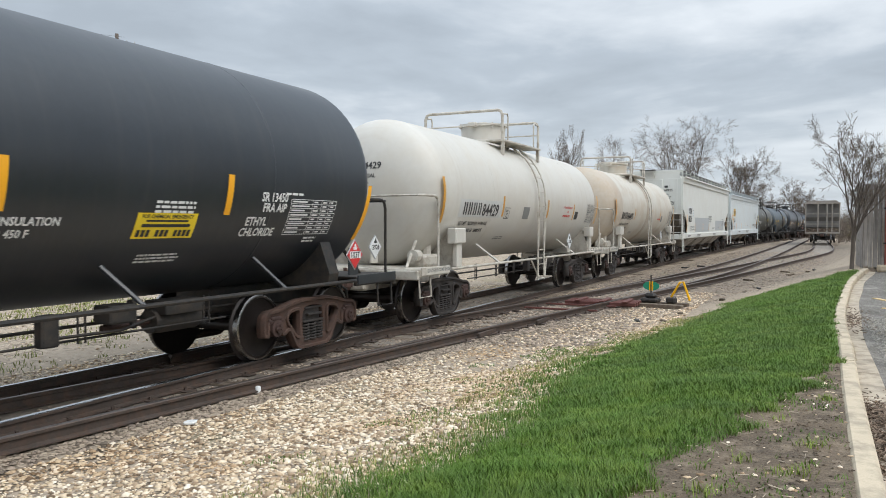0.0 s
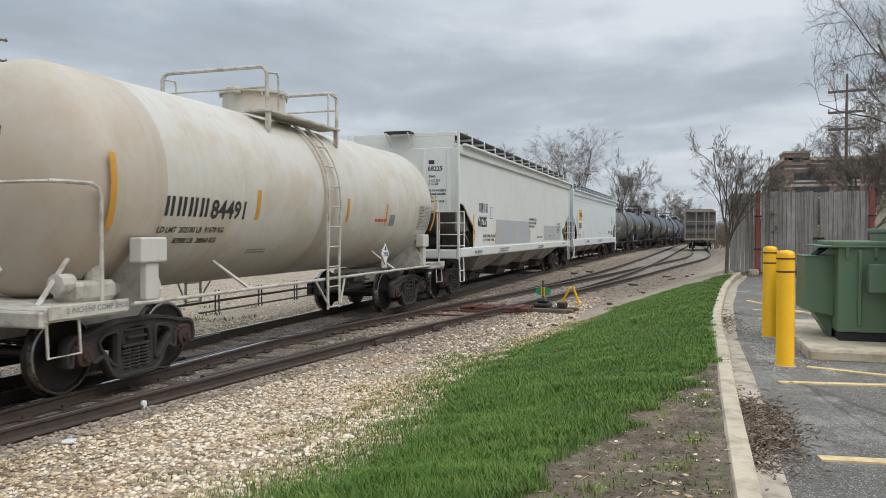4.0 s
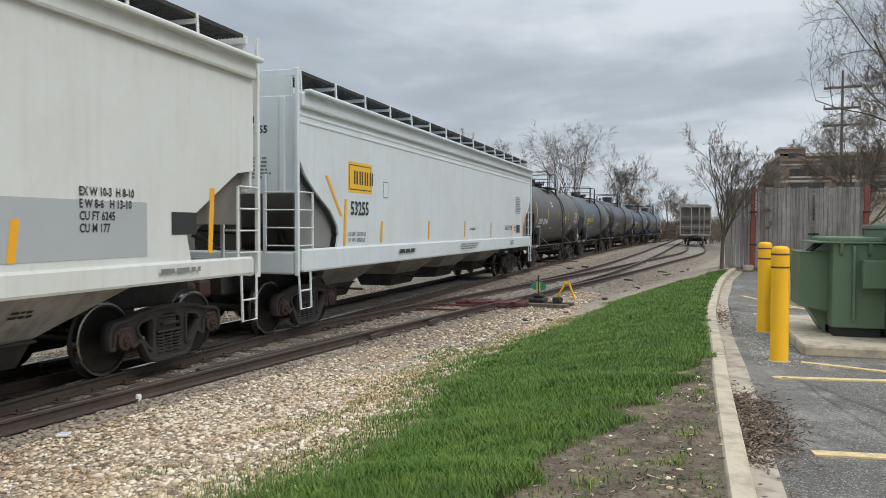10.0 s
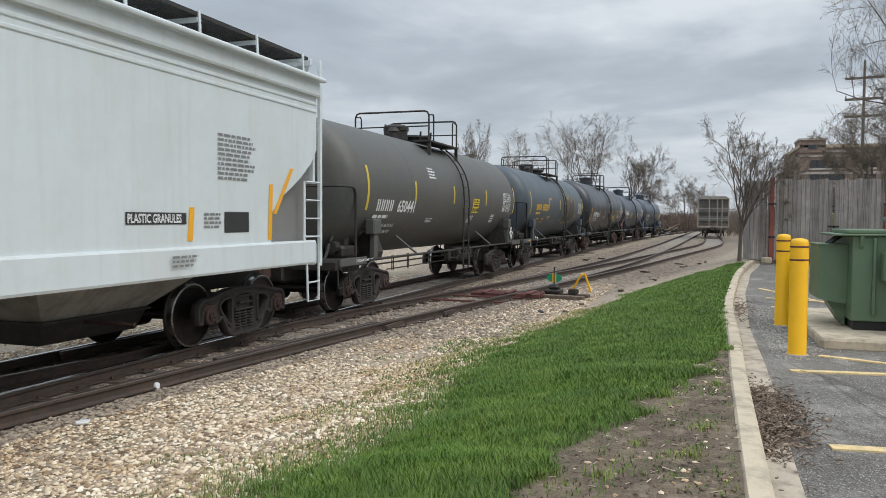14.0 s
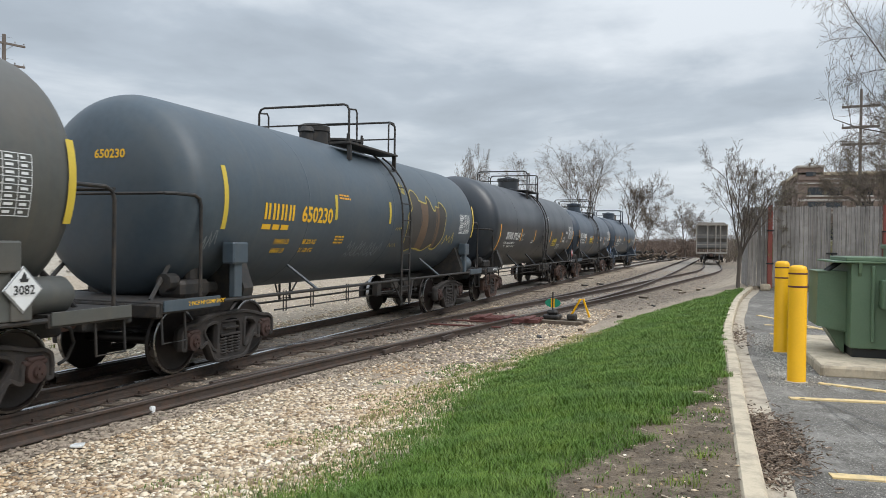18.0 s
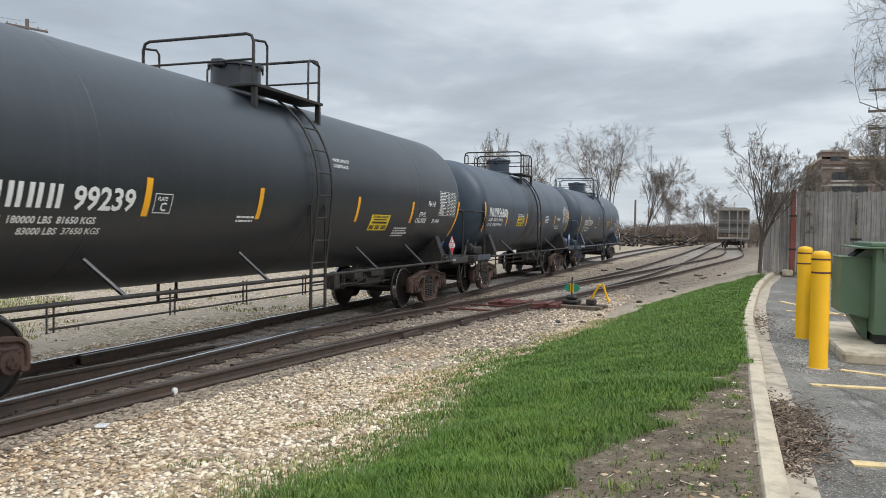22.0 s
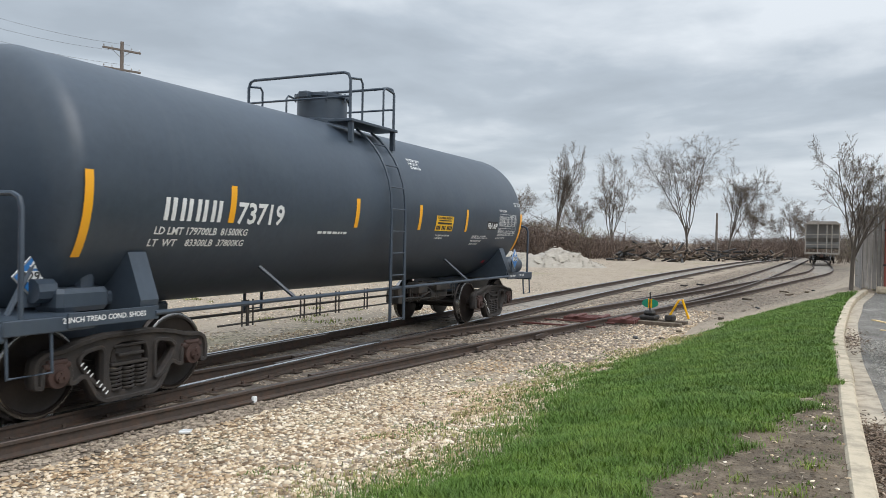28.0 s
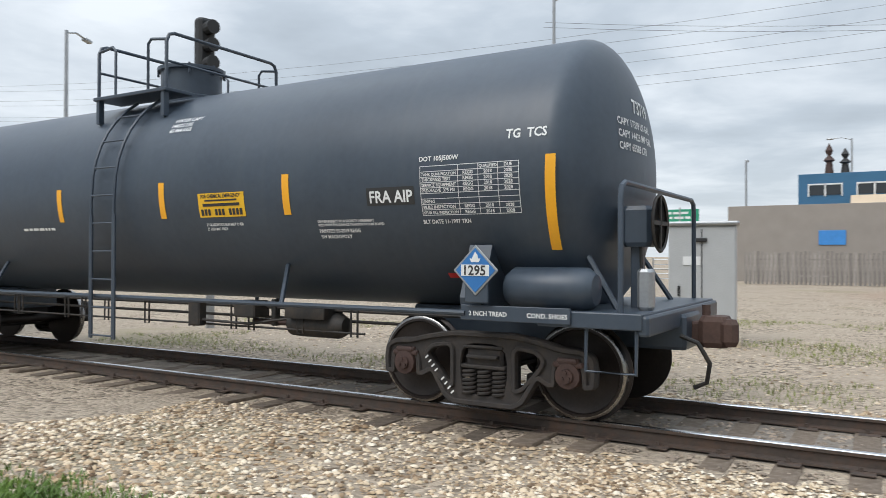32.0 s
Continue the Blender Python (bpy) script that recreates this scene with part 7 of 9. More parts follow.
kl = lambda x: float(kerbline(x))
kerb = thing("kerb", "worn pale concrete kerb beside the grass", kind="structure")
x = -30.0
rk = random.Random(8)
while x < 27.5:
    ln = 3.0 if x < 26 else 1.5
    g = strip(kl, lambda q: kl(q) - 0.15, x + 0.006, x + ln - 0.006, 0.20, LOT + 0.02 + rk.uniform(-0.006, 0.006), 0.25)
    part("kerb_stone", g, "concrete", kerb)
    g = strip(lambda q: kl(q) - 0.152, lambda q: kl(q) - 0.36 - 0.02 * math.sin(q), x + 0.005, x + ln - 0.005, 0.20, ASPH + 0.014 + rk.uniform(-0.004, 0.004), 0.25, 0.008)
    part("gutter_slab", g, "gutter", kerb)
    x += ln
lot = Geo()
xs = np.arange(-30, 33.01, 0.5)
vs = []
for x in xs:
    for k, y in enumerate((kl(x) - 0.32, -2.5, -5, -9, -16, -30)):
        vs.append((x, y, ASPH + 0.008 * noise.noise((x * 0.6, y * 0.6, 3))))
lot.add(vs, [(i * 6 + k, i * 6 + k + 1, i * 6 + k + 7, i * 6 + k + 6) for i in range(len(xs) - 1) for k in range(5)])
solo("parking_lot", lot, "asphalt", "cracked grey asphalt car park with faded yellow lines", kind="structure", smooth=True)
lines = thing("parking_lines", "faded yellow painted parking lines", kind="structure")
for (xa, ya), (xb, yb), w in (((8.49, -0.98), (8.85, -3.4), 0.10), ((5.71, -0.92), (5.95, -3.0), 0.11), ((9.55, -1.40), (8.75, -3.2), 0.09), ((18.4, -1.45), (15.3, -2.55), 0.10), ((16.25, -1.4), (15.85, -2.7), 0.09), ((14.65, -1.35), (14.5, -2.4), 0.09), ((13.6, -1.3), (13.45, -2.3), 0.09), ((2.9, -0.9), (3.2, -3.4), 0.11)):
    d = Vector((xb - xa, yb - ya)).normalized(); n = Vector((-d.y, d.x)) * w / 2
    pts = [(xa + n.x, ya + n.y), (xa - n.x, ya - n.y), (xb - n.x, yb - n.y), (xb + n.x, yb + n.y)]
    part("painted_line", Geo().prism(pts, ASPH - 0.01, ASPH + 0.0135, axis="z"), "linepaint", lines)
crack = Geo()
cx_, cy_ = 8.3, -1.25
for k in range(26):
    nx, ny = cx_ - 0.19, cy_ - 0.028 + rk.uniform(-0.03, 0.03)
    crack.add([(cx_, cy_ - 0.004, ASPH + 0.011), (cx_, cy_ + 0.004, ASPH + 0.011), (nx, ny + 0.004, ASPH + 0.011), (nx, ny - 0.004, ASPH + 0.011)], [(0, 1, 2, 3)])
    cx_, cy_ = nx, ny
cx_, cy_ = 9.0, -1.0
for k in range(30):
    nx, ny = cx_ - 0.17 + rk.uniform(-0.03, 0.03), cy_ - 0.055 + rk.uniform(-0.035, 0.035)
    w_ = rk.uniform(0.004, 0.009)
    crack.add([(cx_, cy_ - w_, ASPH + 0.011), (cx_, cy_ + w_, ASPH + 0.011), (nx, ny + w_, ASPH + 0.011), (nx, ny - w_, ASPH + 0.011)], [(0, 1, 2, 3)])
    cx_, cy_ = nx, ny
for x0_, y0_, dx_, dy_ in ((12.6, -0.95, 0.02, -0.13), (7.2, -0.85, 0.05, -0.14), (14.2, -1.6, -0.15, -0.08)):
    for k in range(14):
        nx, ny = x0_ + dx_ + rk.uniform(-0.03, 0.03), y0_ + dy_ + rk.uniform(-0.03, 0.03)
        crack.add([(x0_ - 0.004, y0_ - 0.004, ASPH + 0.0115), (x0_ + 0.004, y0_ + 0.004, ASPH + 0.0115), (nx + 0.004, ny + 0.004, ASPH + 0.0115), (nx - 0.004, ny - 0.004, ASPH + 0.0115)], [(0, 1, 2, 3)])
        x0_, y0_ = nx, ny
solo("asphalt_crack", crack, M["ink"], "long dark crack in the asphalt", kind="structure")
gp = Geo()
for i in range(2600):
    x, y = rk.uniform(9.2, 14.5), 0
    y = kl(x) - 0.45 - abs(rk.gauss(0, 0.35))
    s = rk.uniform(0.003, 0.009)
    gp.box(x - s, y - s, ASPH, x + s, y + s, ASPH + s * 1.4, 0, m=None)
tagged(solo("loose_grit", gp, "grit", "pale loose grit beside the gutter"), kind="stuff")


def bollard(x, y):
    b = thing("bollard", "bright yellow steel bollard with two dark red bands", "bollard", "yellow bollards", at=pose(x, y, ASPH, rk.uniform(-0.5, 0.5), rk.uniform(-0.5, 0.5), 0))
    part("post", Geo().lathe([(0.104, 0.0), (0.100, 0.01), (0.100, 1.28), (0.092, 1.315), (0.07, 1.335), (0.0, 1.345)], 28), "yellow", b, smooth=True)
    for z in (1.085, 1.235):
        part("band", Geo().lathe([(0.1015, z), (0.1025, z + 0.002), (0.1025, z + 0.018), (0.1015, z + 0.02)], 28), M["redsteel"], b, "dark red reflective band", smooth=True)
    part("foot_ring", Geo().lathe([(0.125, -0.01), (0.125, 0.008), (0.104, 0.012)], 24), "concrete", b)


bollard(12.16, -1.27)
bollard(9.58, -1.17)


def transformer():
    t = thing("pad_transformer", "dark green pad-mounted transformer on a concrete pad", "transformer", at=pose(11.0, -2.0, ASPH))
    part("pad", Geo().box(-0.88, -3.0, -0.02, 2.6, 0.50, 0.13, 0.03), "concrete", t, "worn concrete pad")
    # transformer tank with its flanged lid
    part("tank_body", Geo().box(0.0, -0.60, 0.25, 1.3, 0.03, 1.35, 0.012), "green", t)
    part("plinth", Geo().box(0.05, -0.56, 0.13, 1.25, 0.0, 0.25, 0.01), "signal", t, "dark recessed plinth")
    part("lid", Geo().box(-0.05, -0.62, 1.35, 1.36, 0.24, 1.375, 0.008), "green", t)
    part("lid_plate", Geo().box(-0.03, -0.57, 1.375, 1.2, 0.10, 1.43, 0.012), "green", t)
    for y in (-0.07, -0.40):
        part("lifting_lug", Geo().prism([(-0.06, 1.36), (0.0, 1.36), (0.0, 1.18), (-0.03, 1.22)], y - 0.02, y + 0.02), "green", t)
    part("seam_rib", Geo().box(-0.05, -0.24, 0.34, 0.0, -0.20, 1.32, 0.008), "green", t)
    part("valve_box", Geo().box(-0.20, -0.58, 0.78, -0.004, -0.29, 1.14, 0.012), "green", t, "small green side box")
    # cable box on the fence side, on a sloping bracket
    part("cable_box", Geo().prism([(0.032, 1.22), (0.38, 1.22), (0.39, 0.50), (0.032, 0.43)], 0.28, 1.05, axis="x"), "green", t)
    part("cable_box_lid", Geo().box(0.26, 0.032, 1.22, 1.07, 0.40, 1.235, 0.005), "green", t)
    part("cable_box_bracket", Geo().prism([(0.032, 0.428), (0.26, 0.468), (0.06, 0.15), (0.032, 0.13)], 0.4, 0.9, axis="x"), "green", t)
    for q in (0.4, 0.6):
        part("conduit", Geo().tube([(q, 0.25, 1.23), (q + 0.02, 0.08, 1.36)], 0.025), "signal", t)
    # tall cabinet beside it
    part("cabinet", Geo().box(-0.56, -2.4, 0.13, 1.35, -0.615, 1.54, 0.015), "green", t)
    part("cabinet_roof", Geo().box(-0.60, -2.44, 1.54, 1.39, -0.585, 1.60, 0.015), "green", t)
    part("cabinet_door", Geo().box(-0.585, -1.48, 0.2, -0.562, -0.66, 1.5, 0.01), "green", t)
    part("door_handle", Geo().box(-0.62, -1.40, 0.8, -0.586, -1.36, 1.0, 0.008), "steel", t)


transformer()


def fence():
    f = thing("enclosure_fence", "grey weathered board fence with red-brown gate posts", "fence")
    fx, zb = 29.0, 0.56
    r = random.Random(3)

    def boards(y0, y1, x0, x1, top, panel):
        y = y0
        while y > y1 + 0.02:
            w = min(0.135, y - y1)
            u = (y - y0) / (y1 - y0)
            xx = x0 + (x1 - x0) * u
            me = Geo().box(xx - 0.011 + r.uniform(-0.006, 0.006), y - w + 0.004, zb + 0.06 + r.uniform(0, 0.05), xx + 0.011 + r.uniform(-0.006, 0.006), y - 0.003, top + r.uniform(-0.03, 0.03), 0.003)
            part("board", me, "wood", panel)
            y -= 0.14
    boards(-1.92, -2.54, fx - 0.05, fx, 3.38, f)
    boards(-2.72, -4.55, fx, fx, 3.42, f)
    boards(-4.60, -6.1, fx, fx, 3.42, f)
    for y in (-2.62, -6.2):
        part("gate_post", Geo().box(fx - 0.08, y - 0.075, zb, fx + 0.08, y + 0.075, 3.48, 0.012), mat("red_brown_post_paint", (0.27, 0.075, 0.055), 0.6, vary=0.12, scale=3), f, "red-brown steel gate post")
        for z in (1.4, 2.55):
            part("hinge", Geo().box(fx - 0.10, y - 0.12, z, fx - 0.075, y + 0.12, z + 0.05, 0.005), "signal", f)
    for y0, y1 in ((-2.72, -4.55), (-4.60, -6.1)):
        for z in (0.95, 2.0, 3.1):
            part("cross_rail", Geo().box(fx + 0.02, y1, z, fx + 0.07, y0, z + 0.09, 0.006), "wood", f)
    part("latch", Geo().box(fx - 0.05, -4.75, 1.78, fx - 0.014, -4.40, 1.84, 0.006).box(fx - 0.05, -4.60, 1.55, fx - 0.02, -4.56, 1.84), "signal", f, "black gate latch")
    # side run going back behind the front
    for k in range(24):
        xx = fx + 0.12 + k * 0.14
        part("board", Geo().box(xx, -1.93, zb, xx + 0.13, -1.905, 3.38 + r.uniform(-0.04, 0.04), 0.003), "wood", f)
    part("footing_stone", Geo().box(fx - 0.55, -2.62, 0.5, fx - 0.2, -2.3, 0.72, 0.05), "concrete", f)


fence()

# ---- grass, soil, stones ----
edge = spline((-6, -4, 0, 4.0, 4.9, 5.5, 6.8, 9.2, 10.8, 11.9, 14.8, 20.2, 24.6, 27.5), (3.1, 3.0, 3.0, 2.95, 2.85, 2.55, 2.75, 2.9, 2.85, 2.45, 1.9, 1.2, -0.6, -1.5))
soil = spline((-6, 3, 4.1, 4.95, 6.2, 6.9, 8.3, 9.5), (1.0, 0.9, 0.78, 0.6, 0.2, 0.05, -0.33, -0.45))


def sod():
    """The turf and the bare strip along the kerb, as thin sheets on the bank."""
    for name, lo, hi, x0, x1, m, lift, label in (("turf", lambda x: max(float(soil(x)) + 0.32 if x < 9.4 else -9, kl(x) + 0.005), lambda x: float(edge(x)) - 0.55, -6, 27.4, "turf", 0.012, "dense turf under the grass"), ("soil_strip", lambda x: kl(x) + 0.002, lambda x: max(float(soil(x)) + 0.45, kl(x) + 0.02), -6, 9.9, "dirt", 0.010, "bare brown soil strip along the kerb")):
        xs = np.arange(x0, x1 + 0.01, 0.2)
        vs, n = [], 10
        for x in xs:
            a, b = lo(x), hi(x) + 0.12 * noise.noise((x * 2.0, 1, 0)) + 0.06 * noise.noise((x * 7, 5, 0))
            for k in range(n):
                y = a + (max(b, a + 0.01) - a) * k / (n - 1)
                vs.append((x, y, ground_z(x, y) + 0.03 * noise.noise((x * 0.8, y * 0.8, 0)) + lift + (0.0 if k < n - 1 else -0.02)))
        fs = [(i * n + k, i * n + k + 1, (i + 1) * n + k + 1, (i + 1) * n + k) for i in range(len(xs) - 1) for k in range(n - 1)]
        solo(name, Geo().add(vs, fs), m, label, kind="structure", smooth=True)


M["yardweed"] = mat("dry_yard_weed", (0.20, 0.22, 0.06), 0.8, vary=0.3, scale=2, bump=0.0, rand=0.4)
M["tuft"] = mat("yellow_green_weed", (0.17, 0.23, 0.03), 0.6, vary=0.3, scale=3, bump=0.0, rand=0.3)
M["straw"] = mat("dry_yellow_green_grass", (0.27, 0.26, 0.085), 0.7, vary=0.35, scale=3, bump=0.0, rand=0.4)
M["turf"] = mat("turf_thatch", (0.075, 0.14, 0.018), 0.95, vary=0.3, scale=2, fine=40, bump=0.02, second=(0.13, 0.12, 0.05), amount=0.4)
sod()


def blades(n, inside, seed, hmin, hmax, name, label, width=0.0033, colour="blade", box=(-6, 27.4, -2, 3.3), bias=1.0):
    """Many thin bent blades, thicker and fewer with distance."""
    r = np.random.RandomState(seed)
    x = box[0] + (box[1] - box[0]) * r.rand(n * 6) ** bias
    y = box[2] + (box[3] - box[2]) * r.rand(n * 6)
    ok = r.rand(n * 6) < inside(x, y)
    x, y = x[ok][:n], y[ok][:n]
    n = len(x)
    clump = 0.5 + 0.5 * wobble(x, y, 7, 1.3) + 0.35 * wobble(x, y, 2, 4.0)
    h = hmin + (hmax - hmin) * np.maximum(0.05, clump) * (0.6 + 0.6 * r.rand(n))
    z = ground_zs(x, y) + 0.03 * wobble(x, y, 0, 0.8) + 0.006
    a = 3.0 * wobble(x, y, 11, 0.8) + 2.0 * wobble(x, y, 12, 3.5) + (r.rand(n) - 0.5) * 6.0
    lean = h * (0.25 + 0.9 * r.rand(n))
    w = width * (0.7 + 0.6 * r.rand(n)) * (1 + np.maximum(0, x - 5) * 0.09)
    dx, dy = np.cos(a), np.sin(a)
    V = np.empty((n, 5, 3))
    for k, (c, l, q, u) in enumerate(((-1, 0, 1, 0), (1, 0, 1, 0), (1, 0.35, 0.7, 0.6), (-1, 0.35, 0.7, 0.6), (0, 1, 0, 1))):
        V[:, k, 0] = x + dx * lean * l + c * dy * w * q
        V[:, k, 1] = y + dy * lean * l - c * dx * w * q
        V[:, k, 2] = z + h * u
    F = (np.arange(n)[:, None, None] * 5 + np.array([(0, 1, 2), (0, 2, 3), (3, 2, 4)])[None]).reshape(-1, 3)
    tagged(new(name, raw_mesh(name, V.reshape(-1, 3), F, colour)), label, kind="stuff")


def in_grass(x, y):
    e = edge(x) + 0.2 * wobble(x, x * 0, 1, 2.0) + 0.45 * wobble(x, y, 6, 2.2)
    s = np.maximum(np.where(x < 9.4, soil(x), -9), kerbline(x) + 0.01) + 0.16 * wobble(x, x * 0, 9, 3.0) + 0.3 * wobble(x, y, 5, 2.4) * (x < 9.4)
    k = np.clip((e + 0.15 - y) / 1.0, 0.02, 1) ** 1.6 * np.minimum(1, (y - s) / 0.15 + 0.1)
    return np.where((y > e + 0.15) | (y < s), 0, k)


blades(250000, in_grass, 1, 0.024, 0.082, "grass", "lush bright green spring grass", width=0.0029, bias=1.4, box=(2.0, 27.4, -2, 3.3))
blades(50000, in_grass, 2, 0.024, 0.082, "grass", "lush bright green spring grass", width=0.0055, box=(-6, 2.2, 0.5, 3.3))


def in_weeds(x, y):
    e = edge(x)
    a = np.where(wobble(x, y, 4, 1.3) + 0.6 * wobble(x, y, 3, 5.0) > 0.02 + (y - e) * 0.32, 0.4, 0.0)
    b = np.where(wobble(x, y, 8, 2.2) + 0.5 * wobble(x, y, 3, 6.0) > 0.06, 0.4, 0.0)
    return np.where((y > e - 0.1) & (y < e + 1.3), a, np.where((x < 9.6) & (y > kerbline(x) + 0.02) & (y < soil(x) + 0.1), b, 0))


blades(16000, in_weeds, 3, 0.012, 0.045, "weeds", "sparse low weeds in gravel and soil", box=(3, 14, -0.5, 4.6), width=0.004)
TUFTS = ((4.75, 0.02, 0.14), (5.0, 0.30, 0.10), (5.45, -0.08, 0.12), (6.1, 0.12, 0.08), (6.9, -0.2, 0.08), (4.3, 0.45, 0.12), (7.9, -0.22, 0.06))
blades(2600, lambda x, y: np.clip(sum(np.exp(-((x - a) ** 2 + (y - b) ** 2) / (c * c * 0.35)) for a, b, c in TUFTS), 0, 1), 33, 0.03, 0.075, "weed_tuft", "bright yellow-green weed tufts in bare soil", box=(4.0, 8.2, -0.5, 0.8), width=0.0032, colour="tuft")
blades(9000, lambda x, y: np.where(abs(y - edge(x) - 0.12 + 0.5 * wobble(x, y, 6, 2.2)) < 0.45, 0.5 + wobble(x, y, 13, 2.6) * 1.2, 0.0).clip(0, 1), 34, 0.02, 0.06, "dry_grass", "pale dry grass along the edge of the turf", box=(2.5, 16, -0.2, 4.2), width=0.0034, colour="straw", bias=1.2)
blades(14000, lambda x, y: np.where(wobble(x, y, 5, 0.35) + 0.5 * wobble(x, y, 3, 1.7) > 0.18, 0.6, 0.0), 9, 0.03, 0.11, "yard_weeds", "thin yellow-green weeds in the dusty yard", box=(-16, 18, 9.6, 22), width=0.006, colour="yardweed")


def stones(n, seed, name, label, box, ok, smin, smax, colour="stone", up=None, bias=1.0):
    """Many small angular stones lying on the ground."""
    r = np.random.RandomState(seed)
    base = np.array([(1, 0, 0), (-1, 0, 0), (0, 1, 0), (0, -1, 0), (0, 0, 1), (0, 0, -1), (0.6, 0.6, 0.55), (-0.6, 0.55, 0.6), (0.55, -0.6, 0.6), (-0.6, -0.6, 0.55)], float)
    tri = np.array([(0, 2, 6), (2, 4, 6), (4, 0, 6), (2, 1, 7), (1, 4, 7), (4, 2, 7), (0, 4, 8), (4, 3, 8), (3, 0, 8), (3, 4, 9), (4, 1, 9), (1, 3, 9)])
    m = n * 5
    x = box[0] + (box[1] - box[0]) * r.rand(m) ** bias
    y = box[2] + (box[3] - box[2]) * r.rand(m)
    keep = r.rand(m) < ok(x, y)
    x, y = x[keep][:n], y[keep][:n]
    n = len(x)
    s = smin + (smax - smin) * r.rand(n) ** 2
    size = np.stack((s * (0.8 + 0.6 * r.rand(n)), s * (0.6 + 0.5 * r.rand(n)), s * (0.45 + 0.35 * r.rand(n))), 1)
    p = base[None] * (1 + 0.5 * (r.rand(n, 10, 1) - 0.5)) * size[:, None, :]
    a = r.rand(n, 1) * 6.283
    c, q = np.cos(a), np.sin(a)
    z = (up(x, y) if up else ground_zs(x, y) + np.where(ground_zs(x, y) > 0.002, 0.03 * wobble(x, y, 0, 0.8) + 0.008, 0)) + s * 0.18
    V = np.stack((x[:, None] + c * p[:, :, 0] - q * p[:, :, 1], y[:, None] + q * p[:, :, 0] + c * p[:, :, 1], z[:, None] + p[:, :, 2]), 2)
    F = (np.arange(n)[:, None, None] * 10 + tri[None]).reshape(-1, 3)
    tagged(new(name, raw_mesh(name, V.reshape(-1, 3), F, colour)), label, kind="stuff")


def near_tie(x, y):
    """Nearness to a tie's top: 1 on a tie, 0 in a crib."""
    out = np.zeros(len(x))
    for key, path in (("track_main", track1s), ("track_siding", _t2)):
        t = np.array(sorted(TIES[key]))
        i = np.clip(np.searchsorted(t, x), 1, len(t) - 1)
        d = np.minimum(abs(x - t[i]), abs(x - t[i - 1]))
        out = np.maximum(out, np.where((abs(y - path(x)) < 1.42) & (d < 0.14), 1, 0))
    return out


def on_gravel(x, y):
    k = np.clip((y - edge(x) + 0.75 + 0.4 * wobble(x, y, 0, 1.5)) / 0.8, 0.03, 1.0)
    for p in (track1s(x), _t2(x)):
        k = np.where(abs(abs(y - p) - 0.753) < 0.10, 0, k)
    d = np.minimum(abs(y - track1s(x)), np.where(x > 3, abs(y - _t2(x)), 9))
    return np.where(d < 1.25, 0, k) * np.where(near_tie(x, y) > 0, 0.07, 1)


def bed(x, y):
    """Ballast heaped to the tie tops."""
    d = np.minimum(abs(y - track1s(x)), np.where(x > 3, abs(y - _t2(x)), 9))
    z = ground_zs(x, y)
    return np.maximum(z + np.where(z > 0.002, 0.03 * wobble(x, y, 0, 0.8), 0), np.where(d < 1.7, 0.004, 0))


stones(32000, 4, "ballast_stones", "pale limestone ballast stones", (-8, 24, 2.2, 9.6), on_gravel, 0.011, 0.034, up=bed, bias=1.15)
stones(27000, 24, "ballast_stones", "pale limestone ballast stones", (-3.5, 9.5, 2.2, 6.9), on_gravel, 0.010, 0.027, up=bed)
def in_crib(x, y):
    k = np.ones(len(x))
    for p in (track1s(x), _t2(x)):
        k = np.where(abs(abs(y - p) - 0.753) < 0.09, 0, k)
    d = np.minimum(abs(y - track1s(x)), np.where(x > 3, abs(y - _t2(x)), 9))
    return np.where(d < 1.25, k, 0) * np.where(near_tie(x, y) > 0, 0.1, 1)


stones(15000, 14, "crib_stones", "dirty brown ballast between the rails", (-8, 22, 3.4, 9.2), in_crib, 0.012, 0.034, "cribstone", up=bed)
stones(15000, 15, "siding_stones", "grimy grey-brown gravel round the switches", (12, 62, -4.5, 6.2), lambda x, y: np.where((np.minimum(abs(y - _t2(x)), abs(y - _t3(np.maximum(x, 16)))) < 2.6) & (y > edge(np.minimum(x, 27)) + 0.1), 1, 0.0), 0.014, 0.05, "cribstone", up=bed, bias=1.5)
stones(6500, 5, "yard_stones", "scattered pale stones in the yard", (-14, 30, 9.4, 17), lambda x, y: np.ones(len(x)), 0.008, 0.032)
stones(3200, 7, "soil_clods", "crumbs of bare brown soil", (2.0, 9.6, -0.45, 1.4), lambda x, y: np.where((kerbline(x) < y) & (y < soil(x) + 0.4), 1, 0), 0.003, 0.016, "dirt")
stones(170, 6, "soil_stones", "small pale stones on bare soil", (2.5, 9.5, -0.4, 0.9), lambda x, y: np.where((kerbline(x) < y) & (y < soil(x)), 1, 0), 0.006, 0.022)


def litter(n, seed, x0, x1, name, label):
    r = random.Random(seed)
    g = Geo()
    for _ in range(n):
        x = r.gauss((x0 + x1) / 2, (x1 - x0) / 4)
        y = kl(x) - 0.17 - abs(r.gauss(0, 0.17))
        l, w = r.uniform(0.006, 0.034), r.uniform(0.003, 0.009)
        m = pose(x, y, ASPH + 0.022 + r.uniform(0, 0.025), r.uniform(-30, 30), r.uniform(-30, 30), r.uniform(0, 360))
        g.box(-l, -w, -0.002, l, w, 0.002, 0, m=m)
    tagged(solo(name, g, "debris", label, fix=False), kind="stuff")


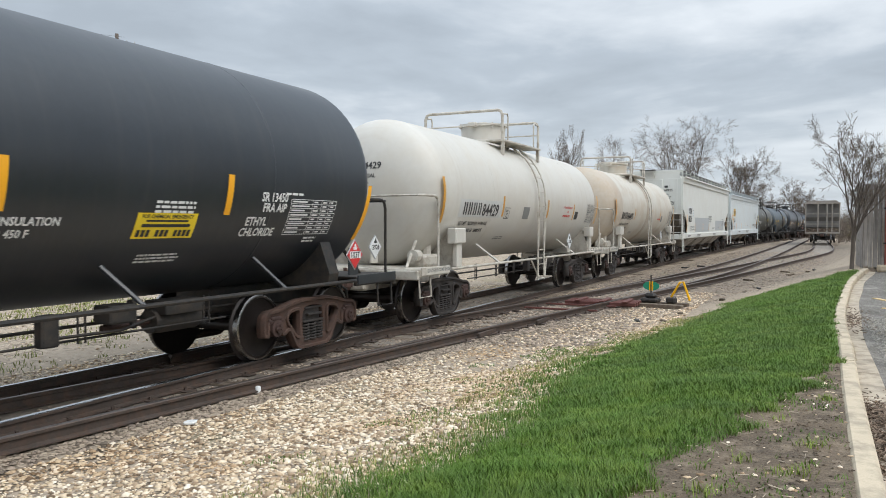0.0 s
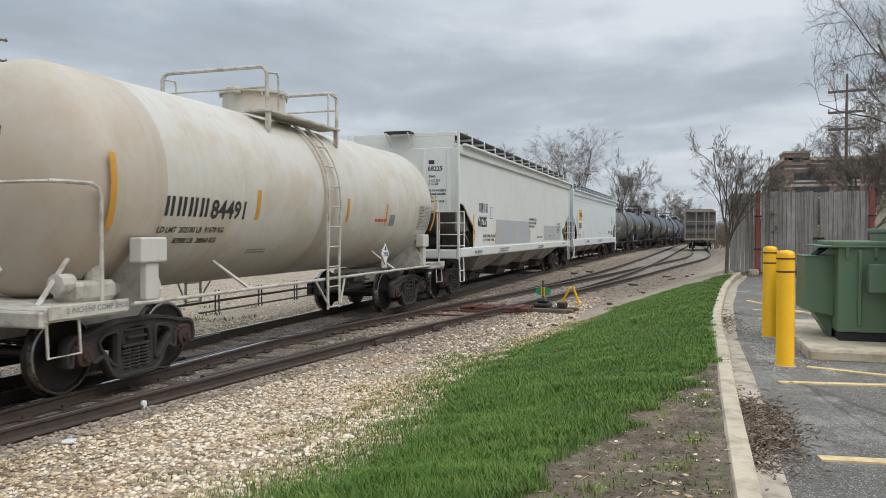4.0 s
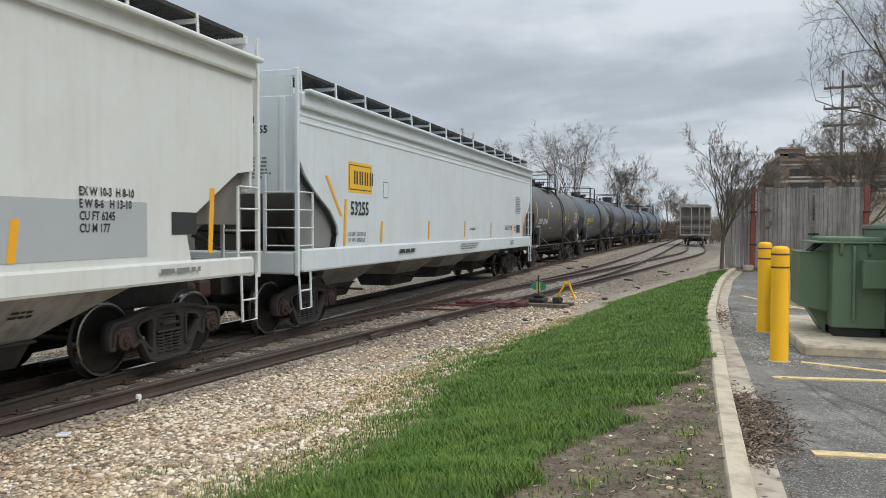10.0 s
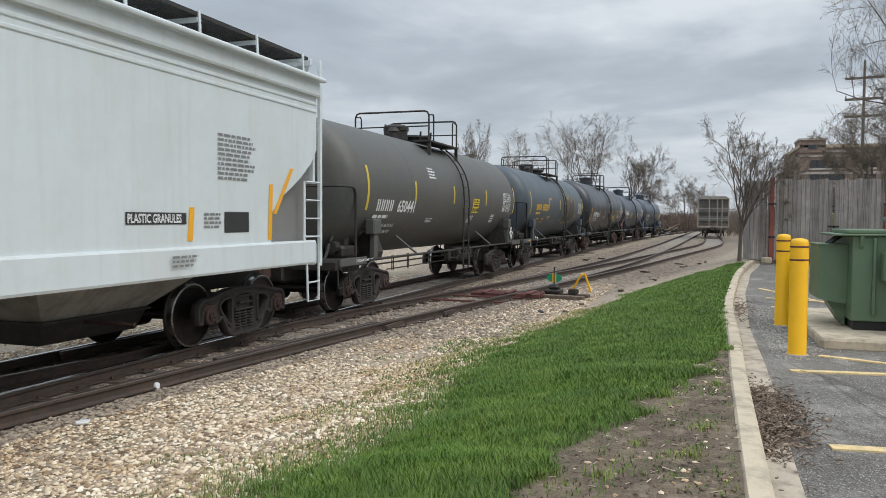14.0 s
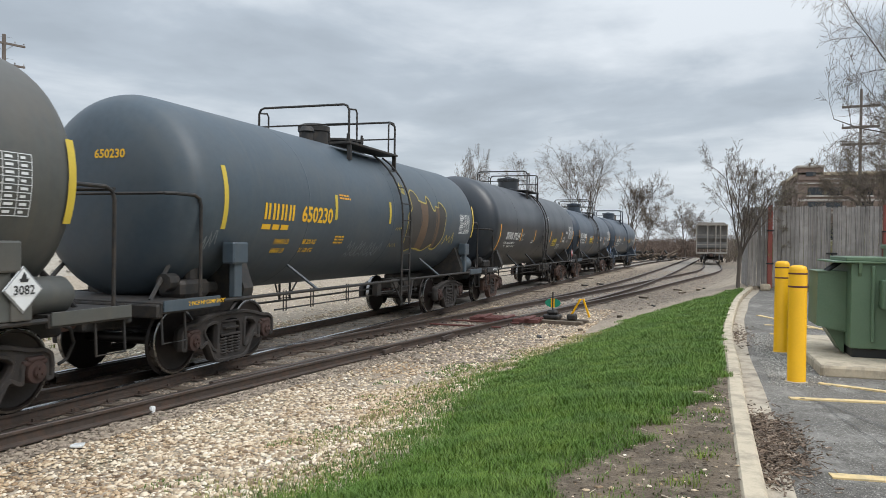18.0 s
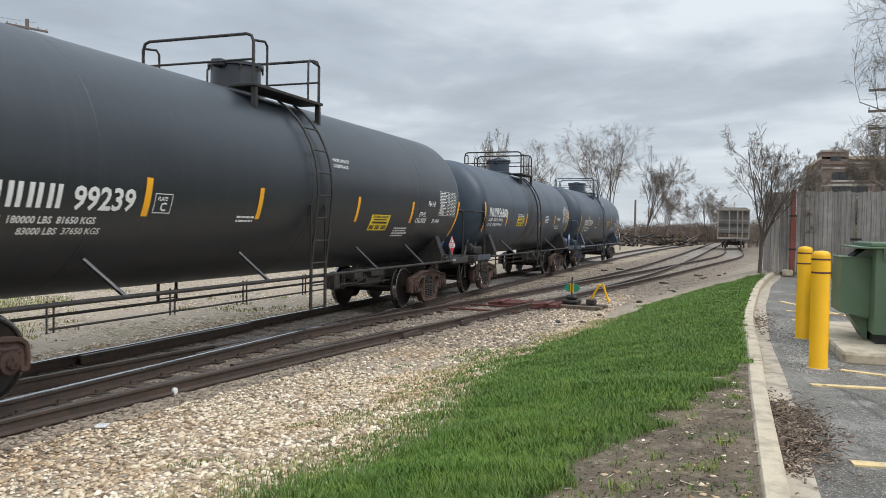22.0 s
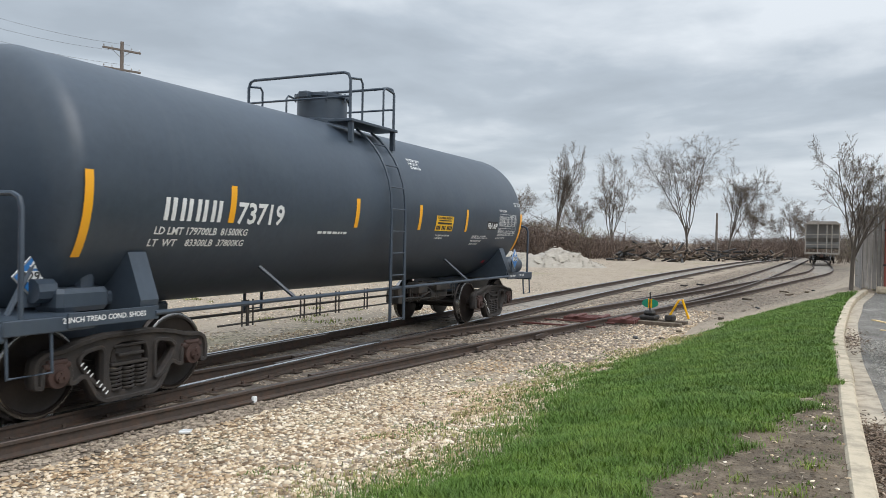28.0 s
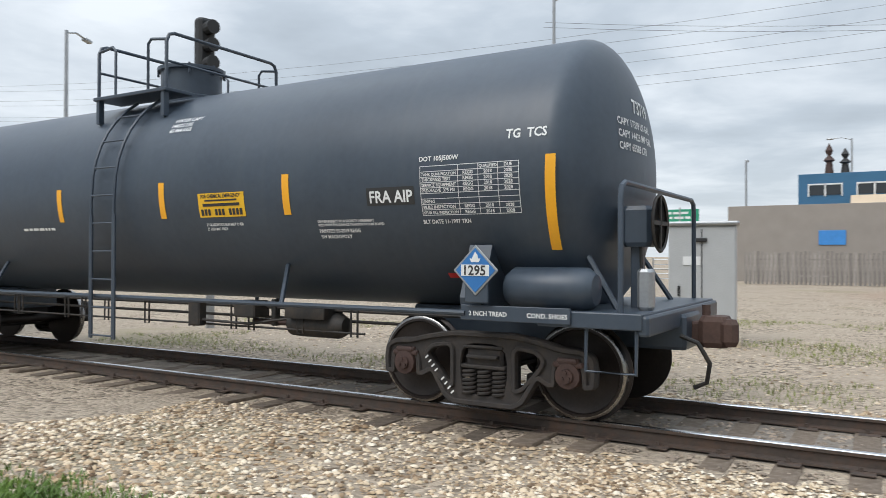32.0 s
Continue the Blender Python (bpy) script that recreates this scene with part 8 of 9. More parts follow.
M["chip"] = mat("pale_dry_wood_chip", (0.40, 0.33, 0.25), 0.9, vary=0.3, scale=20, bump=0.0, rand=0.4)
rw = random.Random(31)
litter(2300, 2, 5.4, 7.4, "leaf_litter", "dry brown leaf and twig litter in the gutter")
soil_twigs = Geo()
for _ in range(90):
    x = rw.uniform(3.2, 8.6)
    y = rw.uniform(kl(x) + 0.05, float(soil(x)) + 0.2)
    l, a = rw.uniform(0.02, 0.09), rw.uniform(0, math.tau)
    z = ground_z(x, y) + 0.03 * noise.noise((x * 0.8, y * 0.8, 0)) + 0.016
    soil_twigs.tube([(x, y, z), (x + l * math.cos(a), y + l * math.sin(a), z + 0.004)], rw.uniform(0.0015, 0.005), 4)
tagged(solo("soil_twigs", soil_twigs, "chip", "pale dry twigs and wood chips on soil", fix=False), kind="stuff")
litter(250, 3, 12.3, 15.5, "leaf_litter", "dry brown leaf and twig litter in the gutter")
for k in range(34):
    x, y = rw.uniform(14, 42), rw.uniform(-1.0, 5.0)
    if y < float(edge(min(x, 27))) + 0.6 or min(abs(y - track2(x)), abs(y - track3(x))) < 1.4:
        continue
    l, w = rw.uniform(0.05, 0.2), rw.uniform(0.03, 0.07)
    ob = solo("scrap_wood", Geo().box(-l, -w, -0.02, l, w, w * 0.8, 0.012), rw.choice(("tie", "under", "dirt")), "dark splintered wood scrap on gravel", "litter", "wood scraps")
    ob.matrix_world = pose(x, y, ground_z(x, y) + 0.03, 0, rw.uniform(-5, 5), rw.uniform(0, 180))
for (x, y, n) in ((7.34, 5.90, 0), (5.89, 5.59, 1)):
    g = Geo().box(-0.10, -0.055, 0.0, 0.10, 0.055, 0.03, 0.012) if n else Geo().lathe([(0.0, 0.0), (0.034, 0.0), (0.036, 0.05), (0.030, 0.075), (0.0, 0.08)], 10)
    ob = solo("scrap_paper" if n else "drink_can", g, "letters", "flat white scrap lying on gravel" if n else "crushed pale drink can on gravel", "litter")
    ob.matrix_world = pose(x, y, ground_z(x, y) + 0.01, 0, 8, 30)

# ---- trees and brush ----


def spars(name, segs, sides, material):
    """Tapered rods from start and end points and radii, as one mesh."""
    a, b, ra, rb = (np.concatenate(v) for v in zip(*segs))
    d = (b - a) / np.maximum(np.linalg.norm(b - a, axis=1, keepdims=True), 1e-6)
    ref = np.where(abs(d[:, 2:3]) < 0.9, [[0, 0, 1.0]], [[1.0, 0, 0]])
    u = np.cross(d, ref); u /= np.linalg.norm(u, axis=1, keepdims=True)
    w = np.cross(d, u)
    ring = [u * math.cos(k * math.tau / sides) + w * math.sin(k * math.tau / sides) for k in range(sides)]
    V = np.stack([a + q * ra[:, None] for q in ring] + [b + q * rb[:, None] for q in ring], 1)
    tri = []
    for k in range(sides):
        l = (k + 1) % sides
        tri += [(k, l, sides + l), (k, sides + l, sides + k)]
    F = (np.arange(len(a))[:, None, None] * 2 * sides + np.array(tri)[None]).reshape(-1, 3)
    return raw_mesh(name, V.reshape(-1, 3), F, material)


def tree(x, y, z, h, seed, label, plan, wide, thick=0.013, first=0.2, lean=(0, 0), buds=0.0, rmin=0.005, jit=0.10, bends=(4, 5, 4, 3, 2, 1), twig="twig"):
    """A bare tree. plan: for each order of branches the number on its parent, length ratio, angle, upward pull, start along the parent."""
    r = np.random.RandomState(seed)
    t = thing("tree", label, "tree", "bare trees", at=pose(x, y, z))
    P, D = np.zeros((1, 3)) - [[0, 0, 0.1]], np.array([[lean[0], lean[1], 1.0]])
    ln, rad, pull = np.array([h * first]), np.array([h * thick]), 0.0
    orders, tips = [], None
    for lv in range(len(plan) + 1):
        n = bends[min(lv, len(bends) - 1)]
        D = D / np.linalg.norm(D, axis=1, keepdims=True)
        pts, dirs, segs = [P], [D], []
        end = 0.75 if lv == 0 else 0.45
        for k in range(n):
            D = D + r.randn(len(D), 3) * jit + [[0, 0, pull / n]]
            D = D / np.linalg.norm(D, axis=1, keepdims=True)
            q = pts[-1] + D * (ln / n)[:, None]
            ra, rb = rad * (1 + (end - 1) * k / n), rad * (1 + (end - 1) * (k + 1) / n)
            segs.append((pts[-1], q, np.maximum(ra, rmin), np.maximum(rb, rmin * 0.7)))
            pts.append(q); dirs.append(D)
        orders.append(tuple(np.concatenate(v) for v in zip(*segs)))
        tips = pts[-1]
        if lv == len(plan):
            break
        count, ratio, angle, pull, start = plan[lv]
        pts, dirs = np.stack(pts, 1), np.stack(dirs, 1)
        m = len(ln)
        own = np.repeat(np.arange(m), count)
        u = start + (1 - start) * (np.tile(np.arange(count), m) + r.rand(m * count)) / count
        i = np.minimum((u * n).astype(int), n - 1); f = (u * n - i)[:, None]
        P = pts[own, i] * (1 - f) + pts[own, i + 1] * f
        e = dirs[own, i + 1]
        side = np.cross(e, r.randn(len(own), 3)); side /= np.linalg.norm(side, axis=1, keepdims=True)
        a = np.radians(angle * ((0.12 + r.rand(len(own))) if lv == 0 else (0.5 + 0.8 * r.rand(len(own)))))[:, None]
        D = e * np.cos(a) + side * np.sin(a)
        ln = ln[own] * ratio * (0.65 + 0.6 * r.rand(len(own))) * (1.15 - 0.5 * u if lv else 1.0)
        rad = rad[own] * (1 + (end - 1) * u) * (0.66 if lv else 0.52)
    # settle the crown to its true height and spread
    ends = orders[-1][1]
    kz = h / np.percentile(ends[:, 2], 99.6)
    kr = wide * h / np.percentile(np.hypot(ends[:, 0], ends[:, 1]), 95)
    k = np.array([[kr, kr, kz]])
    orders = [(a * k, b * k, ra, rb) for a, b, ra, rb in orders]
    part("trunk", spars("trunk", orders[:1], 8, "bark"), None, t)
    part("branchwork", spars("branchwork", orders[1:3], 5, "bark"), None, t)
    part("crown", spars("crown", orders[3:], 3, twig), None, t)
    if buds:
        c = (tips * k)[r.rand(len(tips)) < buds]
        c = np.repeat(c, 2, 0) + r.randn(2 * len(c), 3) * 0.03
        q = r.randn(len(c), 3, 3) * (0.006 + 0.0009 * h)
        part("bud_haze", raw_mesh("bud_haze", (c[:, None] + q).reshape(-1, 3), np.arange(len(c) * 3).reshape(-1, 3), "bud"), None, t)["kind"] = "stuff"
    return t


def polar(az, d, cx=0.0, cy=0.0):
    return cx + d * math.cos(radians(az)), cy + d * math.sin(radians(az))


def habit(limbs, spread, subs=((5, 0.68, 40, 0.06, 0.35), (5, 0.64, 44, 0.05, 0.3), (5, 0.60, 48, 0.06, 0.2), (5, 0.60, 52, 0.05, 0.05)), reach=1.9, start=0.45):
    """The branching of a tree: its limbs and their spread in degrees, then the finer orders."""
    return ((limbs, reach, spread, 0.12, start),) + subs


FAN = ((5, 0.58, 36, 0.10, 0.35), (5, 0.62, 42, 0.08, 0.3), (5, 0.60, 46, 0.06, 0.2), (5, 0.60, 50, 0.05, 0.05))
TIGHT = ((5, 0.52, 36, 0.12, 0.3), (5, 0.60, 42, 0.10, 0.25), (5, 0.60, 46, 0.08, 0.2), (5, 0.60, 50, 0.05, 0.05))
DROOP = ((6, 0.62, 44, 0.02, 0.3), (6, 0.58, 48, 0.0, 0.25), (7, 0.58, 50, 0.0, 0.15), (7, 0.60, 52, 0.02, 0.05))
tree(28.2, -1.55, 0.55, 4.9, 11, "small bare tree with pale buds beside the fence", habit(8, 32, TIGHT, 1.5), 0.33, thick=0.0145, first=0.36, buds=0.1, rmin=0.0045, jit=0.13)
tree(30.4, -3.0, 0.5, 4.2, 15, "small bare tree with pale buds behind the fence", habit(8, 32, TIGHT, 1.7), 0.34, thick=0.012, first=0.3, buds=0.5, rmin=0.0045, jit=0.13)
tree(23.4, -7.75, 0.45, 11.4, 7, "large bare tree with drooping branches and first buds", habit(10, 56, DROOP, 1.9, 0.2), 0.48, thick=0.011, first=0.24, rmin=0.0045, jit=0.13, buds=0.06, bends=(4, 6, 4, 3, 2, 1))
tree(37.0, -7.6, 0.4, 7.6, 9, "bare tree behind the fence with first buds", habit(8, 54, DROOP, 2.0, 0.3), 0.52, thick=0.0125, first=0.26, buds=0.25, rmin=0.006, jit=0.13)
for az, d, h, sd, wd in ((7.3, 100, 15.2, 21, 0.42), (4.6, 104, 12.4, 22, 0.40), (3.4, 110, 8.0, 26, 0.45), (12.6, 102, 13.6, 23, 0.34), (16.8, 96, 14.2, 24, 0.24), (19.5, 88, 8.6, 25, 0.45), (21.5, 84, 8.2, 27, 0.5), (14.6, 108, 9.5, 28, 0.40), (0.4, 128, 9.0, 29, 0.5), (-0.8, 135, 8.0, 30, 0.5), (24.0, 82, 7.0, 31, 0.45), (25.8, 84, 6.2, 32, 0.45), (32.5, 88, 5.4, 33, 0.4)):
    x, y = polar(az, d)
    tree(x, y, 0, h, sd, "bare grey-brown tree at the edge of the yard", habit(8, 58 * wd, TIGHT if wd < 0.3 else FAN), wd, thick=0.0105, first=0.24, buds=0.2 if az > 22 else 0.0, rmin=0.0085, jit=0.10, bends=(3, 4, 3, 2, 1, 1))


def brush(name, label, line, n, hfun, seed, colour, depth=6.0, w=0.02):
    """A thicket of thin stems along a line on the ground."""
    r = random.Random(seed)
    g = Geo()
    for _ in range(n):
        k = r.uniform(0, len(line) - 1.001)
        i = int(k); u = k - i
        x = line[i][0] + (line[i + 1][0] - line[i][0]) * u + r.gauss(0, depth * 0.4)
        y = line[i][1] + (line[i + 1][1] - line[i][1]) * u + r.gauss(0, depth * 0.4)
        h = hfun(k) * r.uniform(0.5, 1.0)
        p = Vector((x, y, -0.1))
        d = Vector((r.gauss(0, 0.28), r.gauss(0, 0.28), 1)).normalized()
        pts = [p, p + d * h * 0.55, p + d * h * 0.8 + Vector((r.gauss(0, 0.2) * h * 0.4, r.gauss(0, 0.2) * h * 0.4, 0))]
        g.tube(pts, w * r.uniform(0.5, 0.9), 3, r2=w * 0.25, caps=False)
        for _ in range(7):
            a = pts[0] + (pts[1] - pts[0]) * r.uniform(0.3, 1) if r.random() < 0.5 else pts[1] + (pts[2] - pts[1]) * r.random()
            b = a + Vector((r.gauss(0, 0.45), r.gauss(0, 0.45), r.uniform(0.0, 0.6))) * h * 0.4
            g.tube([a, b], w * 0.45, 3, r2=w * 0.12, caps=False)
    tagged(solo(name, g, colour, label, fix=False), kind="stuff")


brush("thicket", "dense reddish-brown leafless thicket behind the yard", [(150, -3), (128, 6), (108, 14), (92, 22), (80, 30), (70, 38), (62, 46), (56, 54), (52, 62)], 7600, lambda k: 3.3 + 1.3 * math.exp(-((k - 4.6) / 1.6) ** 2) + 1.1 * math.sin(k * 2.1) + 0.6 * math.sin(k * 5.3), 41, "brush", 7.0, 0.05)
brush("thicket", "taller tawny scrub behind the stone heaps", [(96, 26), (86, 32), (78, 40), (72, 48)], 900, lambda k: 5.0 + 1.0 * math.sin(k * 3), 42, "bud", 6.0, 0.03)
brush("thicket", "grey-brown scrub along the far spur", [(95, -7), (110, -8), (130, -10), (150, -8), (170, -4)], 1300, lambda k: 4.2 + 1.2 * math.sin(k * 4), 43, "twig", 6.0, 0.04)
brush("thicket", "low scrub behind the board fence", [(30.5, -3.2), (32, -5), (33, -8), (36, -12)], 700, lambda k: 3.4, 44, "bud", 1.4, 0.012)
brush("thicket", "low brown scrub before the distant works", [(46, 64), (40, 68), (34, 71), (27, 74)], 1500, lambda k: 2.0 + 0.5 * math.sin(k * 4), 45, "brush", 4.0, 0.035)


def conifers():
    r = random.Random(6)
    for k in range(20):
        az, d = (r.uniform(41, 57), r.uniform(150, 190)) if k < 8 else (r.uniform(56, 70), r.uniform(118, 138))
        x, y = polar(az, d)
        h = r.uniform(5, 9) if k < 8 else r.uniform(3, 5.2)
        t = thing("conifer", "dark green conifer in the distance", "tree", "distant conifers", at=pose(x, y, 0))
        g = Geo()
        for j in range(150):
            u = r.random()
            a, rr = r.uniform(0, math.tau), h * 0.26 * (1 - u) ** 0.8 * r.uniform(0.5, 1.1)
            c = Vector((math.cos(a) * rr, math.sin(a) * rr, h * (0.1 + 0.9 * u)))
            s = h * 0.05
            g.add([c + Vector((r.gauss(0, s), r.gauss(0, s), r.gauss(0, s))) for _ in range(4)], [(0, 1, 2), (0, 2, 3), (0, 3, 1)])
        part("crown", g, "conifer", t, fix=False)
        part("trunk", Geo().tube([(0, 0, -0.1), (0, 0, h * 0.8)], 0.14, 6, r2=0.03), "bark", t)


conifers()

# ---- heaps of stone and scrap at the yard's edge ----


def heap(x, y, rx, ry, h, seed, label, colour="heap", turn=0):
    """A low, lumpy mound of crushed stone with blocks lying on it."""
    n, m = 64, 26

    def lump(px, py):
        u = math.hypot(px / rx, py / ry)
        w = 0.65 * noise.noise((px * 0.45, py * 0.45, seed)) + 0.30 * noise.noise((px * 1.3, py * 1.3, seed)) + 0.16 * noise.noise((px * 3.1, py * 3.1, seed))
        return max(0.0, h * (1 - u * u) * (0.85 + 0.8 * w)) if u < 1 else 0.0

    vs = [(rx * (2 * i / n - 1), ry * (2 * j / m - 1), lump(rx * (2 * i / n - 1), ry * (2 * j / m - 1)) - 0.04) for j in range(m + 1) for i in range(n + 1)]
    fs = [(j * (n + 1) + i, j * (n + 1) + i + 1, (j + 1) * (n + 1) + i + 1, (j + 1) * (n + 1) + i) for j in range(m) for i in range(n)]
    ob = solo("stone_heap", Geo().add(vs, fs), colour, label, "stone heap", "heaps along the yard", smooth=True)
    ob.matrix_world = pose(x, y, 0, 0, 0, turn)
    c, q = math.cos(radians(turn)), math.sin(radians(turn))
    up = lambda a, b: np.array([lump(c * (p - x) + q * (o - y), -q * (p - x) + c * (o - y)) for p, o in zip(a, b)])
    stones(420, seed, "heap_stones", "broken stones on a heap", (x - rx, x + rx, y - rx, y + rx), lambda a, b: np.where(up(a, b) > 0.08, 1, 0), 0.03, 0.13, "heap", up=up)


for az, d, rx, ry, h, sd in ((17.2, 60, 4.6, 3.4, 1.3, 51), (27.5, 54, 6.5, 3.4, 1.55, 52), (32.5, 50, 3.6, 2.6, 1.75, 53), (40.5, 50, 5.4, 2.8, 1.3, 54), (22.5, 62, 6.5, 3.4, 1.35, 55), (46, 47, 6.6, 3.2, 1.4, 56), (53, 47, 6.0, 3.0, 1.2, 57), (59.5, 52, 5.5, 2.8, 1.0, 58)):
    x, y = polar(az, d)
    heap(x, y, rx, ry, h, sd, "pale crushed stone heap at the yard's edge", turn=az + 90)


def scrap_pile(x, y, n, length, seed, label, high=1.2):
    r = random.Random(seed)
    p = thing("scrap_pile", label, "scrap pile", "scrap piles along the yard", at=pose(x, y, 0))
    for _ in range(n):
        l = r.uniform(0.5, 1.9)
        z = r.random() ** 1.5 * high
        sp = length * (1 - 0.6 * z / high)
        m = pose(r.uniform(-sp, sp) * 0.35, r.uniform(-sp, sp), z + 0.1, r.uniform(-20, 20), r.gauss(0, 22), 90 + r.gauss(0, 60))
        part("old_tie", Geo().box(-l / 2, -0.11, -0.09, l / 2, 0.11, 0.09, 0.015, m=m), "tie" if r.random() < 0.45 else "under", p)


for az, d, n, ln, sd, hh in ((10.0, 84, 60, 4.5, 61, 1.8), (7.0, 92, 45, 4.5, 62, 1.4), (4.2, 100, 45, 5.0, 63, 1.2), (2.4, 108, 30, 4.0, 64, 1.1), (26.5, 58, 24, 2.0, 67, 1.9), (50, 45, 30, 3.0, 68, 0.8), (22.5, 56, 30, 2.5, 69, 1.1)):
    x, y = polar(az, d)
    scrap_pile(x, y, n, ln, sd, "tangle of old ties and scrap timber", hh)

def timber_row(az, d, n, length, seed, high):
    """A long low stack of old beams lying across the view."""
    r = random.Random(seed)
    x, y = polar(az, d)
    p = thing("timber_pile", "long dark pile of old beams and planks", "timber pile", "scrap piles along the yard", at=pose(x, y, 0, 0, 0, az + 90))
    for _ in range(n):
        l, w = r.uniform(0.6, 2.4), r.uniform(0.05, 0.14)
        z = r.random() ** 1.3 * high
        m = pose(r.uniform(-length, length), r.uniform(-1.6, 1.6) * (1 - 0.6 * z / high), z + 0.08, r.uniform(-15, 15), r.gauss(0, 14), r.gauss(0, 40))
        part("beam", Geo().box(-l / 2, -w, -w * 0.7, l / 2, w, w * 0.7, 0.012, m=m), r.choice(("tie", "under", "wood", "tie")), p)


timber_row(32.5, 43, 110, 3.4, 71, 0.95)
timber_row(38.5, 46, 60, 2.6, 72, 0.8)
timber_row(25.5, 52, 45, 2.4, 73, 1.3)

# ---- parked hopper on the spur ----


def parked_hopper():
    c = thing("parked_hopper", "rusty pale open-ended hopper car parked on the spur", "hopper car", at=pose(84, track3(84), RAIL_TOP, 0, 0, -2.2))
    part("body", Geo().prism([(0.9, 3.95), (1.8, 3.95), (1.8, 1.5), (0.9, 2.6)], -1.5, 1.5, axis="y").box(1.2, -1.55, 1.6, 11.0, 1.55, 3.95, 0.05), "brownend", c)
    part("roof", Geo().prism([(-1.6, 3.95), (1.6, 3.95), (1.2, 4.25), (-1.2, 4.25)], 0.0, 11.6, axis="x"), "rust", c)
    for y in (-1.5, -0.85, -0.4, 0.4, 1.5):
        part("end_post", Geo().box(-0.05, y - 0.05, 1.05, 0.05, y + 0.05, 3.95, 0.01), "rust", c)
    for z in (1.9, 2.9):
        part("end_rail", Geo().box(-0.04, -1.5, z, 0.04, 1.5, z + 0.07, 0.01), "rust", c)
    part("end_sill", Geo().box(-0.15, -1.55, 0.98, 0.2, 1.55, 1.16, 0.02), "rust", c)
    part("center_sill", Geo().box(-0.2, -0.3, 0.7, 11.6, 0.3, 1.02, 0.02), "under", c)
    part("coupler", COUPLER, None, c, at=pose(-0.25, 0, 0, 0, 0, 180))
    for x in (1.6, 10.0):
        for k in (-0.889, 0.889):
            part("wheelset", WHEELSET, None, c, at=pose(x + k, 0, WHEEL_R))
        for s in (-1, 1):
            part("side_frame", FRAME, None, c, at=pose(x, s * 1.04, 0))
        part("bolster", BOLSTER, None, c, at=pose(x, 0, 0))


parked_hopper()

# ---- buildings ----


def box_building(name, label, x0, y0, x1, y1, h, wallm, floors=(), trim=True, roofm="concrete"):
    """Walls with recessed windows on the face towards the tracks; floors: (sill height, window height, list of window centres, width)."""
    b = thing(name, label, "building")
    part("wall", Geo().box(x0, y0, -0.1, x1, y1, h, 0.02), wallm, b)
    part("roof", Geo().box(x0 - 0.15, y0 - 0.15, h, x1 + 0.15, y1 + 0.15, h + 0.25, 0.03), roofm, b)
    for z, wh, cs, w in floors:
        for c in cs:
            win = thing("window"); win.parent = b
            part("pane", Geo().box(x0 - 0.03, c - w / 2, z, x0 - 0.005, c + w / 2, z + wh), "glass", win)
            for a in (-w / 2, 0, w / 2):
                part("mullion", Geo().box(x0 - 0.07, c + a - 0.04, z, x0 - 0.03, c + a + 0.04, z + wh), "signal", win)
            part("sill", Geo().box(x0 - 0.15, c - w / 2 - 0.1, z - 0.14, x0 - 0.002, c + w / 2 + 0.1, z), "stonetrim", win)
        if trim:
            part("course", Geo().box(x0 - 0.06, y0, z - 0.5, x0 + 0.002, y1, z - 0.3), "stonetrim", b)
    return b


bb = box_building("brick_building", "old brown brick building with stone courses and dark windows", 70, -25, 82, -8.4, 8.0, "brick", [(6.32, 0.66, (-9.75, -11.13, -13.4, -15.7, -18.0), 1.15), (5.28, 0.5, (-9.8, -11.15, -13.4, -15.7, -18.0), 1.2), (2.6, 1.4, (-11.15, -13.4, -15.7, -18.0), 1.2)])
part("corner_tower", Geo().box(69.85, -10.33, 7.6, 73, -8.33, 8.62, 0.02), "brick", bb)
part("tower_cap", Geo().box(69.7, -10.4, 8.62, 73.1, -8.25, 8.80, 0.03), "stonetrim", bb)
part("tower_window", Geo().box(69.80, -9.75, 7.9, 69.848, -8.98, 8.25), "glass", bb)
for z in (4.6, 5.05, 7.25, 7.62):
    part("brick_course", Geo().box(69.9, -25, z, 69.998, -8.38, z + 0.12), "stonetrim" if z > 7 else "brick", bb)
box_building("low_beige_building", "low pale beige building behind trees", 44, -20, 56, -10.6, 3.6, "beigewall")


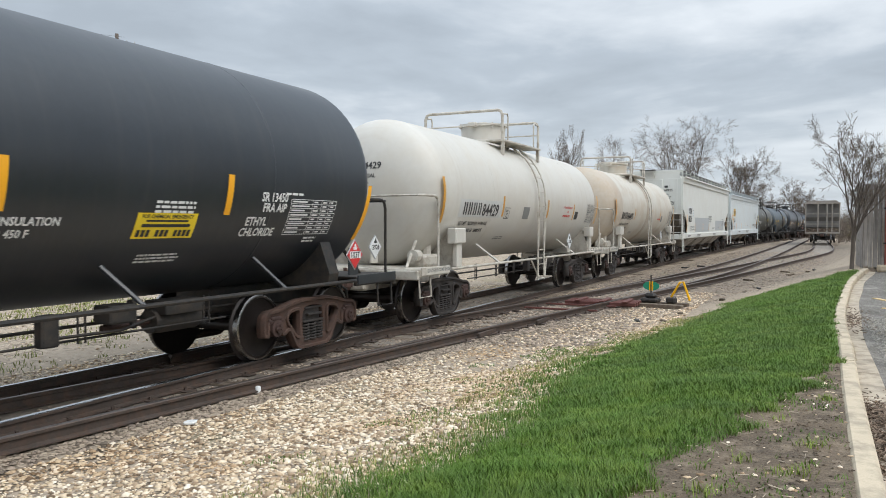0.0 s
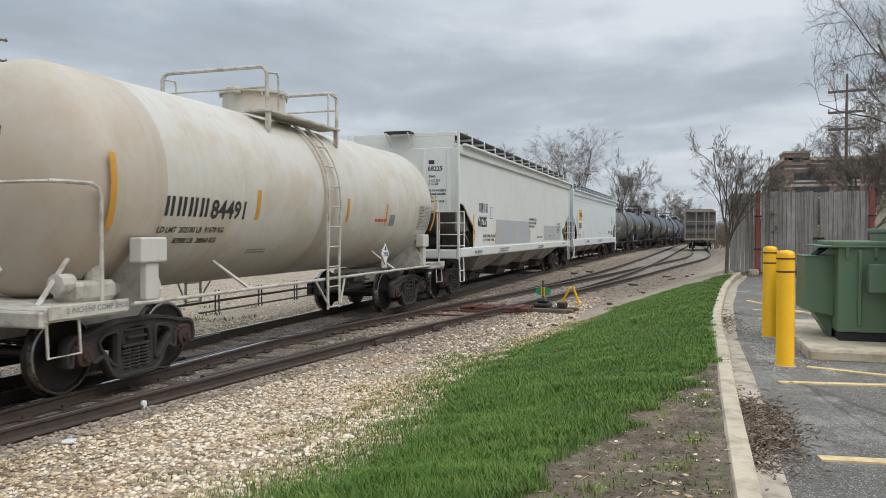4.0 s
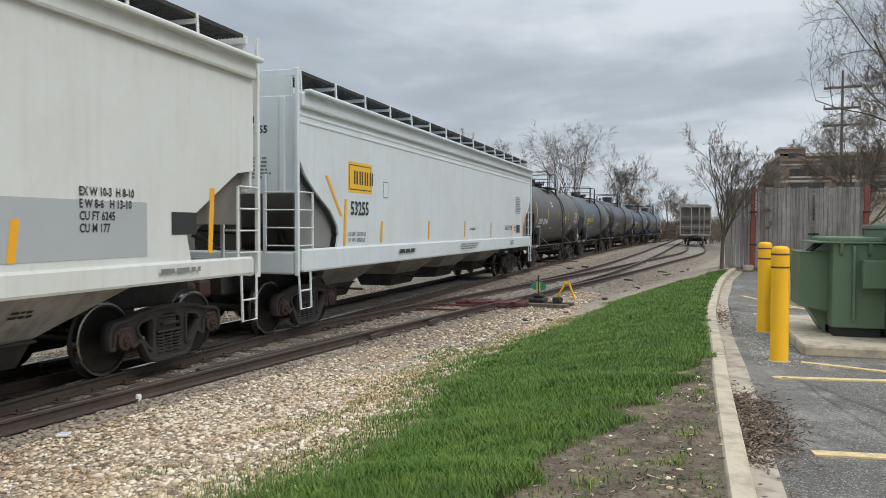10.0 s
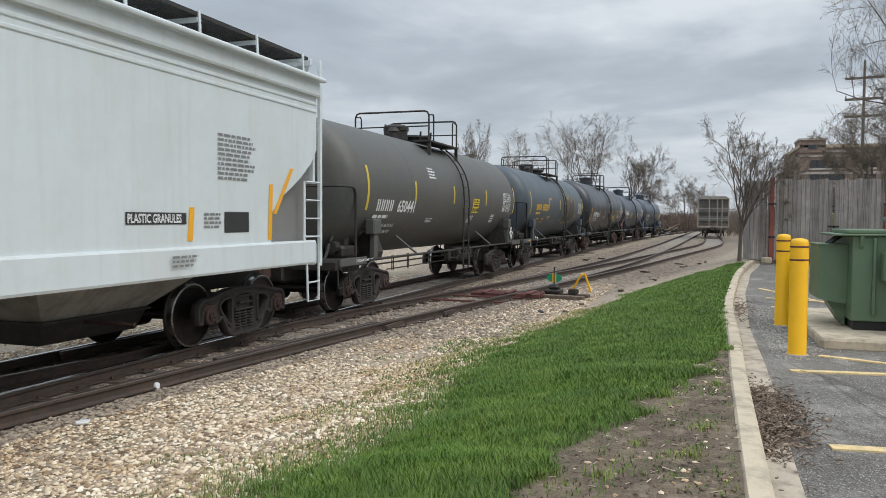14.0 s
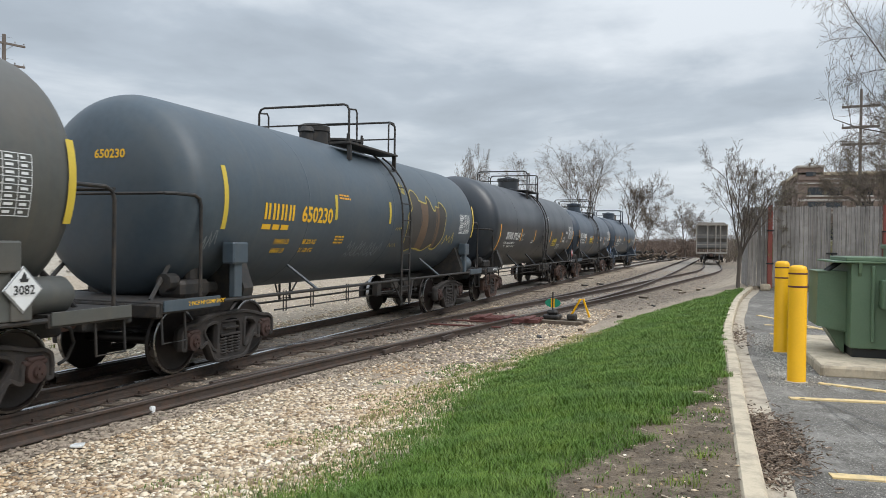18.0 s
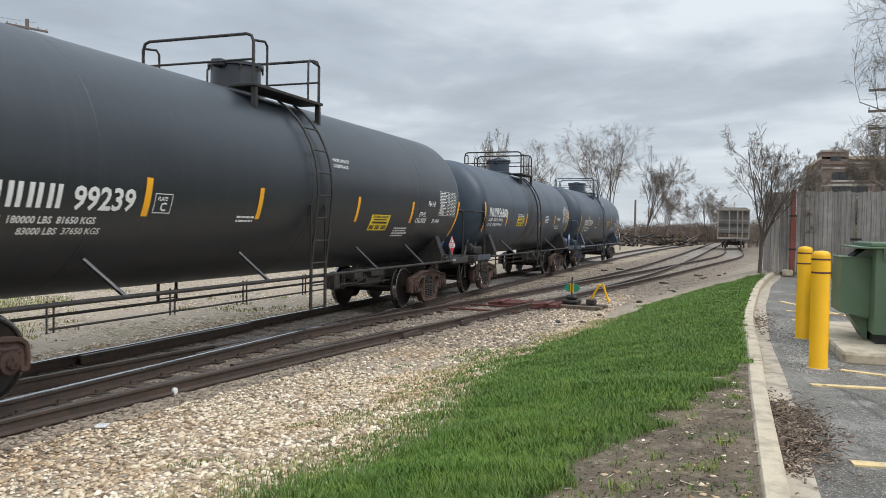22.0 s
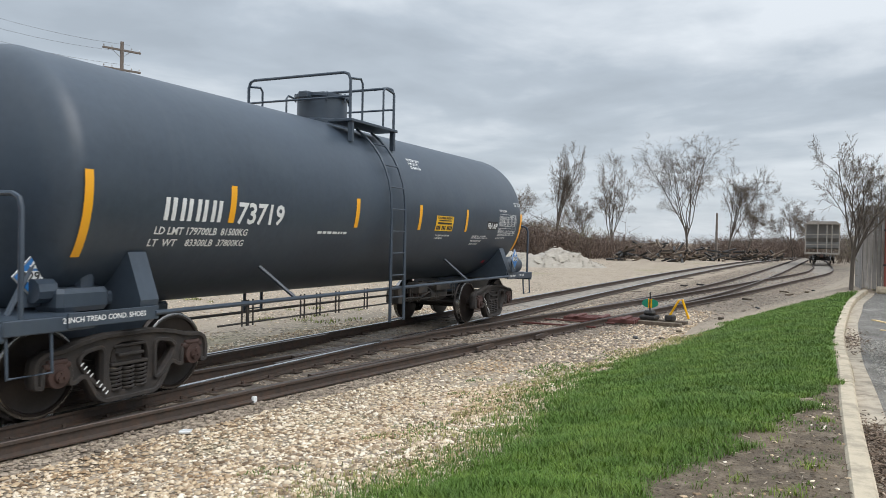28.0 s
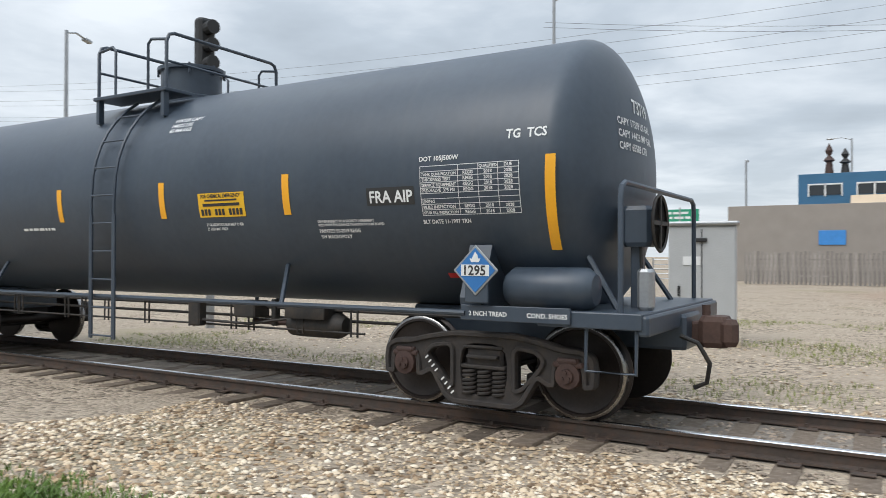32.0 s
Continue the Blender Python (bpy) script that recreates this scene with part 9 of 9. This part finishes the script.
def far_works():
    # grey-walled and blue-sided works north of the yard
    w = thing("blue_works", "long works with a grey block wall and blue metal siding", "building")
    part("grey_wall", Geo().box(-10.5, 56.0, -0.1, 6.3, 72, 5.2, 0.02), "greywall", w)
    part("blue_wall", Geo().box(6.3, 55.9, -0.1, 20.2, 72, 5.0, 0.02), "bluewall", w)
    tanm = mat("pale_tan_roof", (0.55, 0.43, 0.30), 0.7, vary=0.08, scale=1)
    part("roof", Geo().prism([(57.0, 5.0), (58.5, 5.9), (66, 6.4), (72, 5.0)], -3.0, 19.8, axis="x"), tanm, w, "tan arched roof")
    for x in np.arange(6.9, 20, 1.15):
        part("siding_rib", Geo().box(x, 55.86, 0.0, x + 0.08, 55.9, 4.95), "bluewall", w)
    part("upper_wall", Geo().box(-6.3, 59.0, 5.2, 0.9, 63, 7.5, 0.02), "bluewall", w)
    for x in (-5.6, -2.6):
        win = thing("window"); win.parent = w
        part("pane", Geo().box(x, 58.96, 6.0, x + 2.0, 58.99, 6.7), "glass", win)
        part("frame", Geo().box(x - 0.08, 58.93, 5.9, x, 58.99, 6.8).box(x + 2.0, 58.93, 5.9, x + 2.08, 58.99, 6.8).box(x + 0.95, 58.93, 5.9, x + 1.05, 58.99, 6.8).box(x, 58.93, 6.7, x + 2.0, 58.99, 6.8), "letters", win)
    part("blue_shutter", Geo().box(-4.8, 55.93, 2.5, -3.2, 55.99, 3.45, 0.01), mat("light_blue_shutter", (0.05, 0.25, 0.62), 0.5), w, "light blue shutter")
    for x, m, hh in ((-4.4, "bearing", 2.3), (-3.4, "signal", 1.9)):
        part("roof_finial", Geo().lathe([(0.0, 7.45), (0.30, 7.45), (0.20, 7.45 + hh * 0.4), (0.38, 7.45 + hh * 0.45), (0.12, 7.45 + hh * 0.6), (0.26, 7.45 + hh * 0.75), (0.1, 7.45 + hh * 0.9), (0.0, 7.45 + hh)], 10, "z", (x, 60, 0)), m, w)
    part("arched_vent", Geo().prism([(18.8 + 1.1 * math.cos(a), 5.0 + 1.1 * math.sin(a)) for a in np.linspace(0, math.pi, 14)], 56.4, 57.4), M["letters"], w, "white arched roof vent")
    b = thing("beige_works", "pale beige flat-roofed works in the distance", "building", at=pose(*polar(63.6, 150), 0, 0, 0, 63.6 - 90))
    part("wall", Geo().box(-14.5, 0, -0.1, 15.5, 12, 7.8, 0.02), "beigewall", b)
    part("wing", Geo().box(-14.0, 0.5, 7.8, -3.0, 11, 10.4, 0.02), "beigewall", b)
    part("window_band", Geo().box(-12.0, -0.05, 6.2, 14.0, -0.01, 6.9), "glass", b)
    part("roof_plant", Geo().box(-8.0, 3, 10.4, -5.0, 6, 12.6, 0.05), "greywall", b)
    f = thing("yard_fence", "grey weathered picket fence across the yard", "fence")
    r = random.Random(12)
    pick = [Geo().box(-0.08, -0.012, 0, 0.08, 0.012, 1.9 + k * 0.06, 0.004).mesh("picket", "wood") for k in range(3)]
    for k in range(150):
        x = -8.5 + k * 0.24
        part("picket", pick[r.randint(0, 2)], None, f, at=pose(x, 50.5 + 0.05 * math.sin(x), 0.03))
    for z in (0.5, 1.5):
        part("rail", Geo().box(-8.6, 50.52, z, 27.6, 50.58, z + 0.09), "wood", f)
    gt = thing("yard_gate", "galvanised tube farm gate by the yard fence", "gate")
    for z in (0.3, 0.6, 0.9, 1.2, 1.5):
        part("tube_rail", Geo().tube([(-14.0, 49.5, z), (-9.0, 49.5, z)], 0.04, 6), "steel", gt)
    for x in (-14.0, -11.5, -9.0):
        part("gate_upright", Geo().tube([(x, 49.5, 0), (x, 49.5, 1.6)], 0.05, 6), "steel", gt)
    for k, x in enumerate((3.6, 1.05)):
        c = thing("container", "orange-red steel shipping container with ribbed doors", "container", "two containers", at=pose(x, 36.0, 0, 0, 0, 3))
        part("shell", Geo().box(-1.22, 0, 0.05, 1.22, 6.0, 2.88, 0.03), "container", c)
        for q in np.linspace(-1.1, 1.1, 9):
            part("rib", Geo().box(q - 0.05, -0.05, 0.2, q + 0.05, 0.0, 2.75, 0.01), "container", c)
        for q in (-0.5, 0.5):
            part("lock_bar", Geo().tube([(q, -0.07, 0.2), (q, -0.07, 2.7)], 0.03, 6), "container", c)
        part("corner_frame", Geo().box(-1.26, -0.06, 0.0, -1.14, 0.06, 2.92, 0.01).box(1.14, -0.06, 0.0, 1.26, 0.06, 2.92, 0.01).box(-1.26, -0.06, 2.8, 1.26, 0.06, 2.92, 0.01), "container", c)
        if k == 0:
            part("label_mark", Geo().prism([(-0.3, 2.1), (0.3, 2.1), (0.0, 2.55)], -0.075, -0.06), mat("green_label", (0.05, 0.4, 0.15), 0.5), c)
    s = thing("site_box", "low beige storage box in the yard", "container", at=pose(9.2, 43, 0))
    part("shell", Geo().box(-2.2, 0, 0.05, 2.2, 2.4, 2.2, 0.03), "beigewall", s)
    part("door", Geo().box(-0.5, -0.03, 0.1, 0.5, 0.0, 2.0, 0.01), "beigewall", s)
    g = thing("control_cabinet", "tall grey steel signal cabinet with a white label", "cabinet", at=pose(-4.1, 15.6, 0, 0, 0, 8))
    part("case", Geo().box(-0.62, -0.4, 0.12, 0.62, 0.4, 2.32, 0.03), mat("grey_cabinet_paint", (0.42, 0.43, 0.43), 0.5, vary=0.06), g)
    part("roof", Geo().box(-0.68, -0.46, 2.32, 0.68, 0.46, 2.40, 0.03), "steel", g)
    part("base", Geo().box(-0.7, -0.5, -0.02, 0.7, 0.5, 0.12, 0.02), "concrete", g)
    part("door_seam", Geo().box(-0.01, -0.408, 0.2, 0.01, -0.4, 2.25), "signal", g)
    part("label_plate", Geo().box(-0.35, -0.412, 1.55, -0.02, -0.402, 1.72), "letters", g)
    part("handle", Geo().box(-0.45, -0.43, 0.95, -0.40, -0.4, 1.15, 0.005), "signal", g)
    part("vent_hood", Geo().box(-0.15, -0.46, 2.0, 0.1, -0.4, 2.08, 0.02), "signal", g)
    sg = thing("street_sign", "green street sign on a post", "sign", at=pose(-11.5, 46, 0))
    part("post", Geo().tube([(0, 0, 0), (0, 0, 4.6)], 0.05, 6), "steel", sg)
    part("panel", Geo().box(-1.1, -0.03, 3.6, 1.1, 0.0, 4.5, 0.01), mat("green_sign_face", (0.02, 0.28, 0.16), 0.5), sg)
    part("print", bars(Geo(), -0.9, 4.35, 1.7, 2, 0.14, 0.14, lambda q, x0, z0, x1, z1: q.box(x0, -0.04, z0, x1, -0.03, z1), 3), "letters", sg)


far_works()

# ---- poles, lamps and wires ----


def power_pole(x, y, h, turn, arms, label, arm_w=1.25, mast=0.17):
    p = thing("power_pole", label, "utility pole", "power poles", at=pose(x, y, 0, 0, 0, turn))
    part("mast", Geo().tube([(0, 0, -0.1), (0, 0, h)], mast, 10, r2=mast * 0.65), "polewood", p)
    for z in arms:
        part("crossarm", Geo().box(-arm_w, -0.07, h - z - 0.06, arm_w, 0.07, h - z + 0.06, 0.01), "polewood", p)
        part("arm_brace", Geo().tube([(-arm_w * 0.5, 0.08, h - z), (0, 0.12, h - z - 0.5), (arm_w * 0.5, 0.08, h - z)], 0.02, 4), "steel", p)
        for q in (-1, -0.55, 0.55, 1):
            part("insulator", Geo().lathe([(0.03, h - z + 0.05), (0.05, h - z + 0.08), (0.03, h - z + 0.12), (0.055, h - z + 0.16), (0.02, h - z + 0.24), (0, h - z + 0.25)], 8, "z", (q * arm_w * 0.94, 0, 0)), "steel", p)
    return p


def wires(name, a, b, ha, hb, offs, sag, label):
    w = thing(name, label, "power line", "overhead wires")
    a, b = Vector((*a, 0)), Vector((*b, 0))
    d = (b - a).normalized(); n = Vector((-d.y, d.x, 0))
    for o, dz in offs:
        pts = [a + (b - a) * u + n * o + Vector((0, 0, ha + (hb - ha) * u + dz - sag * 4 * u * (1 - u))) for u in np.linspace(0, 1, 13)]
        part("wire", Geo().tube(pts, 0.008, 4), "wire", w)


P2, P1, P0 = polar(48.05, 55), polar(65.0, 50), (-72.0, 38.0)
power_pole(*P2, 14.6, -20, (0.55, 1.85, 3.25), "tall wooden power pole with three crossarms")
power_pole(*P1, 16.0, -10, (0.6, 1.9, 3.3), "tall wooden power pole with three crossarms")
power_pole(*P0, 17.0, 5, (0.6, 1.9, 3.3), "tall wooden power pole with three crossarms")
offs = [(q, -z) for z in (0.4, 1.7, 3.1) for q in (-1.1, 1.1)]
wires("power_line", P2, P1, 14.6, 16.0, offs, 0.7, "overhead wires between wooden power poles")
wires("power_line", P1, P0, 16.0, 17.0, offs, 1.8, "overhead wires between wooden power poles")
wires("power_line", P0, (-140, 30), 17.0, 17.0, offs, 1.0, "overhead wires running on over the road")
wires("power_line", (-14.5, 32.4), (26, 44.0), 12.2, 11.5, [(0, 0), (0.6, 0.4)], 1.0, "low overhead cables beside the yard")
x, y = polar(-10.55, 46)
power_pole(x, y, 10.4, 80, (0.9, 2.0, 2.9), "weathered power pole behind the fence", 0.9, 0.10)
power_pole(*polar(5.35, 96), 5.6, 90, (), "bare wooden pole by the scrap piles")


def lattice(x, y, h):
    t = thing("lattice_tower", "distant steel lattice power tower", "power tower", at=pose(x, y, 0, 0, 0, 25))
    g = Geo()
    for s in ((-1, -1), (1, -1), (1, 1), (-1, 1)):
        part("leg", Geo().tube([(s[0] * 2.4, s[1] * 2.4, 0), (s[0] * 0.5, s[1] * 0.5, h * 0.7), (s[0] * 0.35, s[1] * 0.35, h)], 0.15, 4), "steel", t)
    for k in range(9):
        z0, z1 = h * k / 9, h * (k + 1) / 9
        r0, r1 = 2.4 - 1.9 * min(1, z0 / (h * 0.7)), 2.4 - 1.9 * min(1, z1 / (h * 0.7))
        part("lacing", Geo().tube([(-r0, -r0, z0), (r1, -r1, z1)], 0.06, 4).tube([(r0, -r0, z0), (-r1, -r1, z1)], 0.06, 4), "steel", t)
    for z in (h * 0.92, h * 0.76, h * 0.60):
        part("arm", Geo().tube([(-4.2, 0, z), (4.2, 0, z)], 0.2, 4).tube([(-4.2, 0, z), (0, 0, z + 1.1), (4.2, 0, z)], 0.1, 4), "steel", t)


lattice(*polar(28.5, 175), 17.2)


def lamp_post(x, y, h, turn, arm, label):
    p = thing("street_lamp", label, "street lamp", "yard lamps", at=pose(x, y, 0, 0, 0, turn))
    part("mast", Geo().tube([(0, 0, 0), (0, 0, h)], 0.11, 8, r2=0.07), "steel", p)
    part("arm", Geo().tube([(0, 0, h - 0.1), (arm * 0.5, 0, h + 0.12), (arm, 0, h + 0.1)], 0.04, 6), "steel", p)
    part("lamp_head", Geo().box(arm - 0.1, -0.12, h + 0.0, arm + 0.5, 0.12, h + 0.14, 0.04), "steel", p)


lamp_post(-14.0, 32.4, 13.4, 10, 0.9, "tall grey steel lamp post")
lamp_post(-30.2, 19.3, 11.0, 120, 1.6, "grey street lamp with a curved arm")
lamp_post(-3.5, 75, 12.0, 180, 1.5, "slim street lamp in the distance")
lamp_post(-10.2, 62, 9.0, 90, 0.3, "dark slim pole beyond the works")
for az, d, h in ((58.5, 120, 11.0), (61, 130, 9.0), (55, 140, 9.5), (70, 110, 9.0)):
    lamp_post(*polar(az, d), h, 0, 1.0, "slim lamp post in the distance")


def traffic_signal():
    x, y = -14.7, 12.5
    s = thing("traffic_signal", "black traffic signal with a lit red lens", "traffic light", at=pose(x, y, 0, 0, 0, 78))
    part("mast", Geo().tube([(0.3, 0.2, 0), (0.3, 0.2, 6.4)], 0.1, 8), "steel", s)
    part("housing", Geo().box(-0.21, -0.16, 5.92, 0.21, 0.14, 7.22, 0.06), "signal", s)
    for k, m in enumerate(("signal", "signal", "glow")):
        z = 6.98 - k * 0.41
        part("lens", Geo().lathe([(0.0, -0.18), (0.11, -0.175), (0.13, -0.16)], 14, "y", (0, 0, z)), m if m == "glow" else mat("unlit_lens", (0.05, 0.04, 0.03), 0.3, bump=0), s)
        part("visor", Geo().lathe([(0.155, -0.16), (0.165, -0.40)], 14, "y", (0, 0, z)), "signal", s)


traffic_signal()


# ---- what moves: the train rolls by, its wheels turn ----
ROLL_T = (0, 1, 2, 3, 4, 5, 6, 7, 8, 9, 10, 11, 12, 13, 14, 15, 16, 17, 18, 19, 20, 21, 22, 23, 24, 25, 26, 27, 28, 28.5, 29, 29.6, 30.2, 30.6, 30.9, 31.2, 31.6, 32)
ROLL_S = (136.25, 131.37, 126.49, 121.57, 116.6, 111.68, 106.79, 101.97, 97.25, 92.56, 87.86, 83.06, 78.38, 73.66, 68.9, 64.2, 59.5, 54.55, 49.55, 44.72, 39.85, 34.86, 29.87, 24.86, 19.89, 14.93, 9.96, 4.97, 0.0, -2.49, -5.0, -7.97, -10.99, -13.06, -14.63, -16.27, -18.5, -20.76)


def motions():
    for car, u, b in CARS:
        rows = []
        for t, s in zip(ROLL_T, ROLL_S):
            x = s + u
            a, c = x - b, x + b
            ya, yc = track1(a), track1(c)
            rows.append((t, pose((a + c) / 2, (ya + yc) / 2, RAIL_TOP, 0, 0, math.degrees(math.atan2(yc - ya, c - a)))))
        walk(car, rows)
    times = [min(32, k * 0.13) for k in range(248)]
    turn = [float(np.interp(t, ROLL_T, ROLL_S)) / WHEEL_R for t in times]
    for w in WHEELS:
        x = w.location.x
        walk(w, [(t, Matrix.Translation((x, 0, WHEEL_R)) @ Matrix.Rotation(a, 4, "Y")) for t, a in zip(times, turn)])


motions()
